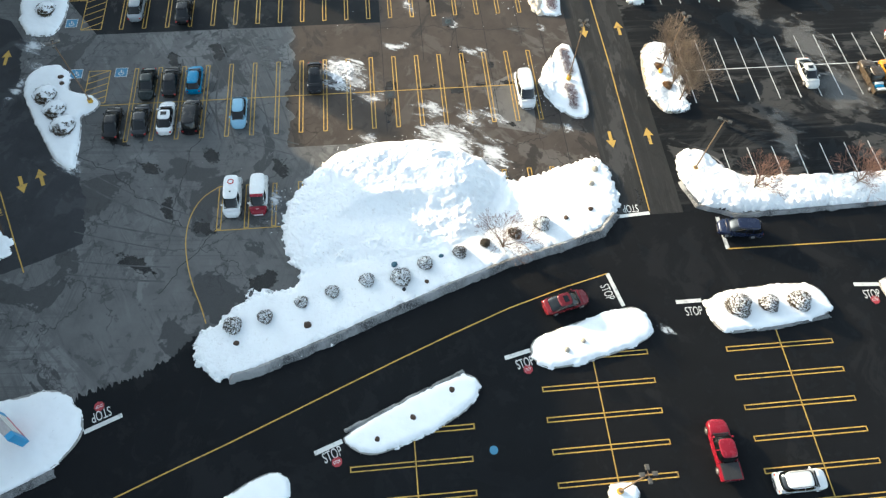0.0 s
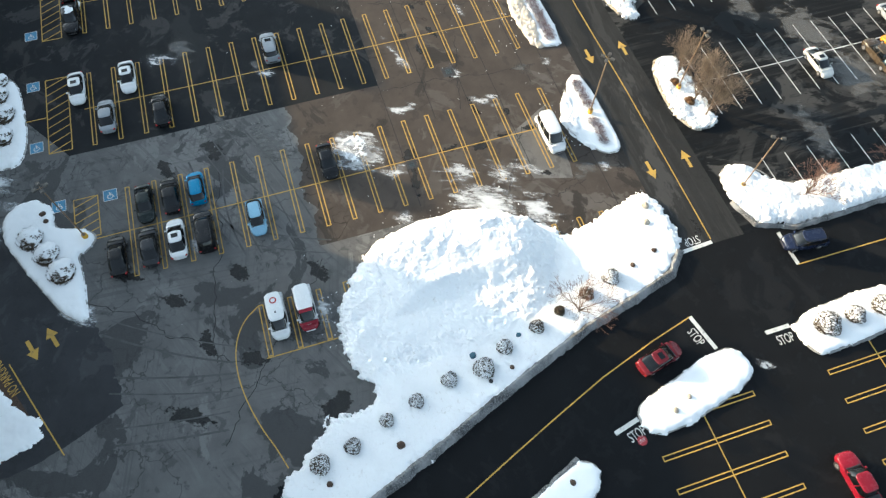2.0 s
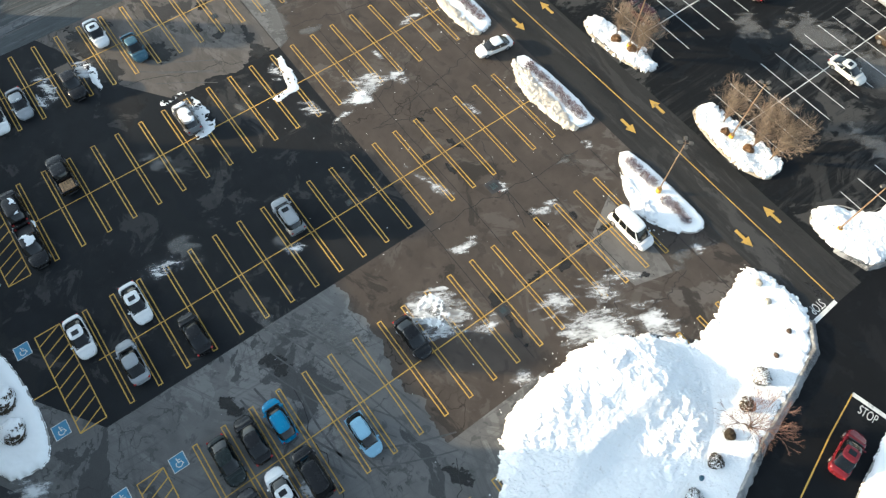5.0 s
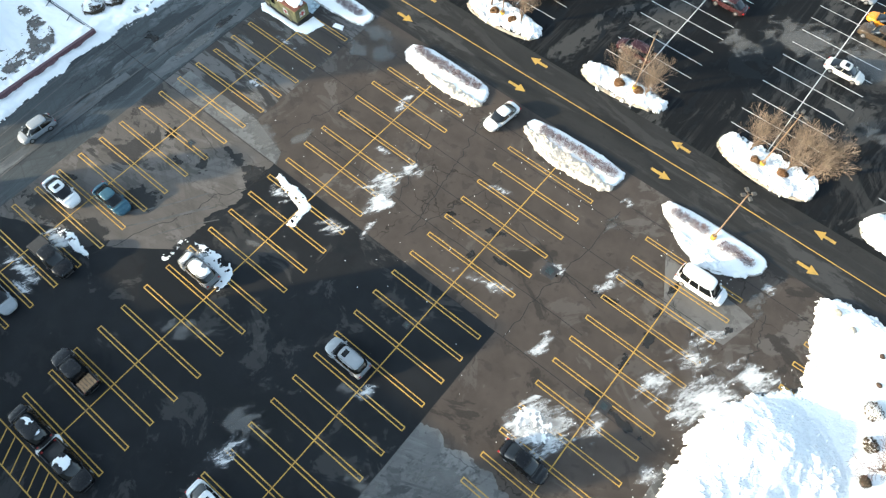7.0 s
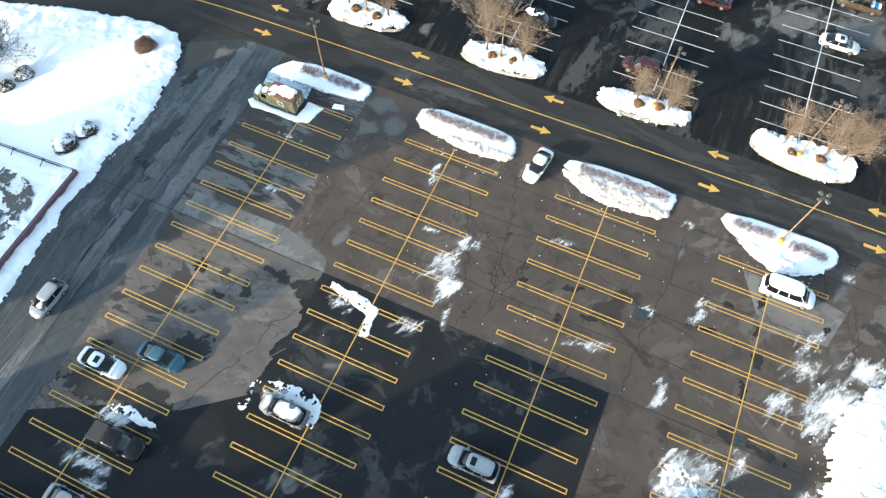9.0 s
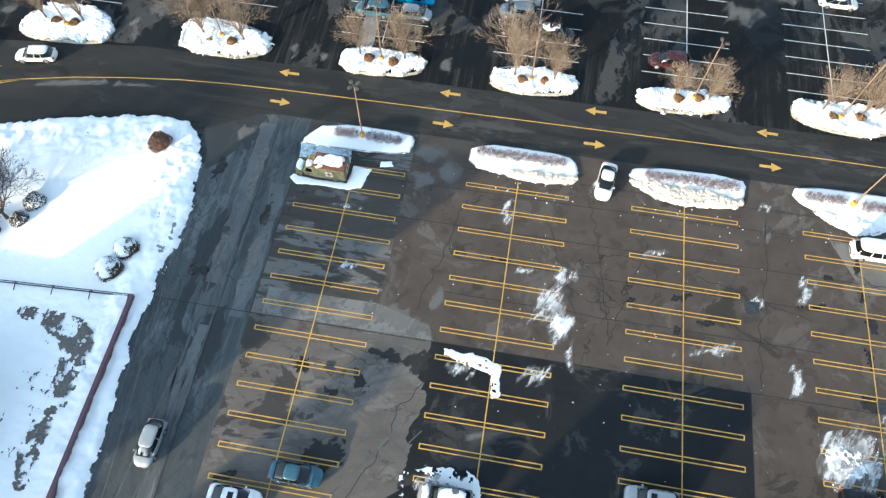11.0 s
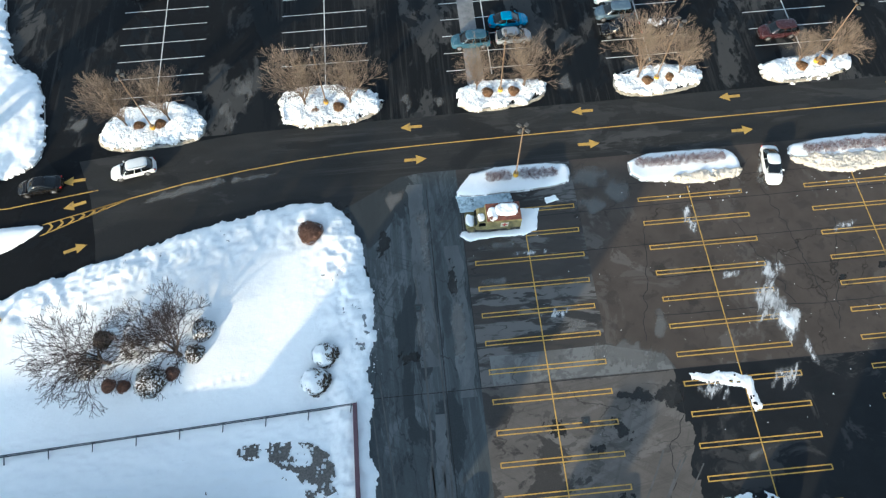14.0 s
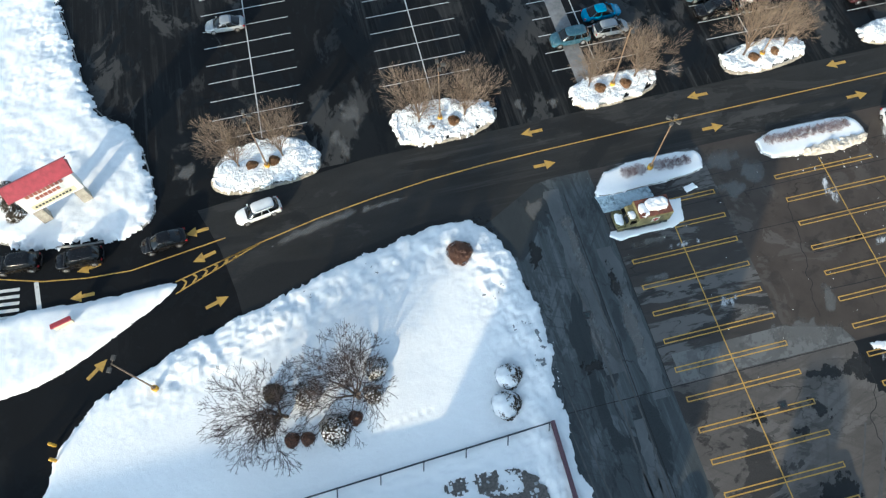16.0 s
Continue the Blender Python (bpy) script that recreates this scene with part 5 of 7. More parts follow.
def vehicle(kind, colour, x, y, heading, label, group="", roof=None, rails=False, sunroof=False, snow_top=0.0, cover=None, hood=None):
    """A car of its kind: rounded body, curved cabin and glazing, lamps, mirrors, wheels."""
    L, Wd, H, belt, hoodz, wb, wt, rt, rb, share = KINDS[kind]
    hw, pm = Wd / 2, PAINT_MATS[colour]
    car = thing(kind + "_car" if kind in ("sedan", "hatchback", "suv", "estate") else {"van": "van", "service_van": "service_van", "minivan": "minivan", "pickup": "pickup_truck"}[kind], pose(x, y, 0.02, 0, 0, heading), label, {"pickup": "pickup truck", "van": "van", "service_van": "van", "minivan": "van"}.get(kind, "car"), group)
    f, r = L / 2, -L / 2
    tail = belt + 0.02 if kind in ("sedan",) else belt
    prof = [(f, 0.54, 0.40), (f - 0.04, hoodz - 0.32, 0.60), (f - 0.11, hoodz - 0.24, 0.74), (f - 0.22, hoodz - 0.16, 0.84), (f - 0.42, hoodz - 0.09, 0.925), (f - 0.75, hoodz - 0.03, 0.975), (wb + 0.35, hoodz + 0.02, 1.0), (wb, belt - 0.03, 1.0), (wb - 0.08, belt - 0.01, 1.0), (lerp(wb, rb, 0.4), belt + 0.01, 1.0), (rb + 0.08, tail, 0.99), (rb, tail, 0.99)]
    if kind != "pickup":
        back = [(r + 0.50, tail - 0.01, 0.96), (r + 0.28, tail - 0.04, 0.90), (r + 0.14, tail - 0.09, 0.82), (r + 0.05, tail - 0.17, 0.70), (r, 0.62, 0.50)]
        prof += [b for b in back if b[0] < rb - 0.02]
    rings = []
    for px, top, wide in prof:
        sink = 0.16 if rb + 0.05 < px < wb - 0.05 else 0.0
        w, side = hw * wide, min(top - 0.16, 0.72)
        half = [(0.90, 0.24), (0.985, 0.36), (1.0, 0.52), (0.995, side), (0.965, top - 0.075), (0.90, top - 0.025 - sink * 0.3), (0.78, top + 0.005 - sink), (0.45, top + 0.035 - sink)]
        rings.append([(px, -w * k, z) for k, z in half] + [(px, 0, top + 0.045 - sink)] + [(px, w * k, z) for k, z in half[::-1]])
    nose = next(k for k, st in enumerate(prof) if st[0] == wb)
    pieces = [("bonnet", rings[:nose + 1], PAINT_MATS[hood], "front end in %s paint" % hood), ("body", rings[nose:], pm, "")] if hood else [("body", rings, pm, "")]
    for name, some, mat, words in pieces:
        bm = bmesh.new()
        ring_loft(bm, some)
        part(name, bm, mat, car, words, True).data.set_sharp_from_angle(angle=radians(50))
    # cabin: rounded rings from the waist to the crown of the roof
    cw, rw = hw * 0.95, hw * share
    base_z, top_z = belt - 0.06, H - 0.06

    def ring_at(v):
        bulge = 0.035 * math.sin(math.pi * v)
        xf, xr, w = lerp(wb + 0.03, wt, v) + bulge, lerp(rb - 0.03, rt, v) - bulge, lerp(cw, rw, v) + bulge
        return (xf + xr) / 2, (xf - xr) / 2, w, lerp(base_z, top_z, v)

    def at_end(s, e, v):
        c, a, w, z = ring_at(v)
        return Vector((c + s * a * (1 - abs(e) ** BOX_POWER) ** (1 / BOX_POWER), w * e, z))

    def at_side(s, e, v):
        c, a, w, z = ring_at(v)
        return Vector((c + a * e, s * w * (1 - abs(e) ** BOX_POWER) ** (1 / BOX_POWER), z))

    levels = [ring_at(v) for v in (0, 0.33, 0.66, 1)]
    c, a, w, z = levels[-1]
    levels += [(c, a * 0.975, w * 0.96, H - 0.025), (c, a * 0.90, w * 0.86, H), (c, a * 0.62, w * 0.55, H + 0.015), (c, a * 0.2, w * 0.15, H + 0.02)]
    rings = []
    for c, a, w, z in levels:
        ring = []
        for k in range(32):
            u = k * math.tau / 32
            cu, su = math.cos(u), math.sin(u)
            ring.append((c + a * math.copysign(abs(cu) ** (2 / BOX_POWER), cu), w * math.copysign(abs(su) ** (2 / BOX_POWER), su), z))
        rings.append(ring)
    bm = bmesh.new()
    ring_loft(bm, rings)
    part("roof", bm, PAINT_MATS[roof] if roof else pm, car, smooth=True).data.set_sharp_from_angle(angle=radians(50))

    def glass(name, at, s, e0, e1, v0, v1, nx=7):
        """A curved pane lying just proud of the cabin."""
        bm = bmesh.new()
        mid = Vector(((wb + rb) / 2, 0, belt - 0.6))
        for out in (0.0, 0.014):
            grid = [[at(s, lerp(e0, e1, i / nx), lerp(v0, v1, j / 3)) for j in range(4)] for i in range(nx + 1)]
            grid = [[bm.verts.new(p + (p - mid).normalized() * (out + 0.004)) for p in row] for row in grid]
            for i in range(nx):
                for j in range(3):
                    bm.faces.new((grid[i][j], grid[i + 1][j], grid[i + 1][j + 1], grid[i][j + 1]))
        bmesh.ops.recalc_face_normals(bm, faces=bm.faces)
        part(name, bm, GLASS_CAR, car, smooth=True)

    glass("windscreen", at_end, 1, -0.93, 0.93, 0.08, 0.97, 10)
    if kind != "service_van":
        glass("rear_window", at_end, -1, -0.88, 0.88, 0.25 if kind in ("suv", "minivan", "van") else 0.06, 0.95, 10)
    bm = bmesh.new()
    box(bm, wb - 0.02, wb + 0.09, -cw * 0.80, cw * 0.80, belt - 0.06, belt + 0.03, 0.02)
    part("cowl", bm, TRIM_BLACK, car)
    for s in (1, -1):
        spans = {"sedan": ((-0.02, 0.80), (-0.80, -0.08)), "hatchback": ((0.05, 0.82), (-0.80, -0.01)), "pickup": ((-0.05, 0.80), (-0.82, -0.12)), "service_van": ((0.42, 0.86),)}.get(kind, ((0.22, 0.84), (-0.30, 0.17), (-0.84, -0.35)))
        for e0, e1 in spans:
            glass("side_window", at_side, s, e0, e1, 0.10, 0.95, 4)
    if sunroof:
        bm = bmesh.new()
        slab(bm, [(wt - 0.80, -rw * 0.50, H + 0.024), (wt - 0.30, -rw * 0.50, H + 0.024), (wt - 0.30, rw * 0.50, H + 0.024), (wt - 0.80, rw * 0.50, H + 0.024)], 0.014)
        part("sunroof", bm, GLASS_CAR, car)
    if rails:
        for s in (-1, 1):
            bm = bmesh.new()
            tube(bm, (wt - 0.15, s * rw * 0.9, H + 0.04), (rt + 0.1, s * rw * 0.9, H + 0.04), 0.022, 0.022, 6)
            part("roof_rail", bm, TRIM_BLACK, car)
    # wheels
    wr = 0.33 if kind in ("sedan", "hatchback") else 0.37
    for ax in (f - 0.92, r + 0.98):
        for s in (-1, 1):
            bm = bmesh.new()
            tube(bm, (ax, s * (hw - 0.20), wr), (ax, s * (hw + 0.015), wr), wr, wr, 16)
            wheel = part("tyre", bm, TYRE, car)
            bm = bmesh.new()
            tube(bm, (ax, s * (hw + 0.0), wr), (ax, s * (hw + 0.028), wr), wr * 0.62, wr * 0.55, 12)
            part("rim", bm, RIM, wheel)
    # lamps and mirrors
    for s in (-1, 1):
        bm = bmesh.new()
        slab(bm, [(f - 0.40, s * hw * 0.88, hoodz - 0.19), (f - 0.12, s * hw * 0.70, hoodz - 0.27), (f - 0.16, s * hw * 0.52, hoodz - 0.17), (f - 0.34, s * hw * 0.66, hoodz - 0.115)][::s], 0.03)
        part("headlight", bm, LAMP_CLEAR, car)
        bm = bmesh.new()
        box(bm, r - 0.005, r + 0.20, s * hw * 0.76 - 0.10, s * hw * 0.76 + 0.10, belt - 0.32, belt - 0.16, 0.03)
        part("tail_light", bm, LAMP_RED, car)
        bm = bmesh.new()
        box(bm, wb - 0.42, wb - 0.24, s * (hw + 0.05) - 0.09, s * (hw + 0.05) + 0.09, belt, belt + 0.12, 0.04)
        part("wing_mirror", bm, pm, car)
    for x0, x1, name in ((f - 0.08, f + 0.05, "front_bumper"), (r - 0.05, r + 0.08, "rear_bumper")):
        bm = bmesh.new()
        box(bm, x0, x1, -hw * 0.52, hw * 0.52, 0.34, 0.52, 0.04)
        part(name, bm, TRIM_BLACK if kind in ("pickup", "van", "suv") else pm, car)
    if kind == "pickup":
        b0, b1 = rb - 0.04, r
        bm = bmesh.new()
        box(bm, b1, b0, -hw * 0.94, hw * 0.94, 0.45, 0.66)
        part("bed_floor", bm, TRIM_BLACK, car)
        for s in (-1, 1):
            bm = bmesh.new()
            box(bm, b1, b0, s * hw * 0.92 - 0.06, s * hw * 0.92 + 0.06, 0.40, 1.06, 0.02)
            part("bed_side", bm, pm, car)
        bm = bmesh.new()
        box(bm, b1 - 0.03, b1 + 0.06, -hw * 0.86, hw * 0.86, 0.55, 1.05, 0.02)
        part("tailgate", bm, pm, car)
        if cover == "tonneau":
            bm = bmesh.new()
            box(bm, b1 + 0.05, b0 - 0.02, -hw * 0.88, hw * 0.88, 1.04, 1.09, 0.02)
            part("bed_cover", bm, TRIM_BLACK, car, "flat black bed cover")
        if cover == "timber":
            for k in range(5):
                bm = bmesh.new()
                box(bm, b1 + 0.12, b0 - 0.15, -0.7 + k * 0.29, -0.45 + k * 0.29, 0.98, 1.06, 0.01)
                part("timber_board", bm, WOOD, car)
    if snow_top:
        pieces = [(wt - 0.1, rt + 0.1, rw * 0.9, H)] + ([(f - 0.3, wb + 0.1, hw * 0.75, hoodz + 0.02)] if snow_top > 0.5 else [])
        for x1, x0, w, z in pieces:
            blanket = heap("snow_cover", [(x0, -w), (x1, -w), (x1, w), (x0, w)], SNOW_THING, 0.10, slope=0.15, step=0.09, ragged=0.2, lumps=0.06, lump_size=0.5, cut=lambda px, py: waves(px * 1.1 + x, py * 1.1 + y, 3) + snow_top - 0.35, base=z)
            blanket.parent = car
            tagged(blanket, "patchy snow lying on the vehicle", kind="stuff")
    return car


LOT = "parked cars in the yellow bays"
vehicle("hatchback", "light_blue", -52.5, -17.5, 0, "light blue hatchback parked in a yellow bay", LOT, rails=True)
vehicle("hatchback", "blue", -58.1, -23.0, 180, "bright blue hatchback parked in a yellow bay", LOT, rails=True)
vehicle("sedan", "green", -57.7, -28.5, 0, "very dark green sedan parked in a yellow bay", LOT)
vehicle("sedan", "black", -58.0, -25.8, 180, "black sedan parked in a yellow bay", LOT)
vehicle("sedan", "black", -52.1, -31.8, 180, "black sedan parked in a yellow bay", LOT)
vehicle("sedan", "charcoal", -52.3, -28.6, 180, "charcoal sedan parked in a yellow bay", LOT)
vehicle("sedan", "white", -52.4, -25.8, 180, "white sedan with a dark sunroof in a yellow bay", LOT, sunroof=True)
vehicle("minivan", "black", -52.4, -22.9, 180, "black minivan parked in a yellow bay", LOT, rails=True)
vehicle("sedan", "black", -57.4, -8.7, 0, "black sedan parked beside melting snow", LOT)
marked_van = vehicle("service_van", "white", -40.7, -17.55, 0, "white service van with a red roof mark", LOT)
bm = bmesh.new()
for a in range(10):
    c0, c1 = a * math.tau / 10, (a + 1) * math.tau / 10
    slab(bm, [(-1.2 + q * math.cos(c), q * math.sin(c), 1.885) for q, c in ((0.22, c0), (0.36, c0), (0.36, c1), (0.22, c1))], 0.01)
part("roof_mark", bm, CROSS_RED, marked_van, "faded red round roof mark")
bm = bmesh.new()
box(bm, 0.0, 0.16, -0.08, 0.08, 1.85, 1.97, 0.03)
part("roof_vent", bm, TRIM_BLACK, marked_van)
red_van = vehicle("service_van", "white", -40.75, -14.75, 0, "white service van with a red front", LOT, hood="red")
bm = bmesh.new()
slab(bm, [(0.62, -0.68, 1.865), (0.98, -0.66, 1.84), (0.98, 0.66, 1.84), (0.62, 0.68, 1.865)], 0.02)
part("roof_front", bm, PAINT_MATS["red"], red_van, "red front edge of the roof")
bm = bmesh.new()
slab(bm, [(1.80, -0.16, 1.02), (1.98, -0.16, 0.985), (1.98, 0.16, 0.985), (1.80, 0.16, 1.02)], 0.05)
part("bonnet_mark", bm, WHITE_PAINT, red_van, "small white bonnet mark")
vehicle("van", "white", -53.65, 16.55, 0, "large white passenger van in a yellow bay", LOT)
vehicle("suv", "silver", -76.1, -11.6, 180, "silver sport utility car with a sunroof", LOT, rails=True, sunroof=True)
vehicle("sedan", "white", -76.3, -28.6, 0, "white sedan with a dark sunroof in a yellow bay", LOT, sunroof=True)
vehicle("sedan", "white", -76.2, -34.4, 0, "white sedan parked beside the hatched aisle", LOT, sunroof=True)
vehicle("sedan", "silver", -71.0, -31.4, 180, "silver sedan parked in a yellow bay", LOT)
vehicle("sedan", "black", -70.1, -25.4, 180, "black sedan parked in a yellow bay", LOT)
vehicle("suv", "grey", -93.9, -14.4, 180, "grey sport utility car half covered in snow", LOT, rails=True, snow_top=0.7)
vehicle("pickup", "black", -94.8, -28.7, 180, "black pickup truck carrying boards in its bed", LOT, cover="timber")
vehicle("suv", "black", -93.8, -34.4, 180, "black sport utility car with snow on the bonnet", LOT, snow_top=0.25)
vehicle("pickup", "black", -88.2, -34.4, 0, "black pickup truck with snow on its bonnet", LOT, snow_top=0.45)
vehicle("sedan", "white", -112.0, -17.5, 0, "white sedan with a dark sunroof in a yellow bay", LOT, sunroof=True)
vehicle("sedan", "teal", -107.2, -14.7, 0, "dark teal sedan parked in a yellow bay", LOT)
vehicle("pickup", "black", -106.2, -22.9, 0, "black pickup truck with a flat bed cover", LOT, cover="tonneau")
vehicle("sedan", "silver", -106.9, -28.9, 0, "silver sedan parked in a yellow bay", LOT, snow_top=0.2)
vehicle("sedan", "white", -106.4, -31.8, 0, "white sedan parked in a yellow bay", LOT)
vehicle("sedan", "blue", -112.4, -31.6, 180, "blue sedan parked in a yellow bay", LOT)
def field_ambulance(x, y, heading):
    """An old army ambulance: short nose, cab, tall box body, snow left on top."""
    car = thing("army_ambulance", pose(x, y, 0.02, 0, 0, heading), "abandoned olive army ambulance with snow on its roof", "truck")
    bm = bmesh.new()
    box(bm, -2.85, 0.75, -1.08, 1.08, 0.55, 2.25, 0.06)
    shell = part("box_body", bm, OLIVE_CAMO, car, "faded olive camouflage box body")
    bm = bmesh.new()
    box(bm, -2.80, 0.70, -1.03, 1.03, 2.25, 2.31, 0.03)
    part("box_roof", bm, RUST_ROOF, car, "rusty red-brown roof sheet")
    bm = bmesh.new()
    slab(bm, [(-2.87, -0.42, 1.0), (-2.87, -0.42, 1.84), (-2.87, 0.42, 1.84), (-2.87, 0.42, 1.0)], 0.012)
    patch = part("white_patch", bm, CROSS_WHITE, shell)
    for s in (-1, 1):
        bm = bmesh.new()
        slab(bm, [(-1.5, s * 1.085, 1.05), (-0.7, s * 1.085, 1.05), (-0.7, s * 1.085, 1.85), (-1.5, s * 1.085, 1.85)][::-s], 0.012)
        part("white_patch", bm, CROSS_WHITE, shell)
        for a, b in ((0.30, 0.10), (0.10, 0.30)):
            bm = bmesh.new()
            box(bm, -1.1 - a, -1.1 + a, min(s * 1.09, s * 1.112), max(s * 1.09, s * 1.112), 1.45 - b, 1.45 + b)
            part("red_cross", bm, CROSS_RED, shell)
    for a, b in ((0.32, 0.11), (0.11, 0.32)):
        bm = bmesh.new()
        box(bm, -2.9, -2.87, -a, a, 1.42 - b, 1.42 + b)
        part("red_cross", bm, CROSS_RED, shell)
    bm = bmesh.new()
    ring_loft(bm, [[(0.75, -0.98, 0.5), (0.75, -0.98, 1.25), (0.75, -0.88, 1.92), (0.75, 0.88, 1.92), (0.75, 0.98, 1.25), (0.75, 0.98, 0.5)], [(1.35, -0.98, 0.5), (1.35, -0.98, 1.25), (1.35, -0.86, 1.90), (1.35, 0.86, 1.90), (1.35, 0.98, 1.25), (1.35, 0.98, 0.5)], [(1.85, -0.96, 0.5), (1.85, -0.95, 1.22), (1.62, -0.84, 1.80), (1.62, 0.84, 1.80), (1.85, 0.95, 1.22), (1.85, 0.96, 0.5)]])
    part("cab", bm, OLIVE_CAMO, car)
    bm = bmesh.new()
    box(bm, 1.80, 2.85, -0.80, 0.80, 0.5, 1.15, 0.12)
    part("bonnet", bm, OLIVE_CAMO, car)
    for s in (-1, 1):
        bm = bmesh.new()
        slab(bm, [(1.84, s * 0.08, 1.26), (1.84, s * 0.86, 1.26), (1.66, s * 0.78, 1.74), (1.66, s * 0.08, 1.74)][::s], 0.02)
        part("windscreen", bm, GLASS_CAR, car)
        bm = bmesh.new()
        slab(bm, [(0.85, s * 0.985, 1.28), (1.55, s * 0.985, 1.28), (1.50, s * 0.90, 1.78), (0.85, s * 0.90, 1.78)][::s], 0.02)
        part("side_window", bm, GLASS_CAR, car)
        bm = bmesh.new()
        box(bm, 1.95, 2.75, s * 0.92 - 0.14, s * 0.92 + 0.14, 0.62, 0.92, 0.06)
        part("mudguard", bm, OLIVE_CAMO, car)
        for ax in (2.3, -1.6):
            bm = bmesh.new()
            tube(bm, (ax, s * 0.74, 0.42), (ax, s * 1.02, 0.42), 0.42, 0.42, 18)
            wheel = part("tyre", bm, TYRE, car)
            bm = bmesh.new()
            tube(bm, (ax, s * 1.0, 0.42), (ax, s * 1.04, 0.42), 0.22, 0.20, 12)
            part("rim", bm, OLIVE_CAMO, wheel)
    bm = bmesh.new()
    box(bm, 2.85, 3.0, -0.95, 0.95, 0.50, 0.68, 0.03)
    part("front_bumper", bm, TRIM_BLACK, car)
    for k, (x0, x1, w0, w1, z, h) in enumerate(((-2.7, -0.2, -0.95, 0.55, 2.31, 0.26), (-0.4, 0.55, -0.6, 0.95, 2.31, 0.16), (1.86, 2.86, -0.80, 0.80, 1.15, 0.22), (0.8, 1.6, -0.2, 0.8, 1.90, 0.12))):
        blanket = heap("snow_cover", [(x0, w0), (x1, w0), (x1, w1), (x0, w1)], SNOW_THING, h, slope=0.10, step=0.07, ragged=0.18, lumps=0.12, lump_size=0.5, cut=lambda px, py: 1.2 * waves(px * 1.3 + 3 * k, py * 1.3 + 5, 3) + 0.42, base=z)
        blanket.parent = car
        tagged(blanket, "thick broken slab of old snow", kind="stuff")
    return car


field_ambulance(-112.75, 16.85, 180)
EAST_LOT = "cars in the east bays"
vehicle("pickup", "red", -9.9, 28.1, 180, "red pickup truck with a black bed cover", EAST_LOT, cover="tonneau")
vehicle("suv", "white", -6.6, 34.3, 90, "white sport utility car with roof rails", EAST_LOT, rails=True)
NORTH_LOT = "parked cars in the white bays"
vehicle("sedan", "pearl", -54.2, 52.6, 0, "pale pearl sedan parked in a white bay", NORTH_LOT, sunroof=True)
load_truck = vehicle("pickup", "brown", -53.0, 60.6, 180, "dark brown pickup truck with a blue load", NORTH_LOT)
for k in range(4):
    bm = bmesh.new()
    box(bm, -2.5 + 0.42 * k, -2.12 + 0.42 * k, -0.6 + 0.1 * (k % 2), 0.45 + 0.12 * (k % 2), 0.66, 0.98 + 0.06 * (k % 3), 0.05)
    part("load_bag", bm, PAINT_MATS["blue"] if k % 2 else WHITE_PAINT, load_truck, "blue and white bag in the bed")
vehicle("sedan", "orange", -53.4, 63.4, 180, "bright orange sedan with a black roof", NORTH_LOT, roof="black")
vehicle("suv", "maroon", -75.4, 39.0, 182, "dark maroon sport utility car in a white bay", NORTH_LOT)
vehicle("sedan", "silver", -151.9, 53.6, 176, "pale silver sedan parked in a white bay", NORTH_LOT)
vehicle("suv", "teal", -112.3, 41.3, 180, "dark teal sport utility car in a white bay", NORTH_LOT)
vehicle("hatchback", "silver", -107.1, 41.5, 0, "silver green hatchback in a white bay", NORTH_LOT, rails=True)
vehicle("sedan", "blue", -107.4, 44.1, 0, "bright blue sedan in a white bay", NORTH_LOT)
vehicle("suv", "black", -94.2, 41.2, 180, "black sport utility car in a white bay", NORTH_LOT)
vehicle("suv", "black", -89.4, 41.0, 0, "black sport utility car with a snowy roof", NORTH_LOT, snow_top=0.4)
vehicle("suv", "slate", -94.3, 44.0, 180, "grey blue sport utility car in a white bay", NORTH_LOT)
vehicle("suv", "white", -94.0, 46.6, 180, "white sport utility car in a white bay", NORTH_LOT)
vehicle("sedan", "maroon", -70.3, 53.6, 180, "dark red sedan in a white bay", NORTH_LOT)
vehicle("sedan", "silver", -58.3, 66.3, 0, "silver sedan in a white bay", NORTH_LOT)
TRAFFIC = "cars standing on the roads"
vehicle("sedan", "white", -81.9, 20.6, 262, "white sedan turning off the service road", TRAFFIC)
vehicle("suv", "navy", -32.7, 36.9, 262, "dark navy sport utility car at the stop line", TRAFFIC, rails=True)
vehicle("sedan", "crimson", -25.6, 16.4, 103, "dark red sedan on the cross road", TRAFFIC, sunroof=True)
vehicle("hatchback", "silver", -120.9, -14.3, 268, "silver hatchback driving down the west lane", TRAFFIC)
vehicle("estate", "white", -151.0, 27.0, 190, "white estate car beside a snowy island", TRAFFIC, rails=True)
vehicle("sedan", "black", -160.9, 25.85, 186, "dark sedan waiting in the exit lane", TRAFFIC)
vehicle("suv", "black", -169.4, 25.95, 180, "black sport utility car in the exit lane", TRAFFIC)
vehicle("suv", "black", -175.6, 26.9, 175, "dark sport utility car in the exit lane", TRAFFIC)


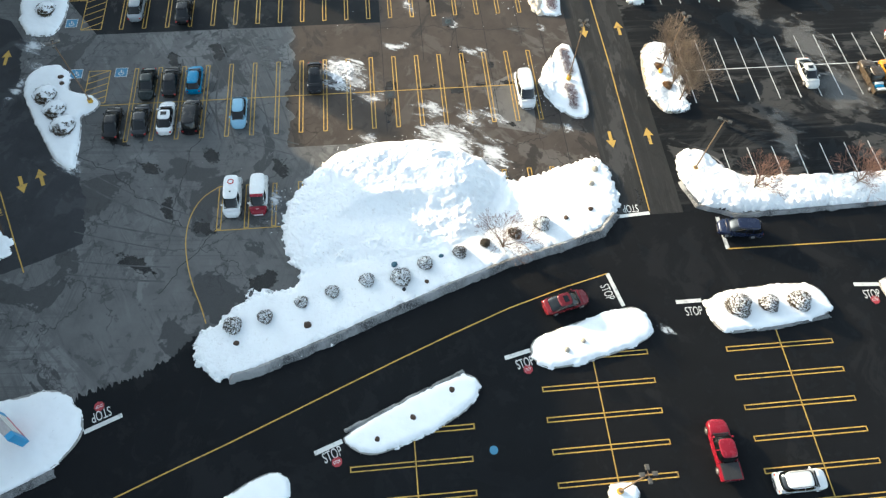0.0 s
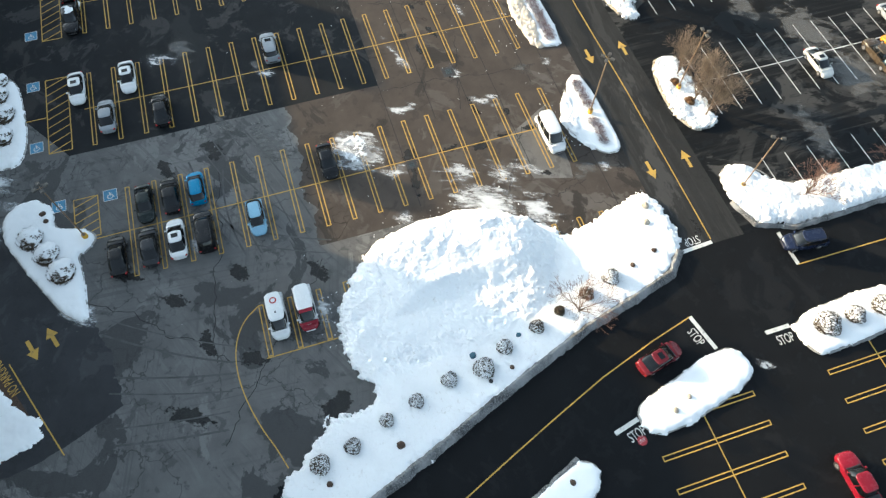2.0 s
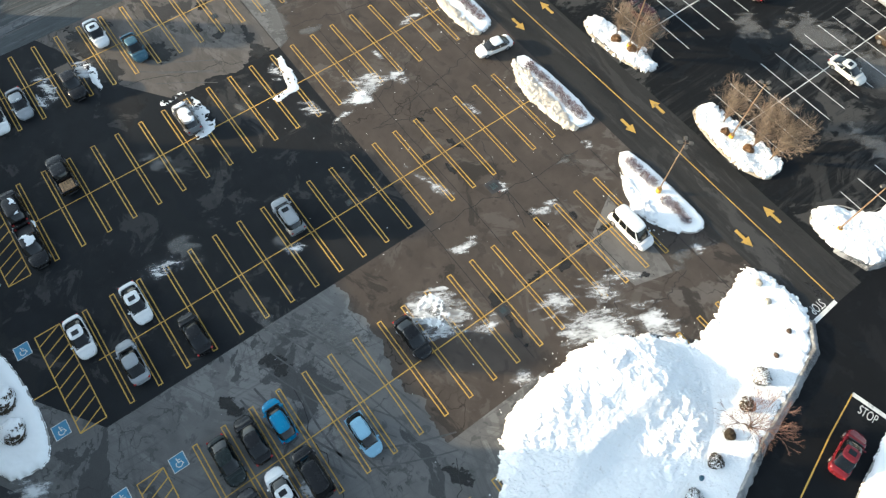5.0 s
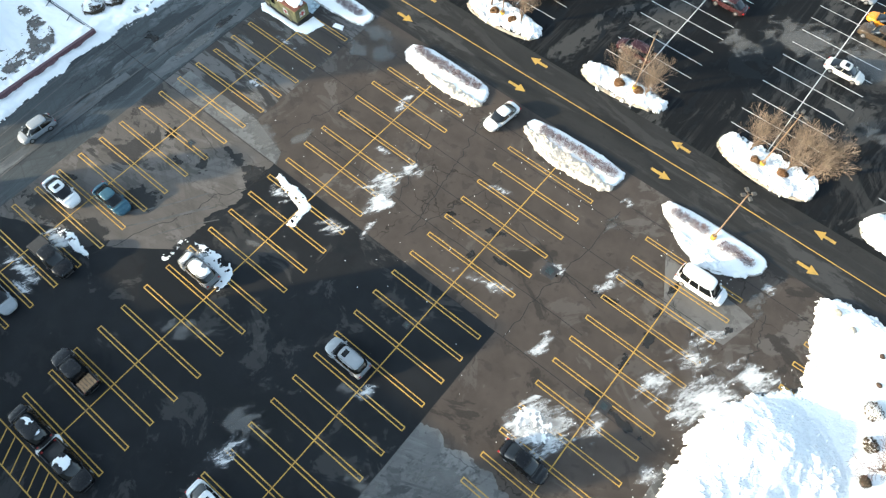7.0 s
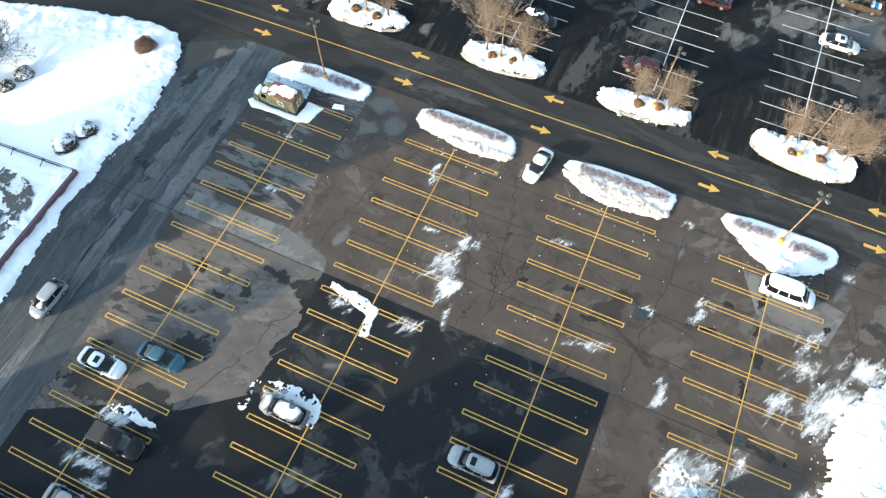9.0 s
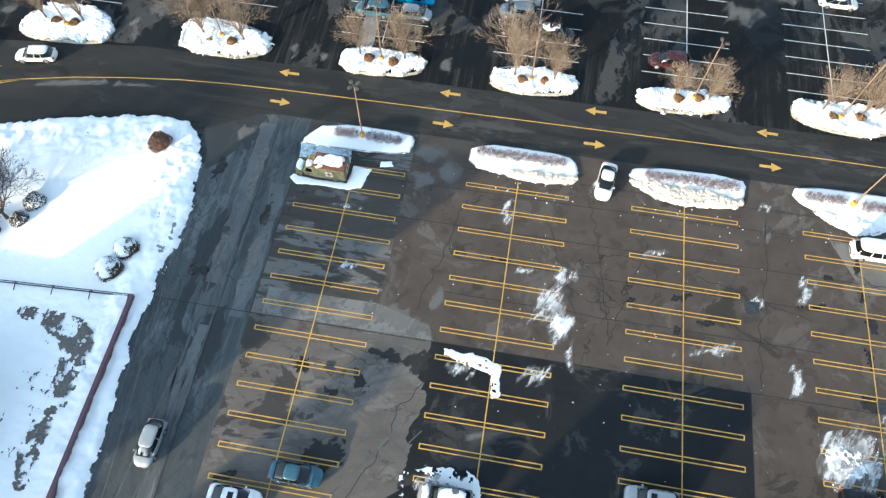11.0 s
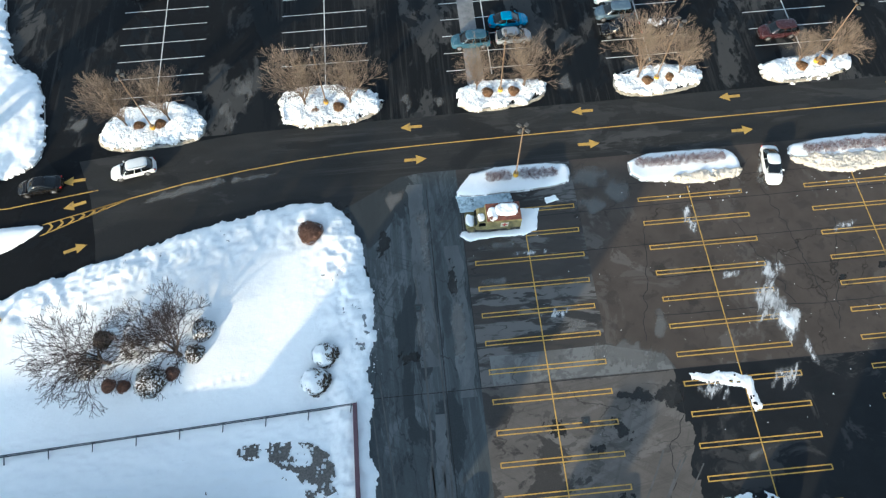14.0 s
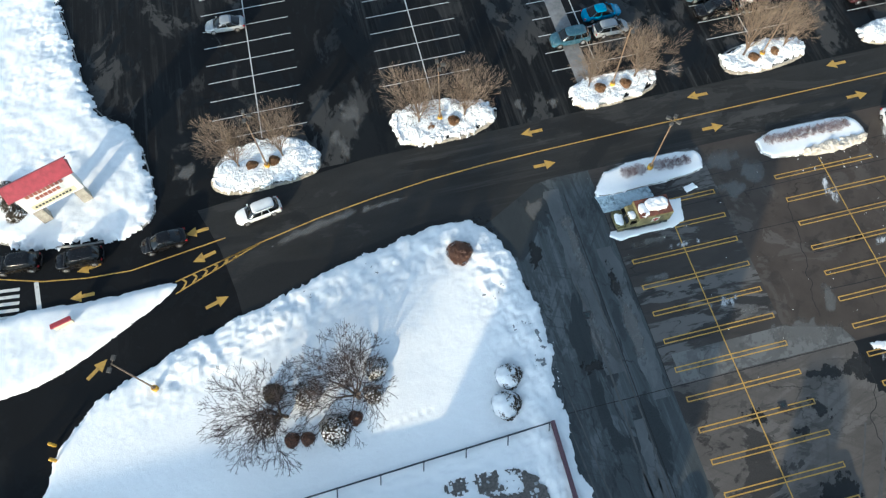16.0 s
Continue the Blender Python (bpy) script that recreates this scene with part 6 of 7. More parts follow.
# ---- street lamps ----
def street_lamp(x, y, height, heads, turn, yellow=True, rise=0.5):
    lamp = thing("street_lamp", pose(x, y, 0, 0, 0, turn), "tall bronze parking lot lamp on a yellow concrete foot", "street lamp", "parking lot lamps")
    bm = bmesh.new()
    tube(bm, (0, 0, 0), (0, 0, rise + 0.35), 0.30, 0.28, 14)
    part("foot", bm, SAFETY if yellow else CONCRETE, lamp, "yellow painted concrete foot")
    bm = bmesh.new()
    tube(bm, (0, 0, rise + 0.35), (0, 0, rise + 0.40), 0.2, 0.2, 10)
    part("base_plate", bm, POLE, lamp)
    bm = bmesh.new()
    tube(bm, (0, 0, rise + 0.4), (0, 0, height), 0.085, 0.06, 8)
    part("pole", bm, POLE, lamp)
    for k in range(heads):
        a = k * math.tau / heads if heads != 2 else (k * math.pi)
        if heads == 3:
            a = (k - 1) * math.pi / 2
        c, s = math.cos(a), math.sin(a)
        bm = bmesh.new()
        tube(bm, (0, 0, height - 0.12), (0.40 * c, 0.40 * s, height - 0.02), 0.03, 0.03, 6)
        part("arm", bm, POLE, lamp)
        bm = bmesh.new()
        box(bm, -0.22, 0.22, -0.17, 0.17, -0.10, 0.09, 0.04)
        bmesh.ops.transform(bm, matrix=pose(0.52 * c, 0.52 * s, height, 0, 0, math.degrees(a)), verts=bm.verts)
        head = part("lamp_head", bm, HEADGREY, lamp)
        bm = bmesh.new()
        box(bm, -0.17, 0.17, -0.12, 0.12, -0.115, -0.098)
        bmesh.ops.transform(bm, matrix=pose(0.52 * c, 0.52 * s, height, 0, 0, math.degrees(a)), verts=bm.verts)
        part("lens", bm, LENS, head)
    return lamp


for x, y, h, heads, turn in ((-109.5, 22.2, 8.9, 4, 45), (-55.4, 22.3, 9.2, 4, 45), (-40.8, 34.2, 9.1, 2, 60), (-7.2, 17.9, 8.9, 4, 0), (-55.5, -34.8, 9.6, 4, 20), (-162.6, 10.7, 9.2, 2, 70),
                             (-149.4, 32.4, 9.4, 3, 0), (-129.8, 33.9, 9.2, 3, 0), (-109.7, 33.6, 9.4, 3, 0), (-91.5, 33.5, 9.4, 3, 0), (-72.4, 34.0, 9.3, 3, 0), (-55.7, 34.0, 9.2, 3, 90), (-179.0, 20.0, 9.0, 2, 30), (-18.9, -38.6, 8.5, 2, 0)):
    street_lamp(x, y, h, heads, turn)


# ---- trees and shrubs ----
def limb_mesh(segments, sides):
    """Tapered limbs, each a chain of points with radii, joined into one mesh's data."""
    verts, faces = [], []
    for a, b, r0, r1 in segments:
        a, b = Vector(a), Vector(b)
        q = (b - a).to_track_quat("Z", "Y")
        n0 = len(verts)
        for p, r in ((a, r0), (b, r1)):
            for k in range(sides):
                verts.append(p + q @ Vector((r * math.cos(k * math.tau / sides), r * math.sin(k * math.tau / sides), 0)))
        faces += [(n0 + k, n0 + (k + 1) % sides, n0 + sides + (k + 1) % sides, n0 + sides + k) for k in range(sides)]
    return [tuple(v) for v in verts], faces


def grow(rnd, at, way, length, radius, level, up, spread, out, last, kids=2):
    """A wandering limb that forks at its end into thinner ones; the segments are stored by level."""
    p, d, r = Vector(at), Vector(way).normalized(), radius
    steps = 4 if level < 3 else 3
    for k in range(steps):
        d = (d + Vector((rnd.uniform(-1, 1), rnd.uniform(-1, 1), rnd.uniform(-0.7, 0.7) + up)) * 0.15).normalized()
        q = p + d * length / steps
        r1 = radius * (1 - 0.38 * (k + 1) / steps)
        out[0 if level == 0 else 1 if level < 3 else 2].append((p, q, max(r, 0.011), max(r1, 0.009)))
        p, r = q, r1
        if level < last and k < steps - 1 and rnd.random() < 0.16 * kids:
            side = Vector((rnd.uniform(-1, 1), rnd.uniform(-1, 1), rnd.uniform(-0.3, 0.5))).normalized()
            grow(rnd, p, d + side * spread * 1.4, length * rnd.uniform(0.5, 0.7), r * 0.6, min(level + 2, last), up, spread, out, last, kids)
    if level < last:
        a0 = rnd.uniform(0, math.tau)
        across = d.orthogonal().normalized()
        other = d.cross(across)
        for k in range(2):
            a = a0 + k * math.pi + rnd.uniform(-0.5, 0.5)
            side = across * math.cos(a) + other * math.sin(a)
            grow(rnd, p, d + side * spread * rnd.uniform(0.5, 1.2), length * rnd.uniform(0.70, 0.90), r * rnd.uniform(0.68, 0.85), level + 1, up, spread, out, last, kids)


def tree(name, x, y, z, seed, height, stems, lean, up, spread, twig, label, group, last=3, trunk=1.1, kids=2, tilt=(0, 0)):
    """A short trunk that forks into rising limbs."""
    rnd = random.Random(seed)
    out = [[], [], []]
    r0 = 0.05 + height * 0.0105
    fork = Vector((tilt[0] * trunk, tilt[1] * trunk, trunk))
    out[0] += [((0, 0, -0.15), fork * 0.5 + Vector((rnd.uniform(-0.06, 0.06), rnd.uniform(-0.06, 0.06), 0)), r0 * 1.25, r0 * 1.02)]
    out[0] += [(out[0][0][1], fork, r0 * 1.02, r0 * 0.92)]
    for k in range(stems):
        a = k * math.tau / stems + rnd.uniform(-0.35, 0.35)
        inner = lean * rnd.uniform(0.35, 1.15)
        grow(rnd, fork - Vector((0, 0, 0.12 * k / stems)), (inner * math.cos(a) + tilt[0], inner * math.sin(a) + tilt[1], 1), (height - trunk) * rnd.uniform(0.23, 0.27) * (1 + 0.15 * inner), r0 * 0.62, 1, up, spread, out, last + 4, kids)
    t = thing(name, pose(x, y, z), label, "tree", group)
    for key, seg, sides, mat in (("trunk", out[0], 8, BARK), ("branch_work", out[1], 5, BARK if twig is TWIG_DARK else LIMB), ("crown", out[2], 3, twig)):
        fat = 1.5 if twig is TWIG_DARK else 1.0
        verts, faces = limb_mesh([(a, b, p * fat, q * fat) for a, b, p, q in seg], sides)
        o = mesh_object(key, verts, faces, mat)
        o.parent = t
        if key != "trunk":
            tagged(o, kind="stuff")
    return t


LIMB = plain("tan_bark", (0.17, 0.12, 0.08), 0.9, spread=0.35, scale=6)
ISLAND_TREES = "bare trees on the islands"
vase = [tree("bare_tree", -132.2, 33.9, 0.3, 5, 7.6, 9, 0.36, 0.20, 0.42, TWIG, "leafless tan ornamental tree on a snowy island", ISLAND_TREES, kids=2, last=4, trunk=0.9),
        tree("bare_tree", -127.0, 33.7, 0.3, 9, 7.2, 8, 0.32, 0.20, 0.42, TWIG, "leafless tan ornamental tree on a snowy island", ISLAND_TREES, kids=2, last=4, trunk=0.9),
        tree("bare_tree", -106.9, 34.0, 0.3, 14, 6.8, 9, 0.42, 0.18, 0.44, TWIG, "wide leafless tan tree on a snowy island", ISLAND_TREES, kids=2, last=4, trunk=1.0)]
for k, (x, y, size) in enumerate(((-152.4, 33.0, 0.80), (-147.6, 33.3, 0.84), (-112.4, 34.0, 0.74), (-93.5, 34.0, 0.92), (-88.8, 33.8, 0.70), (-74.6, 34.0, 0.56), (-70.8, 33.8, 0.60), (-57.6, 34.8, 0.70), (-53.2, 34.7, 0.86), (-51.0, 35.2, 0.70))):
    copy_thing(vase[k % 3], pose(x, y, 0.3, 0, 0, 47 * k) @ Matrix.Diagonal((size, size, size * 1.22, 1)))
LAWN_TREES = "bare trees on the snowy lawn"
tree("bare_tree", -144.2, 5.3, 0.3, 21, 6.8, 9, 1.15, 0.04, 0.52, TWIG_DARK, "wide leafless dark tree on the snowy lawn", LAWN_TREES, last=4, trunk=0.9, tilt=(-0.25, 0.25), kids=2)
tree("bare_tree", -150.9, 5.2, 0.3, 27, 6.4, 7, 1.05, 0.02, 0.52, TWIG_DARK, "leaning leafless dark tree on the snowy lawn", LAWN_TREES, last=4, trunk=0.8, tilt=(-0.55, 0.05), kids=2)
tree("bare_tree", -32.4, 10.9, 0.5, 33, 4.3, 9, 1.15, 0.04, 0.42, TWIG_RED, "wide leafless reddish tree standing in the snow bank", "trees in the snow banks", last=3, trunk=0.4, kids=1)
tree("bare_tree", -37.6, 40.0, 0.7, 35, 4.6, 8, 0.75, 0.06, 0.42, TWIG_RED, "small leafless tree standing in the snow bank", "trees in the snow banks", last=3, trunk=0.5, kids=2)
tree("bare_tree", -37.4, 52.0, 0.7, 36, 4.6, 8, 0.75, 0.06, 0.42, TWIG_RED, "small leafless tree standing in the snow bank", "trees in the snow banks", last=3, trunk=0.5, kids=2)


def clump_mesh(rnd, radius, flat, count, leaf, lower=-0.25, tumble=0.7):
    """Leaf clumps over a dome with an uneven outline: small bent blades in all directions."""
    verts, faces = [], []
    for _ in range(count):
        a, c = rnd.uniform(0, math.tau), rnd.uniform(lower, 1)
        s = math.sqrt(max(0, 1 - c * c))
        bump = 1 + 0.10 * math.sin(3 * a + c * 4) + rnd.uniform(-0.12, 0.06)
        p = Vector((s * math.cos(a), s * math.sin(a), c * flat)) * radius * bump
        nrm = Vector((s * math.cos(a), s * math.sin(a), c)) + Vector((rnd.uniform(-1, 1), rnd.uniform(-1, 1), rnd.uniform(-1, 1))) * tumble
        q = nrm.to_track_quat("Z", "Y")
        w = leaf * rnd.uniform(0.6, 1.4)
        n0 = len(verts)
        turn = rnd.uniform(0, math.tau)
        for k in range(4):
            b = turn + k * math.tau / 4
            verts.append(tuple(p + q @ Vector((w * math.cos(b), w * 0.7 * math.sin(b), w * 0.3 * (k % 2)))))
        faces.append((n0, n0 + 1, n0 + 2, n0 + 3))
    return verts, faces


def shrub(x, y, z, radius, label, leaf_mat, white=0.5, flat=0.85, seed=0, group="round shrubs"):
    rnd = random.Random(seed)
    s = thing("round_shrub", pose(x, y, z), label, "shrub", group)
    verts, faces = clump_mesh(rnd, radius * (0.97 if white > 1 else 1), flat, int(900 * min(radius, 1.5) + 300), 0.085)
    o = mesh_object("foliage", verts, faces, leaf_mat)
    o.parent = s
    bm = bmesh.new()
    bmesh.ops.create_icosphere(bm, subdivisions=3, radius=radius * 0.88)
    for v in bm.verts:
        v.co *= 1 + 0.08 * noise.noise(v.co * 2.3 / radius)
        v.co.z *= flat
    part("core", bm, leaf_mat, s)
    if white:
        verts, faces = clump_mesh(rnd, radius * 1.03, flat, int((1100 * min(radius, 1.5) + 200) * white), 0.085, 0.30, 0.3)
        if white > 1:
            bm = bmesh.new()
            bmesh.ops.create_icosphere(bm, subdivisions=4, radius=radius * 0.99)
            for v in bm.verts:
                v.co *= 1 + 0.10 * noise.noise(v.co * 2.5 / radius)
                v.co.z = max(v.co.z, radius * (0.40 + 0.35 * noise.noise(v.co * 2.2))) * flat * 1.08
                v.co += Vector((-0.17, 0.02, 0)) * radius
            o = part("snow_cap", bm, SNOW_THING, s, smooth=True)
        else:
            o = mesh_object("snow_cap", verts, faces, SNOW_THING)
        o.parent = s
        tagged(o, "broken snow lying on the shrub", kind="stuff")
    return s


for k, (x, y, r, w) in enumerate(((-25.7, -16.7, 0.85, 0.35), (-26.4, -13.6, 0.7, 0.35), (-27.7, -10.1, 0.6, 0.45), (-28.6, -7.0, 0.65, 0.6), (-29.6, -3.5, 0.72, 0.6), (-29.7, 0.0, 0.98, 0.6), (-31.1, 2.6, 0.74, 0.6), (-32.1, 6.3, 0.68, 0.25), (-33.0, 9.1, 0.5, 0.0), (-33.9, 12.4, 0.7, 0.1), (-34.9, 15.5, 0.85, 0.7))):
    shrub(x, y, 0.55, r, "small round shrub dusted with snow in the bank", SHRUB, w, seed=100 + k)
for k, (x, y, r) in enumerate(((-23.8, 34.0, 1.25), (-23.8, 37.2, 0.95), (-23.8, 40.5, 1.1))):
    shrub(x, y, 0.5, r, "round brown shrub dusted with snow", SHRUB, 0.4, seed=120 + k)
for k, (x, y, r) in enumerate(((-56.7, -40.2, 1.35), (-54.4, -38.7, 1.3), (-51.9, -37.3, 1.4), (-77.5, -43.2, 1.2), (-74.5, -42.6, 1.3), (-71.2, -42.8, 1.2), (-79.8, -43.0, 1.0))):
    shrub(x, y, 0.35, r, "wide round shrub almost covered in snow", SHRUB, 1.6, 0.6, seed=130 + k)
shrub(-131.7, 17.3, 0.5, 1.25, "red-brown round shrub on the snowy lawn", SHRUB_RED, 0, 0.8, 140)
for k, (x, y, r, w, m) in enumerate(((-130.3, 4.0, 1.2, 1.6, SHRUB), (-131.2, 1.5, 1.3, 1.6, SHRUB), (-146.8, 3.0, 1.45, 0.3, SHRUB), (-148.8, 6.8, 1.3, 0.35, SHRUB), (-144.9, 3.6, 0.65, 0.0, SHRUB_RED), (-149.4, 2.8, 0.6, 0.0, SHRUB_RED), (-150.8, 3.0, 0.65, 0.0, SHRUB_RED), (-151.9, 7.6, 0.95, 0.0, SHRUB), (-142.9, 5.4, 0.9, 0.15, SHRUB), (-152.9, 5.0, 1.2, 0.35, SHRUB), (-142.2, 7.7, 1.1, 0.4, SHRUB))):
    shrub(x, y, 0.4, r, "snow-capped round shrub on the lawn" if w > 1 else "brown shrub among the bare lawn trees", m, w, 0.75, 150 + k)


def hedge(x0, x1, y, width, seed, label):
    """A row of low twiggy shrubs, each a fan of bare twigs, standing in the island's snow."""
    rnd = random.Random(seed)
    h = thing("hedge", pose((x0 + x1) / 2, y, 0.20), label, "hedge", "hedges on the islands")
    segs, bits, faces = [], [], []
    n = max(2, round((x1 - x0) / 0.95))
    for k in range(n):
        cx = lerp(x0, x1, (k + 0.5) / n) - (x0 + x1) / 2 + rnd.uniform(-0.12, 0.12)
        cy, size = rnd.uniform(-0.1, 0.1), rnd.uniform(0.85, 1.1) * width / 2
        for _ in range(170):
            a, q = rnd.uniform(0, math.tau), math.sqrt(rnd.random())
            p = Vector((cx + 0.45 * size * q * math.cos(a), cy + 0.45 * size * q * math.sin(a), -0.05))
            e = Vector((cx + size * q * math.cos(a) * 0.95, cy + size * q * math.sin(a), 0.40 - 0.16 * q * q + rnd.uniform(-0.06, 0.06)))
            m = p.lerp(e, 0.55) + Vector((rnd.uniform(-0.05, 0.05), rnd.uniform(-0.05, 0.05), 0.06))
            segs += [(p, m, 0.013, 0.010), (m, e, 0.010, 0.006)]
            for _ in range(2):
                segs.append((m.lerp(e, rnd.random()), e + Vector((rnd.uniform(-0.14, 0.14), rnd.uniform(-0.14, 0.14), rnd.uniform(-0.03, 0.06))), 0.007, 0.005))
        for _ in range(38):
            a, q = rnd.uniform(0, math.tau), math.sqrt(rnd.random())
            p = Vector((cx + size * q * math.cos(a), cy + size * q * math.sin(a), 0.16 + rnd.uniform(0, 0.20) * (1 - q * 0.6)))
            s, n0 = rnd.uniform(0.03, 0.085), len(bits)
            bits += [tuple(p + Vector((s, 0, 0))), tuple(p + Vector((0, s, 0.03))), tuple(p + Vector((-s, 0, 0))), tuple(p + Vector((0, -s, 0.03))), tuple(p + Vector((0, 0, 0.06)))]
            faces += [(n0, n0 + 1, n0 + 4), (n0 + 1, n0 + 2, n0 + 4), (n0 + 2, n0 + 3, n0 + 4), (n0 + 3, n0, n0 + 4)]
    verts, quads = limb_mesh(segs, 3)
    o = mesh_object("brushwood", verts, quads, HEDGE_TWIG)
    o.parent = h
    tagged(o, kind="stuff")
    o = mesh_object("snow_dusting", bits, faces, SNOW_THING)
    o.parent = h
    tagged(o, "clumps of snow caught in the twigs", kind="stuff")


for x0, x1, y in ((-96.2, -86.4, 22.6), (-77.7, -67.5, 22.7), (-60.4, -56.3, 22.8), (-54.6, -50.8, 22.5), (-112.6, -110.2, 22.5), (-108.9, -105.0, 22.5)):
    hedge(x0, x1, y - 0.3, 1.55, int(-x0), "low mauve-brown bare hedge dusted with snow")

for k, (x, y) in enumerate(((-151.0, 32.8), (-148.6, 32.9), (-131.0, 33.0), (-128.4, 33.2), (-111.2, 33.5), (-108.2, 33.4), (-92.5, 33.3), (-89.9, 33.6), (-74.2, 33.6), (-71.8, 34.0), (-56.6, 33.9), (-53.4, 34.3))):
    shrub(x, y, 0.45, 0.62, "low tan grass tuft poking through snow", DRY_GRASS, 0, 0.5, 200 + k, "grass tufts on the islands")

# stones, stumps and bits of litter showing through the snow
for k, (x, y, s, mat) in enumerate(((-25.2, -9.5, 0.4, MULCH), (-28.3, 0.2, 0.25, TRIM_BLACK), (-31.9, 4.3, 0.28, PAINT_MATS["teal"]), (-31.2, -0.6, 0.35, PAINT_MATS["teal"]), (-29.0, 2.6, 0.25, MULCH), (-23.9, -16.3, 0.3, MULCH), (-39.7, 21.9, 0.4, STONE), (-41.6, 22.7, 0.45, STONE), (-35.5, 18.3, 0.3, MULCH), (-36.4, 21.2, 0.3, MULCH), (-15.3, 0.2, 0.3, MULCH), (-17.6, 4.0, 0.3, MULCH), (-13.6, -3.2, 0.25, MULCH), (-20.6, 15.6, 0.3, STONE), (-21.4, 17.4, 0.25, STONE), (-59.6, -38.9, 0.35, MULCH), (-58.6, -38.6, 0.3, MULCH))):
    bm = bmesh.new()
    bmesh.ops.create_icosphere(bm, subdivisions=2, radius=s)
    for v in bm.verts:
        v.co *= 1 + 0.3 * noise.noise(v.co * 3 + Vector((k, 0, 0)))
        v.co.z *= 0.7
    rock = thing("stone", pose(x, y, 0.5 if x < -20 and x > -45 else 0.42), "small dark stone showing through the snow", "stone", "stones in the snow")
    part("stone_body", bm, mat, rock)


# ---- buildings and signs ----
def building(name, x0, x1, y0, y1, h, label):
    """A plain block with a flat roof, parapet and coping."""
    b = thing(name, pose(0, 0, 0), label, "building")
    bm = bmesh.new()
    box(bm, x0, x1, y0, y1, 0, h - 0.5)
    part("wall", bm, BEIGE, b, "beige rendered wall")
    bm = bmesh.new()
    box(bm, x0 + 0.3, x1 - 0.3, y0 + 0.3, y1 - 0.3, h - 0.5, h - 0.4)
    part("roof", bm, ROOF_DARK, b, "dark flat roof")
    for a in ((x0, x1, y1 - 0.3, y1), (x0, x1, y0, y0 + 0.3), (x0, x0 + 0.3, y0 + 0.3, y1 - 0.3), (x1 - 0.3, x1, y0 + 0.3, y1 - 0.3)):
        bm = bmesh.new()
        box(bm, *a, h - 0.5, h, 0.02)
        part("parapet", bm, WHITE_PAINT, b, "white capped parapet")
    return b


corner_building = building("low_building", -166, -137.6, -40, -11.0, 4.2, "low beige commercial building with a dark flat roof")
tagged(heap("roof_snow", [(-165, -39), (-138, -39), (-138, -15), (-142, -13.5), (-146, -17), (-165, -12)], SNOW, 0.25, slope=0.4, step=0.4, ragged=0.5, base=3.8), "drifted snow lying on the flat roof", "snow")

# unseen blocks added along the south side, behind the camera's view, to shade the lot
building("unseen_south_block", -260, 70, -130, -56.0, 7.5, "long low beige block added unseen along the south side")
# widths and heights are chosen for where the shade edges fall
for name, x0, x1, h in (("shade_block_west", -260, -189.9, 17.5), ("shade_block_tall", -181.5, -156.8, 22.6), ("shade_block_low", -156.8, -144.6, 8.2), ("shade_block_finger", -144.6, -141.8, 15.3), ("shade_block_mid", -141.8, -121.0, 9.6), ("shade_block_upper", -121.0, -109.7, 15.9), ("shade_block_long", -109.7, -94.6, 12.4), ("shade_block_slim", -94.6, -91.8, 16.0), ("shade_block_east", -91.8, -80.5, 12.4), ("shade_block_far_east", -80.5, 70.0, 20.0)):
    building(name, x0, x1, -56.0, -53.0, h, "unseen beige block added to shade the lot")

# yard wall, rail and trodden snow inside
bm = bmesh.new()
box(bm, -127.85, -127.55, -40, -0.95, 0, 0.95)
yard = thing("yard_wall", pose(0, 0, 0), "dark purple brick yard wall with snowy foot", "wall", kind="structure")
part("brick_wall", bm, BRICK, yard)
bm = bmesh.new()
box(bm, -127.90, -127.50, -40, -0.9, 0.95, 1.02, 0.02)
part("coping", bm, plain("brick_coping", (0.10, 0.055, 0.07), 0.8, spread=0.3), yard)
rail = thing("yard_fence", pose(-128.0, -1.0, 0, 0, 0, 183.0), "thin dark steel yard fence in the snow", "fence", kind="structure")
for z, rad in ((0.62, 0.03), (1.05, 0.045)):
    bm = bmesh.new()
    tube(bm, (0, 0, z), (48, 0, z), rad, rad, 6)
    part("fence_rail", bm, FENCE_STEEL, rail)
bm = bmesh.new()
box(bm, 0, 48, -0.02, 0.02, 0.2, 0.50)
part("fence_board", bm, FENCE_STEEL, rail)
for k in range(13):
    bm = bmesh.new()
    box(bm, 3.9 * k - 0.05, 3.9 * k + 0.05, -0.05, 0.05, 0.1, 1.12, 0.01)
    part("fence_post", bm, FENCE_STEEL, rail)
    bm = bmesh.new()
    tube(bm, (3.9 * k, 0, 0.95), (3.9 * k + 0.25, 0.75, 0.35), 0.05, 0.05, 6)
    part("fence_brace", bm, FENCE_STEEL, rail)
for outline, level, size in (([(-138.6, -3.8), (-134, -3.6), (-130.6, -4.4), (-129.6, -6.5), (-129.6, -10), (-130.4, -14), (-130.0, -20), (-132.0, -20), (-132.6, -14), (-131.8, -9), (-133.2, -6.6), (-136, -5.2), (-138.6, -5.0)], 0.10, 0.9), ([(-135.6, -7), (-132.2, -6.0), (-131.4, -19), (-135.0, -19)], -0.22, 1.3), ([(-146, -8.5), (-139.5, -7.0), (-139.5, -8.2), (-146, -11)], -0.20, 1.6)):
    tagged(scrap("bare_ground", outline, 0.03, level, "bare muddy ground showing through yard snow", mat=YARD_MUD, size=size, sx=1.6, base=0.43), kind="stuff")

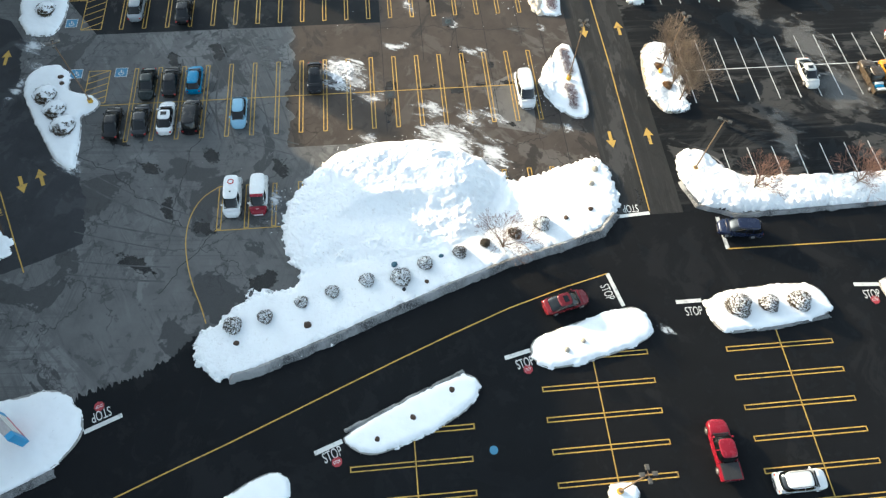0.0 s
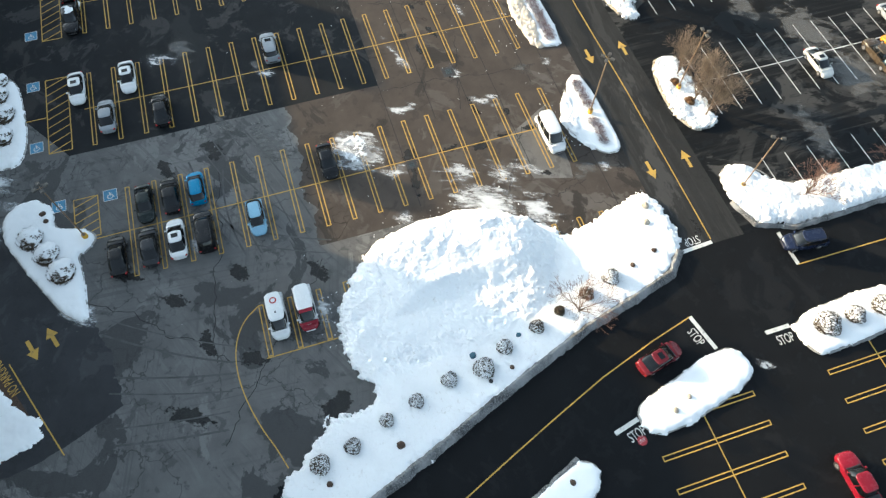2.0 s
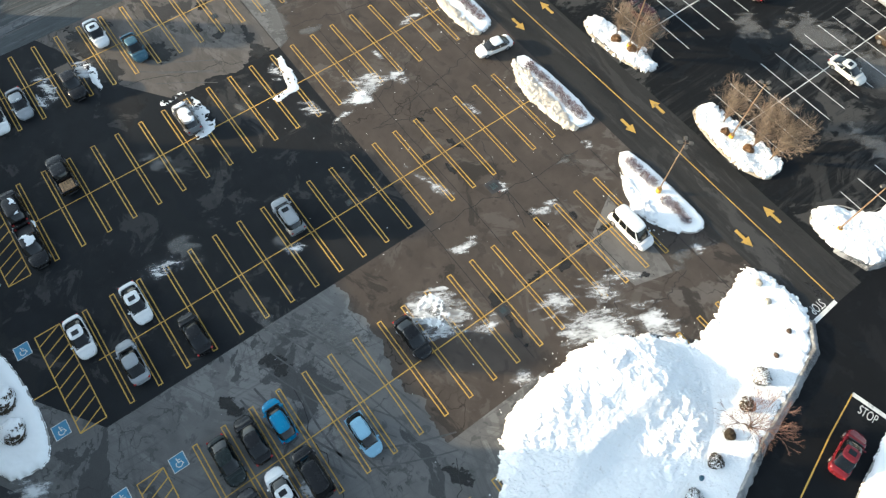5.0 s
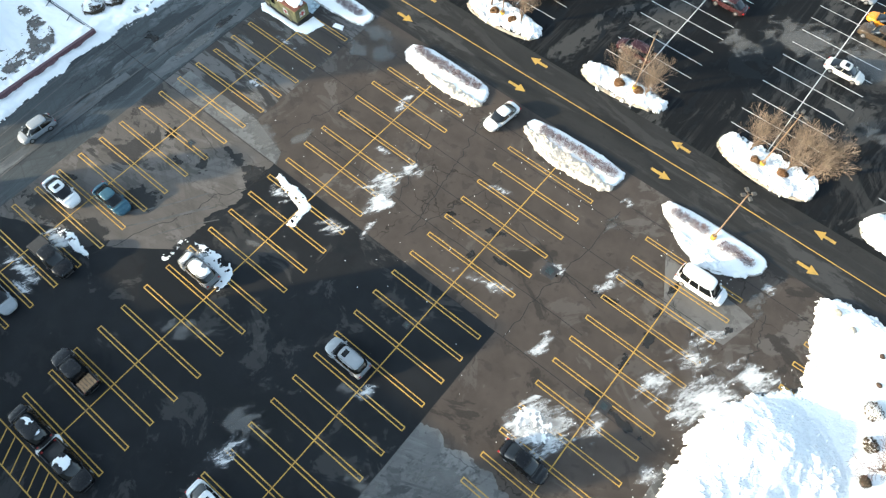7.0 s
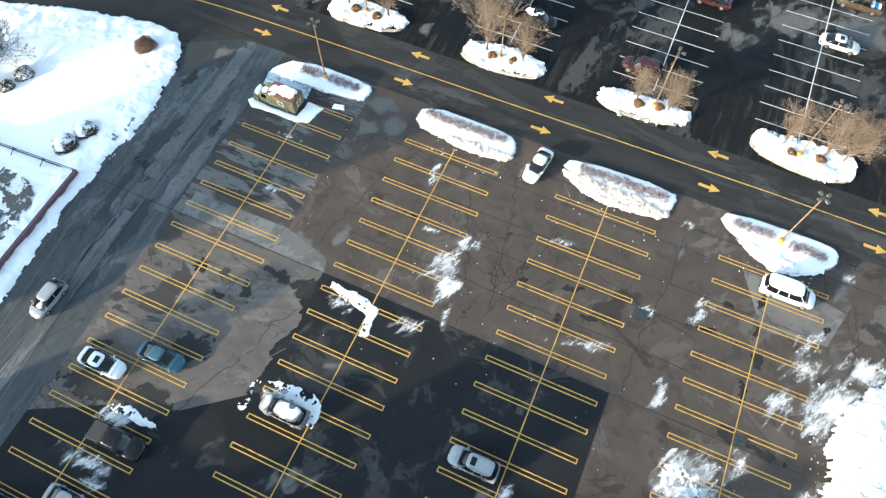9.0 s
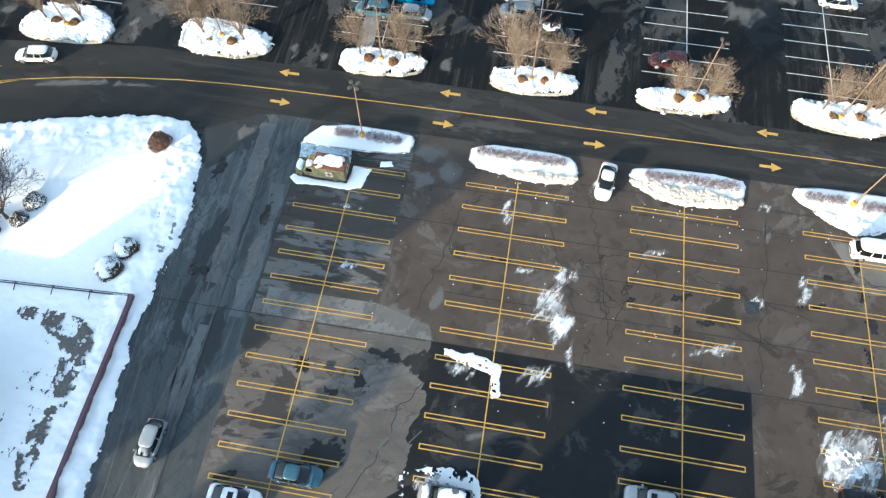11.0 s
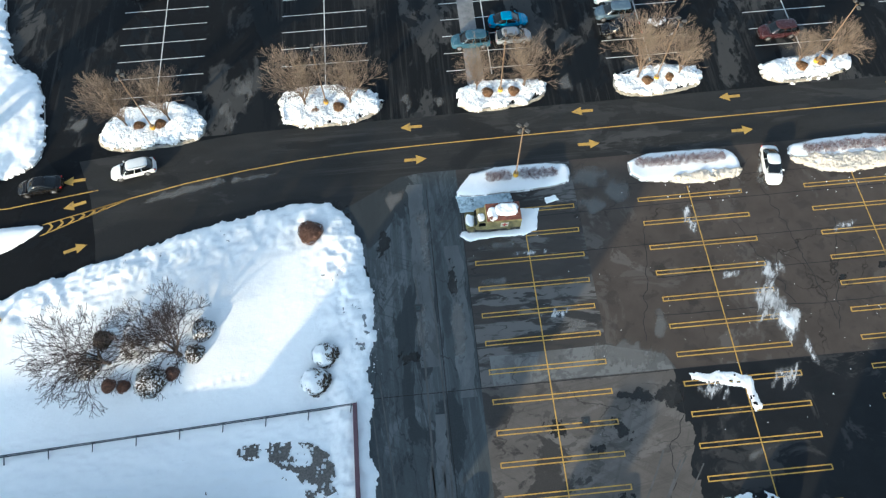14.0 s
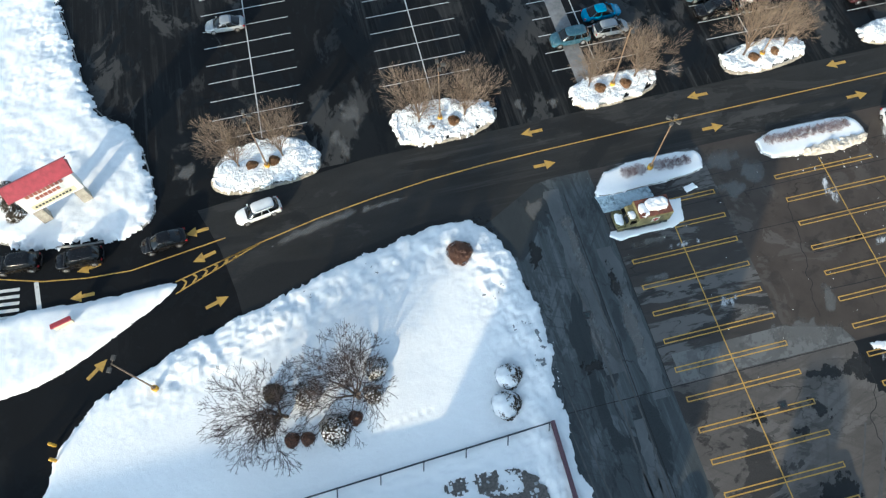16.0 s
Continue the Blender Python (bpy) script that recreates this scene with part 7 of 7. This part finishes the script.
# the shopping centre's monument sign
sign = thing("monument_sign", pose(-170.6, 32.4, 0, 0, 0, 20) @ Matrix.Diagonal((0.93, 1, 1.22, 1)), "white monument sign with red roof on stone legs", "sign")
for s in (-1, 1):
    bm = bmesh.new()
    box(bm, s * 2.35 - 0.55, s * 2.35 + 0.55, -0.55, 0.55, 0, 2.3, 0.04)
    part("leg", bm, STONE, sign, "tan stone leg")
bm = bmesh.new()
box(bm, -3.1, 3.1, -0.6, 0.6, 2.3, 5.0, 0.05)
part("panel", bm, WHITE_PAINT, sign, "white sign panel")
bm = bmesh.new()
for y0, y1 in ((-1.15, 0.0), (1.15, 0.0)):
    slab(bm, [(-3.5, y0, 5.0), (3.5, y0, 5.0), (3.5, y1, 5.9), (-3.5, y1, 5.9)] if y0 < 0 else [(3.5, y0, 5.0), (-3.5, y0, 5.0), (-3.5, y1, 5.9), (3.5, y1, 5.9)], 0.08)
slab(bm, [(-3.45, -0.75, 5.0), (-3.45, 0, 5.85), (-3.45, 0.75, 5.0)], 0.06)
slab(bm, [(3.45, 0.75, 5.0), (3.45, 0, 5.85), (3.45, -0.75, 5.0)], 0.06)
part("roof", bm, RED_ROOF, sign, "dark red pitched roof")
bm = bmesh.new()
box(bm, -2.4, 2.4, -0.63, -0.6, 2.55, 3.15)
board = part("letter_board", bm, plain("cream_board", (0.62, 0.58, 0.38), 0.6, spread=0.1), sign, "cream changeable letter board")
LETTER_RED = plain("faded_red_letters", (0.34, 0.13, 0.09), 0.7, spread=0.25)
for z, w, n in ((4.35, 0.36, 9), (3.75, 0.36, 6)):
    for k in range(n):
        bm = bmesh.new()
        box(bm, (k - n / 2) * 0.46, (k - n / 2) * 0.46 + w, -0.66, -0.6, z - 0.18, z + 0.18, 0.01)
        part("letter_bar", bm, LETTER_RED, sign)
for k in range(11):
    bm = bmesh.new()
    box(bm, -2.1 + k * 0.38, -1.86 + k * 0.38, -0.65, -0.63, 2.75, 2.95)
    part("letter_bar", bm, TRIM_BLACK, board)
for k, (x, y) in enumerate(((-176.8, 36.0), (-176.4, 34.2), (-175.8, 32.8))):
    shrub(x, y, 0.4, 1.15, "brown shrub beside the monument sign", SHRUB, 0.1, 0.8, 300 + k)

# small board sign on the wedge, the entrance sign on the south-east island
small = thing("board_sign", pose(-170.8, 19.0, 0.35, 0, 0, 15), "small cream board sign with a red roof", "sign")
bm = bmesh.new()
box(bm, -0.9, 0.9, -0.12, 0.12, 0.25, 1.0, 0.02)
part("panel", bm, plain("cream_panel", (0.62, 0.55, 0.40), 0.6, spread=0.1), small)
bm = bmesh.new()
box(bm, -1.0, 1.0, -0.25, 0.25, 1.0, 1.22, 0.05)
part("roof", bm, RED_ROOF, small)
for s in (-0.6, 0.6):
    bm = bmesh.new()
    box(bm, s - 0.06, s + 0.06, -0.06, 0.06, -0.2, 0.3)
    part("post", bm, WOOD, small)

entry = thing("entrance_sign", pose(-17.0, -35.2, 0.3, 0, 0, 45), "blue and red entrance sign board with grey panels", "sign")
SIGN_BLUE = plain("sign_blue", (0.04, 0.25, 0.48), 0.5, spread=0.1)
SIGN_RED = plain("sign_red", (0.42, 0.03, 0.07), 0.5, spread=0.1)
for x0, x1, z0, z1, mat, name in ((-1.9, -1.3, 0.9, 3.3, SIGN_BLUE, "side_panel"), (1.3, 1.9, 0.9, 3.3, SIGN_BLUE, "side_panel"), (-1.3, 1.3, 0.9, 1.35, SIGN_RED, "lower_band"), (-1.3, 1.3, 1.35, 3.3, plain("sign_grey", (0.35, 0.33, 0.32), 0.5, spread=0.15), "main_panel")):
    bm = bmesh.new()
    box(bm, x0, x1, -0.35, 0.35, z0, z1, 0.03)
    part(name, bm, mat, entry)
for k in range(3):
    bm = bmesh.new()
    box(bm, -1.2, 1.2, -0.38, 0.38, 1.6 + k * 0.55, 1.85 + k * 0.55, 0.01)
    part("text_band", bm, WHITE_PAINT, entry)
for s in (-0.9, 0.9):
    bm = bmesh.new()
    box(bm, s - 0.12, s + 0.12, -0.12, 0.12, -0.3, 0.92)
    part("post", bm, TRIM_BLACK, entry)

for x, y in ((-171.9, 7.7), (-171.8, 6.3)):
    hyd = thing("bollard", pose(x, y, 0.2), "short yellow bollard in the snow", "bollard", "yellow bollards")
    bm = bmesh.new()
    tube(bm, (0, 0, -0.1), (0, 0, 0.95), 0.16, 0.16, 12)
    part("post", bm, SAFETY, hyd)
    bm = bmesh.new()
    tube(bm, (0, 0, 0.95), (0, 0, 1.05), 0.16, 0.08, 12)
    part("cap", bm, SAFETY, hyd)


# crumbs of plowed snow scattered round the banks, and short prints left by tyres
def crumbs(name, centres, count, size, seed, label):
    rnd = random.Random(seed)
    verts, faces = [], []
    for _ in range(count):
        x0, y0, x1, y1, wide = centres[rnd.randrange(len(centres))]
        t = rnd.random()
        p = Vector((lerp(x0, x1, t) + rnd.gauss(0, wide), lerp(y0, y1, t) + rnd.gauss(0, wide), 0.02))
        s, n0 = size * rnd.uniform(0.35, 1.2) ** 2, len(verts)
        turn = rnd.uniform(0, math.tau)
        for k in range(4):
            r = s * rnd.uniform(0.6, 1.3)
            verts.append((p.x + r * math.cos(turn + k * math.tau / 4), p.y + r * math.sin(turn + k * math.tau / 4), 0.018))
        verts.append((p.x, p.y, 0.02 + s * 0.7))
        faces += [(n0 + k, n0 + (k + 1) % 4, n0 + 4) for k in range(4)]
    return tagged(mesh_object(name, verts, faces, SNOW_THING), label, "snow", kind="stuff")


crumbs("snow_crumb", [(-47.5, -6, -48, 7, 0.8), (-47, 8, -41, 14, 1.2), (-42, -12, -36, -13, 0.5), (-94, 18.2, -85, 18.6, 0.9), (-79, 18.0, -67, 18.2, 0.9), (-60, 18.0, -51, 18.6, 0.8), (-125.8, 2, -125.3, 12, 0.3), (-60, -8, -56, -3, 1.0)], 260, 0.07, 5, "small crumbs of plowed snow scattered on asphalt")
crumbs("white_debris", [(-115, 18, -40, -20, 6.0), (-100, 0, -60, 15, 5.0)], 200, 0.045, 6, "tiny pale specks of salt and litter")
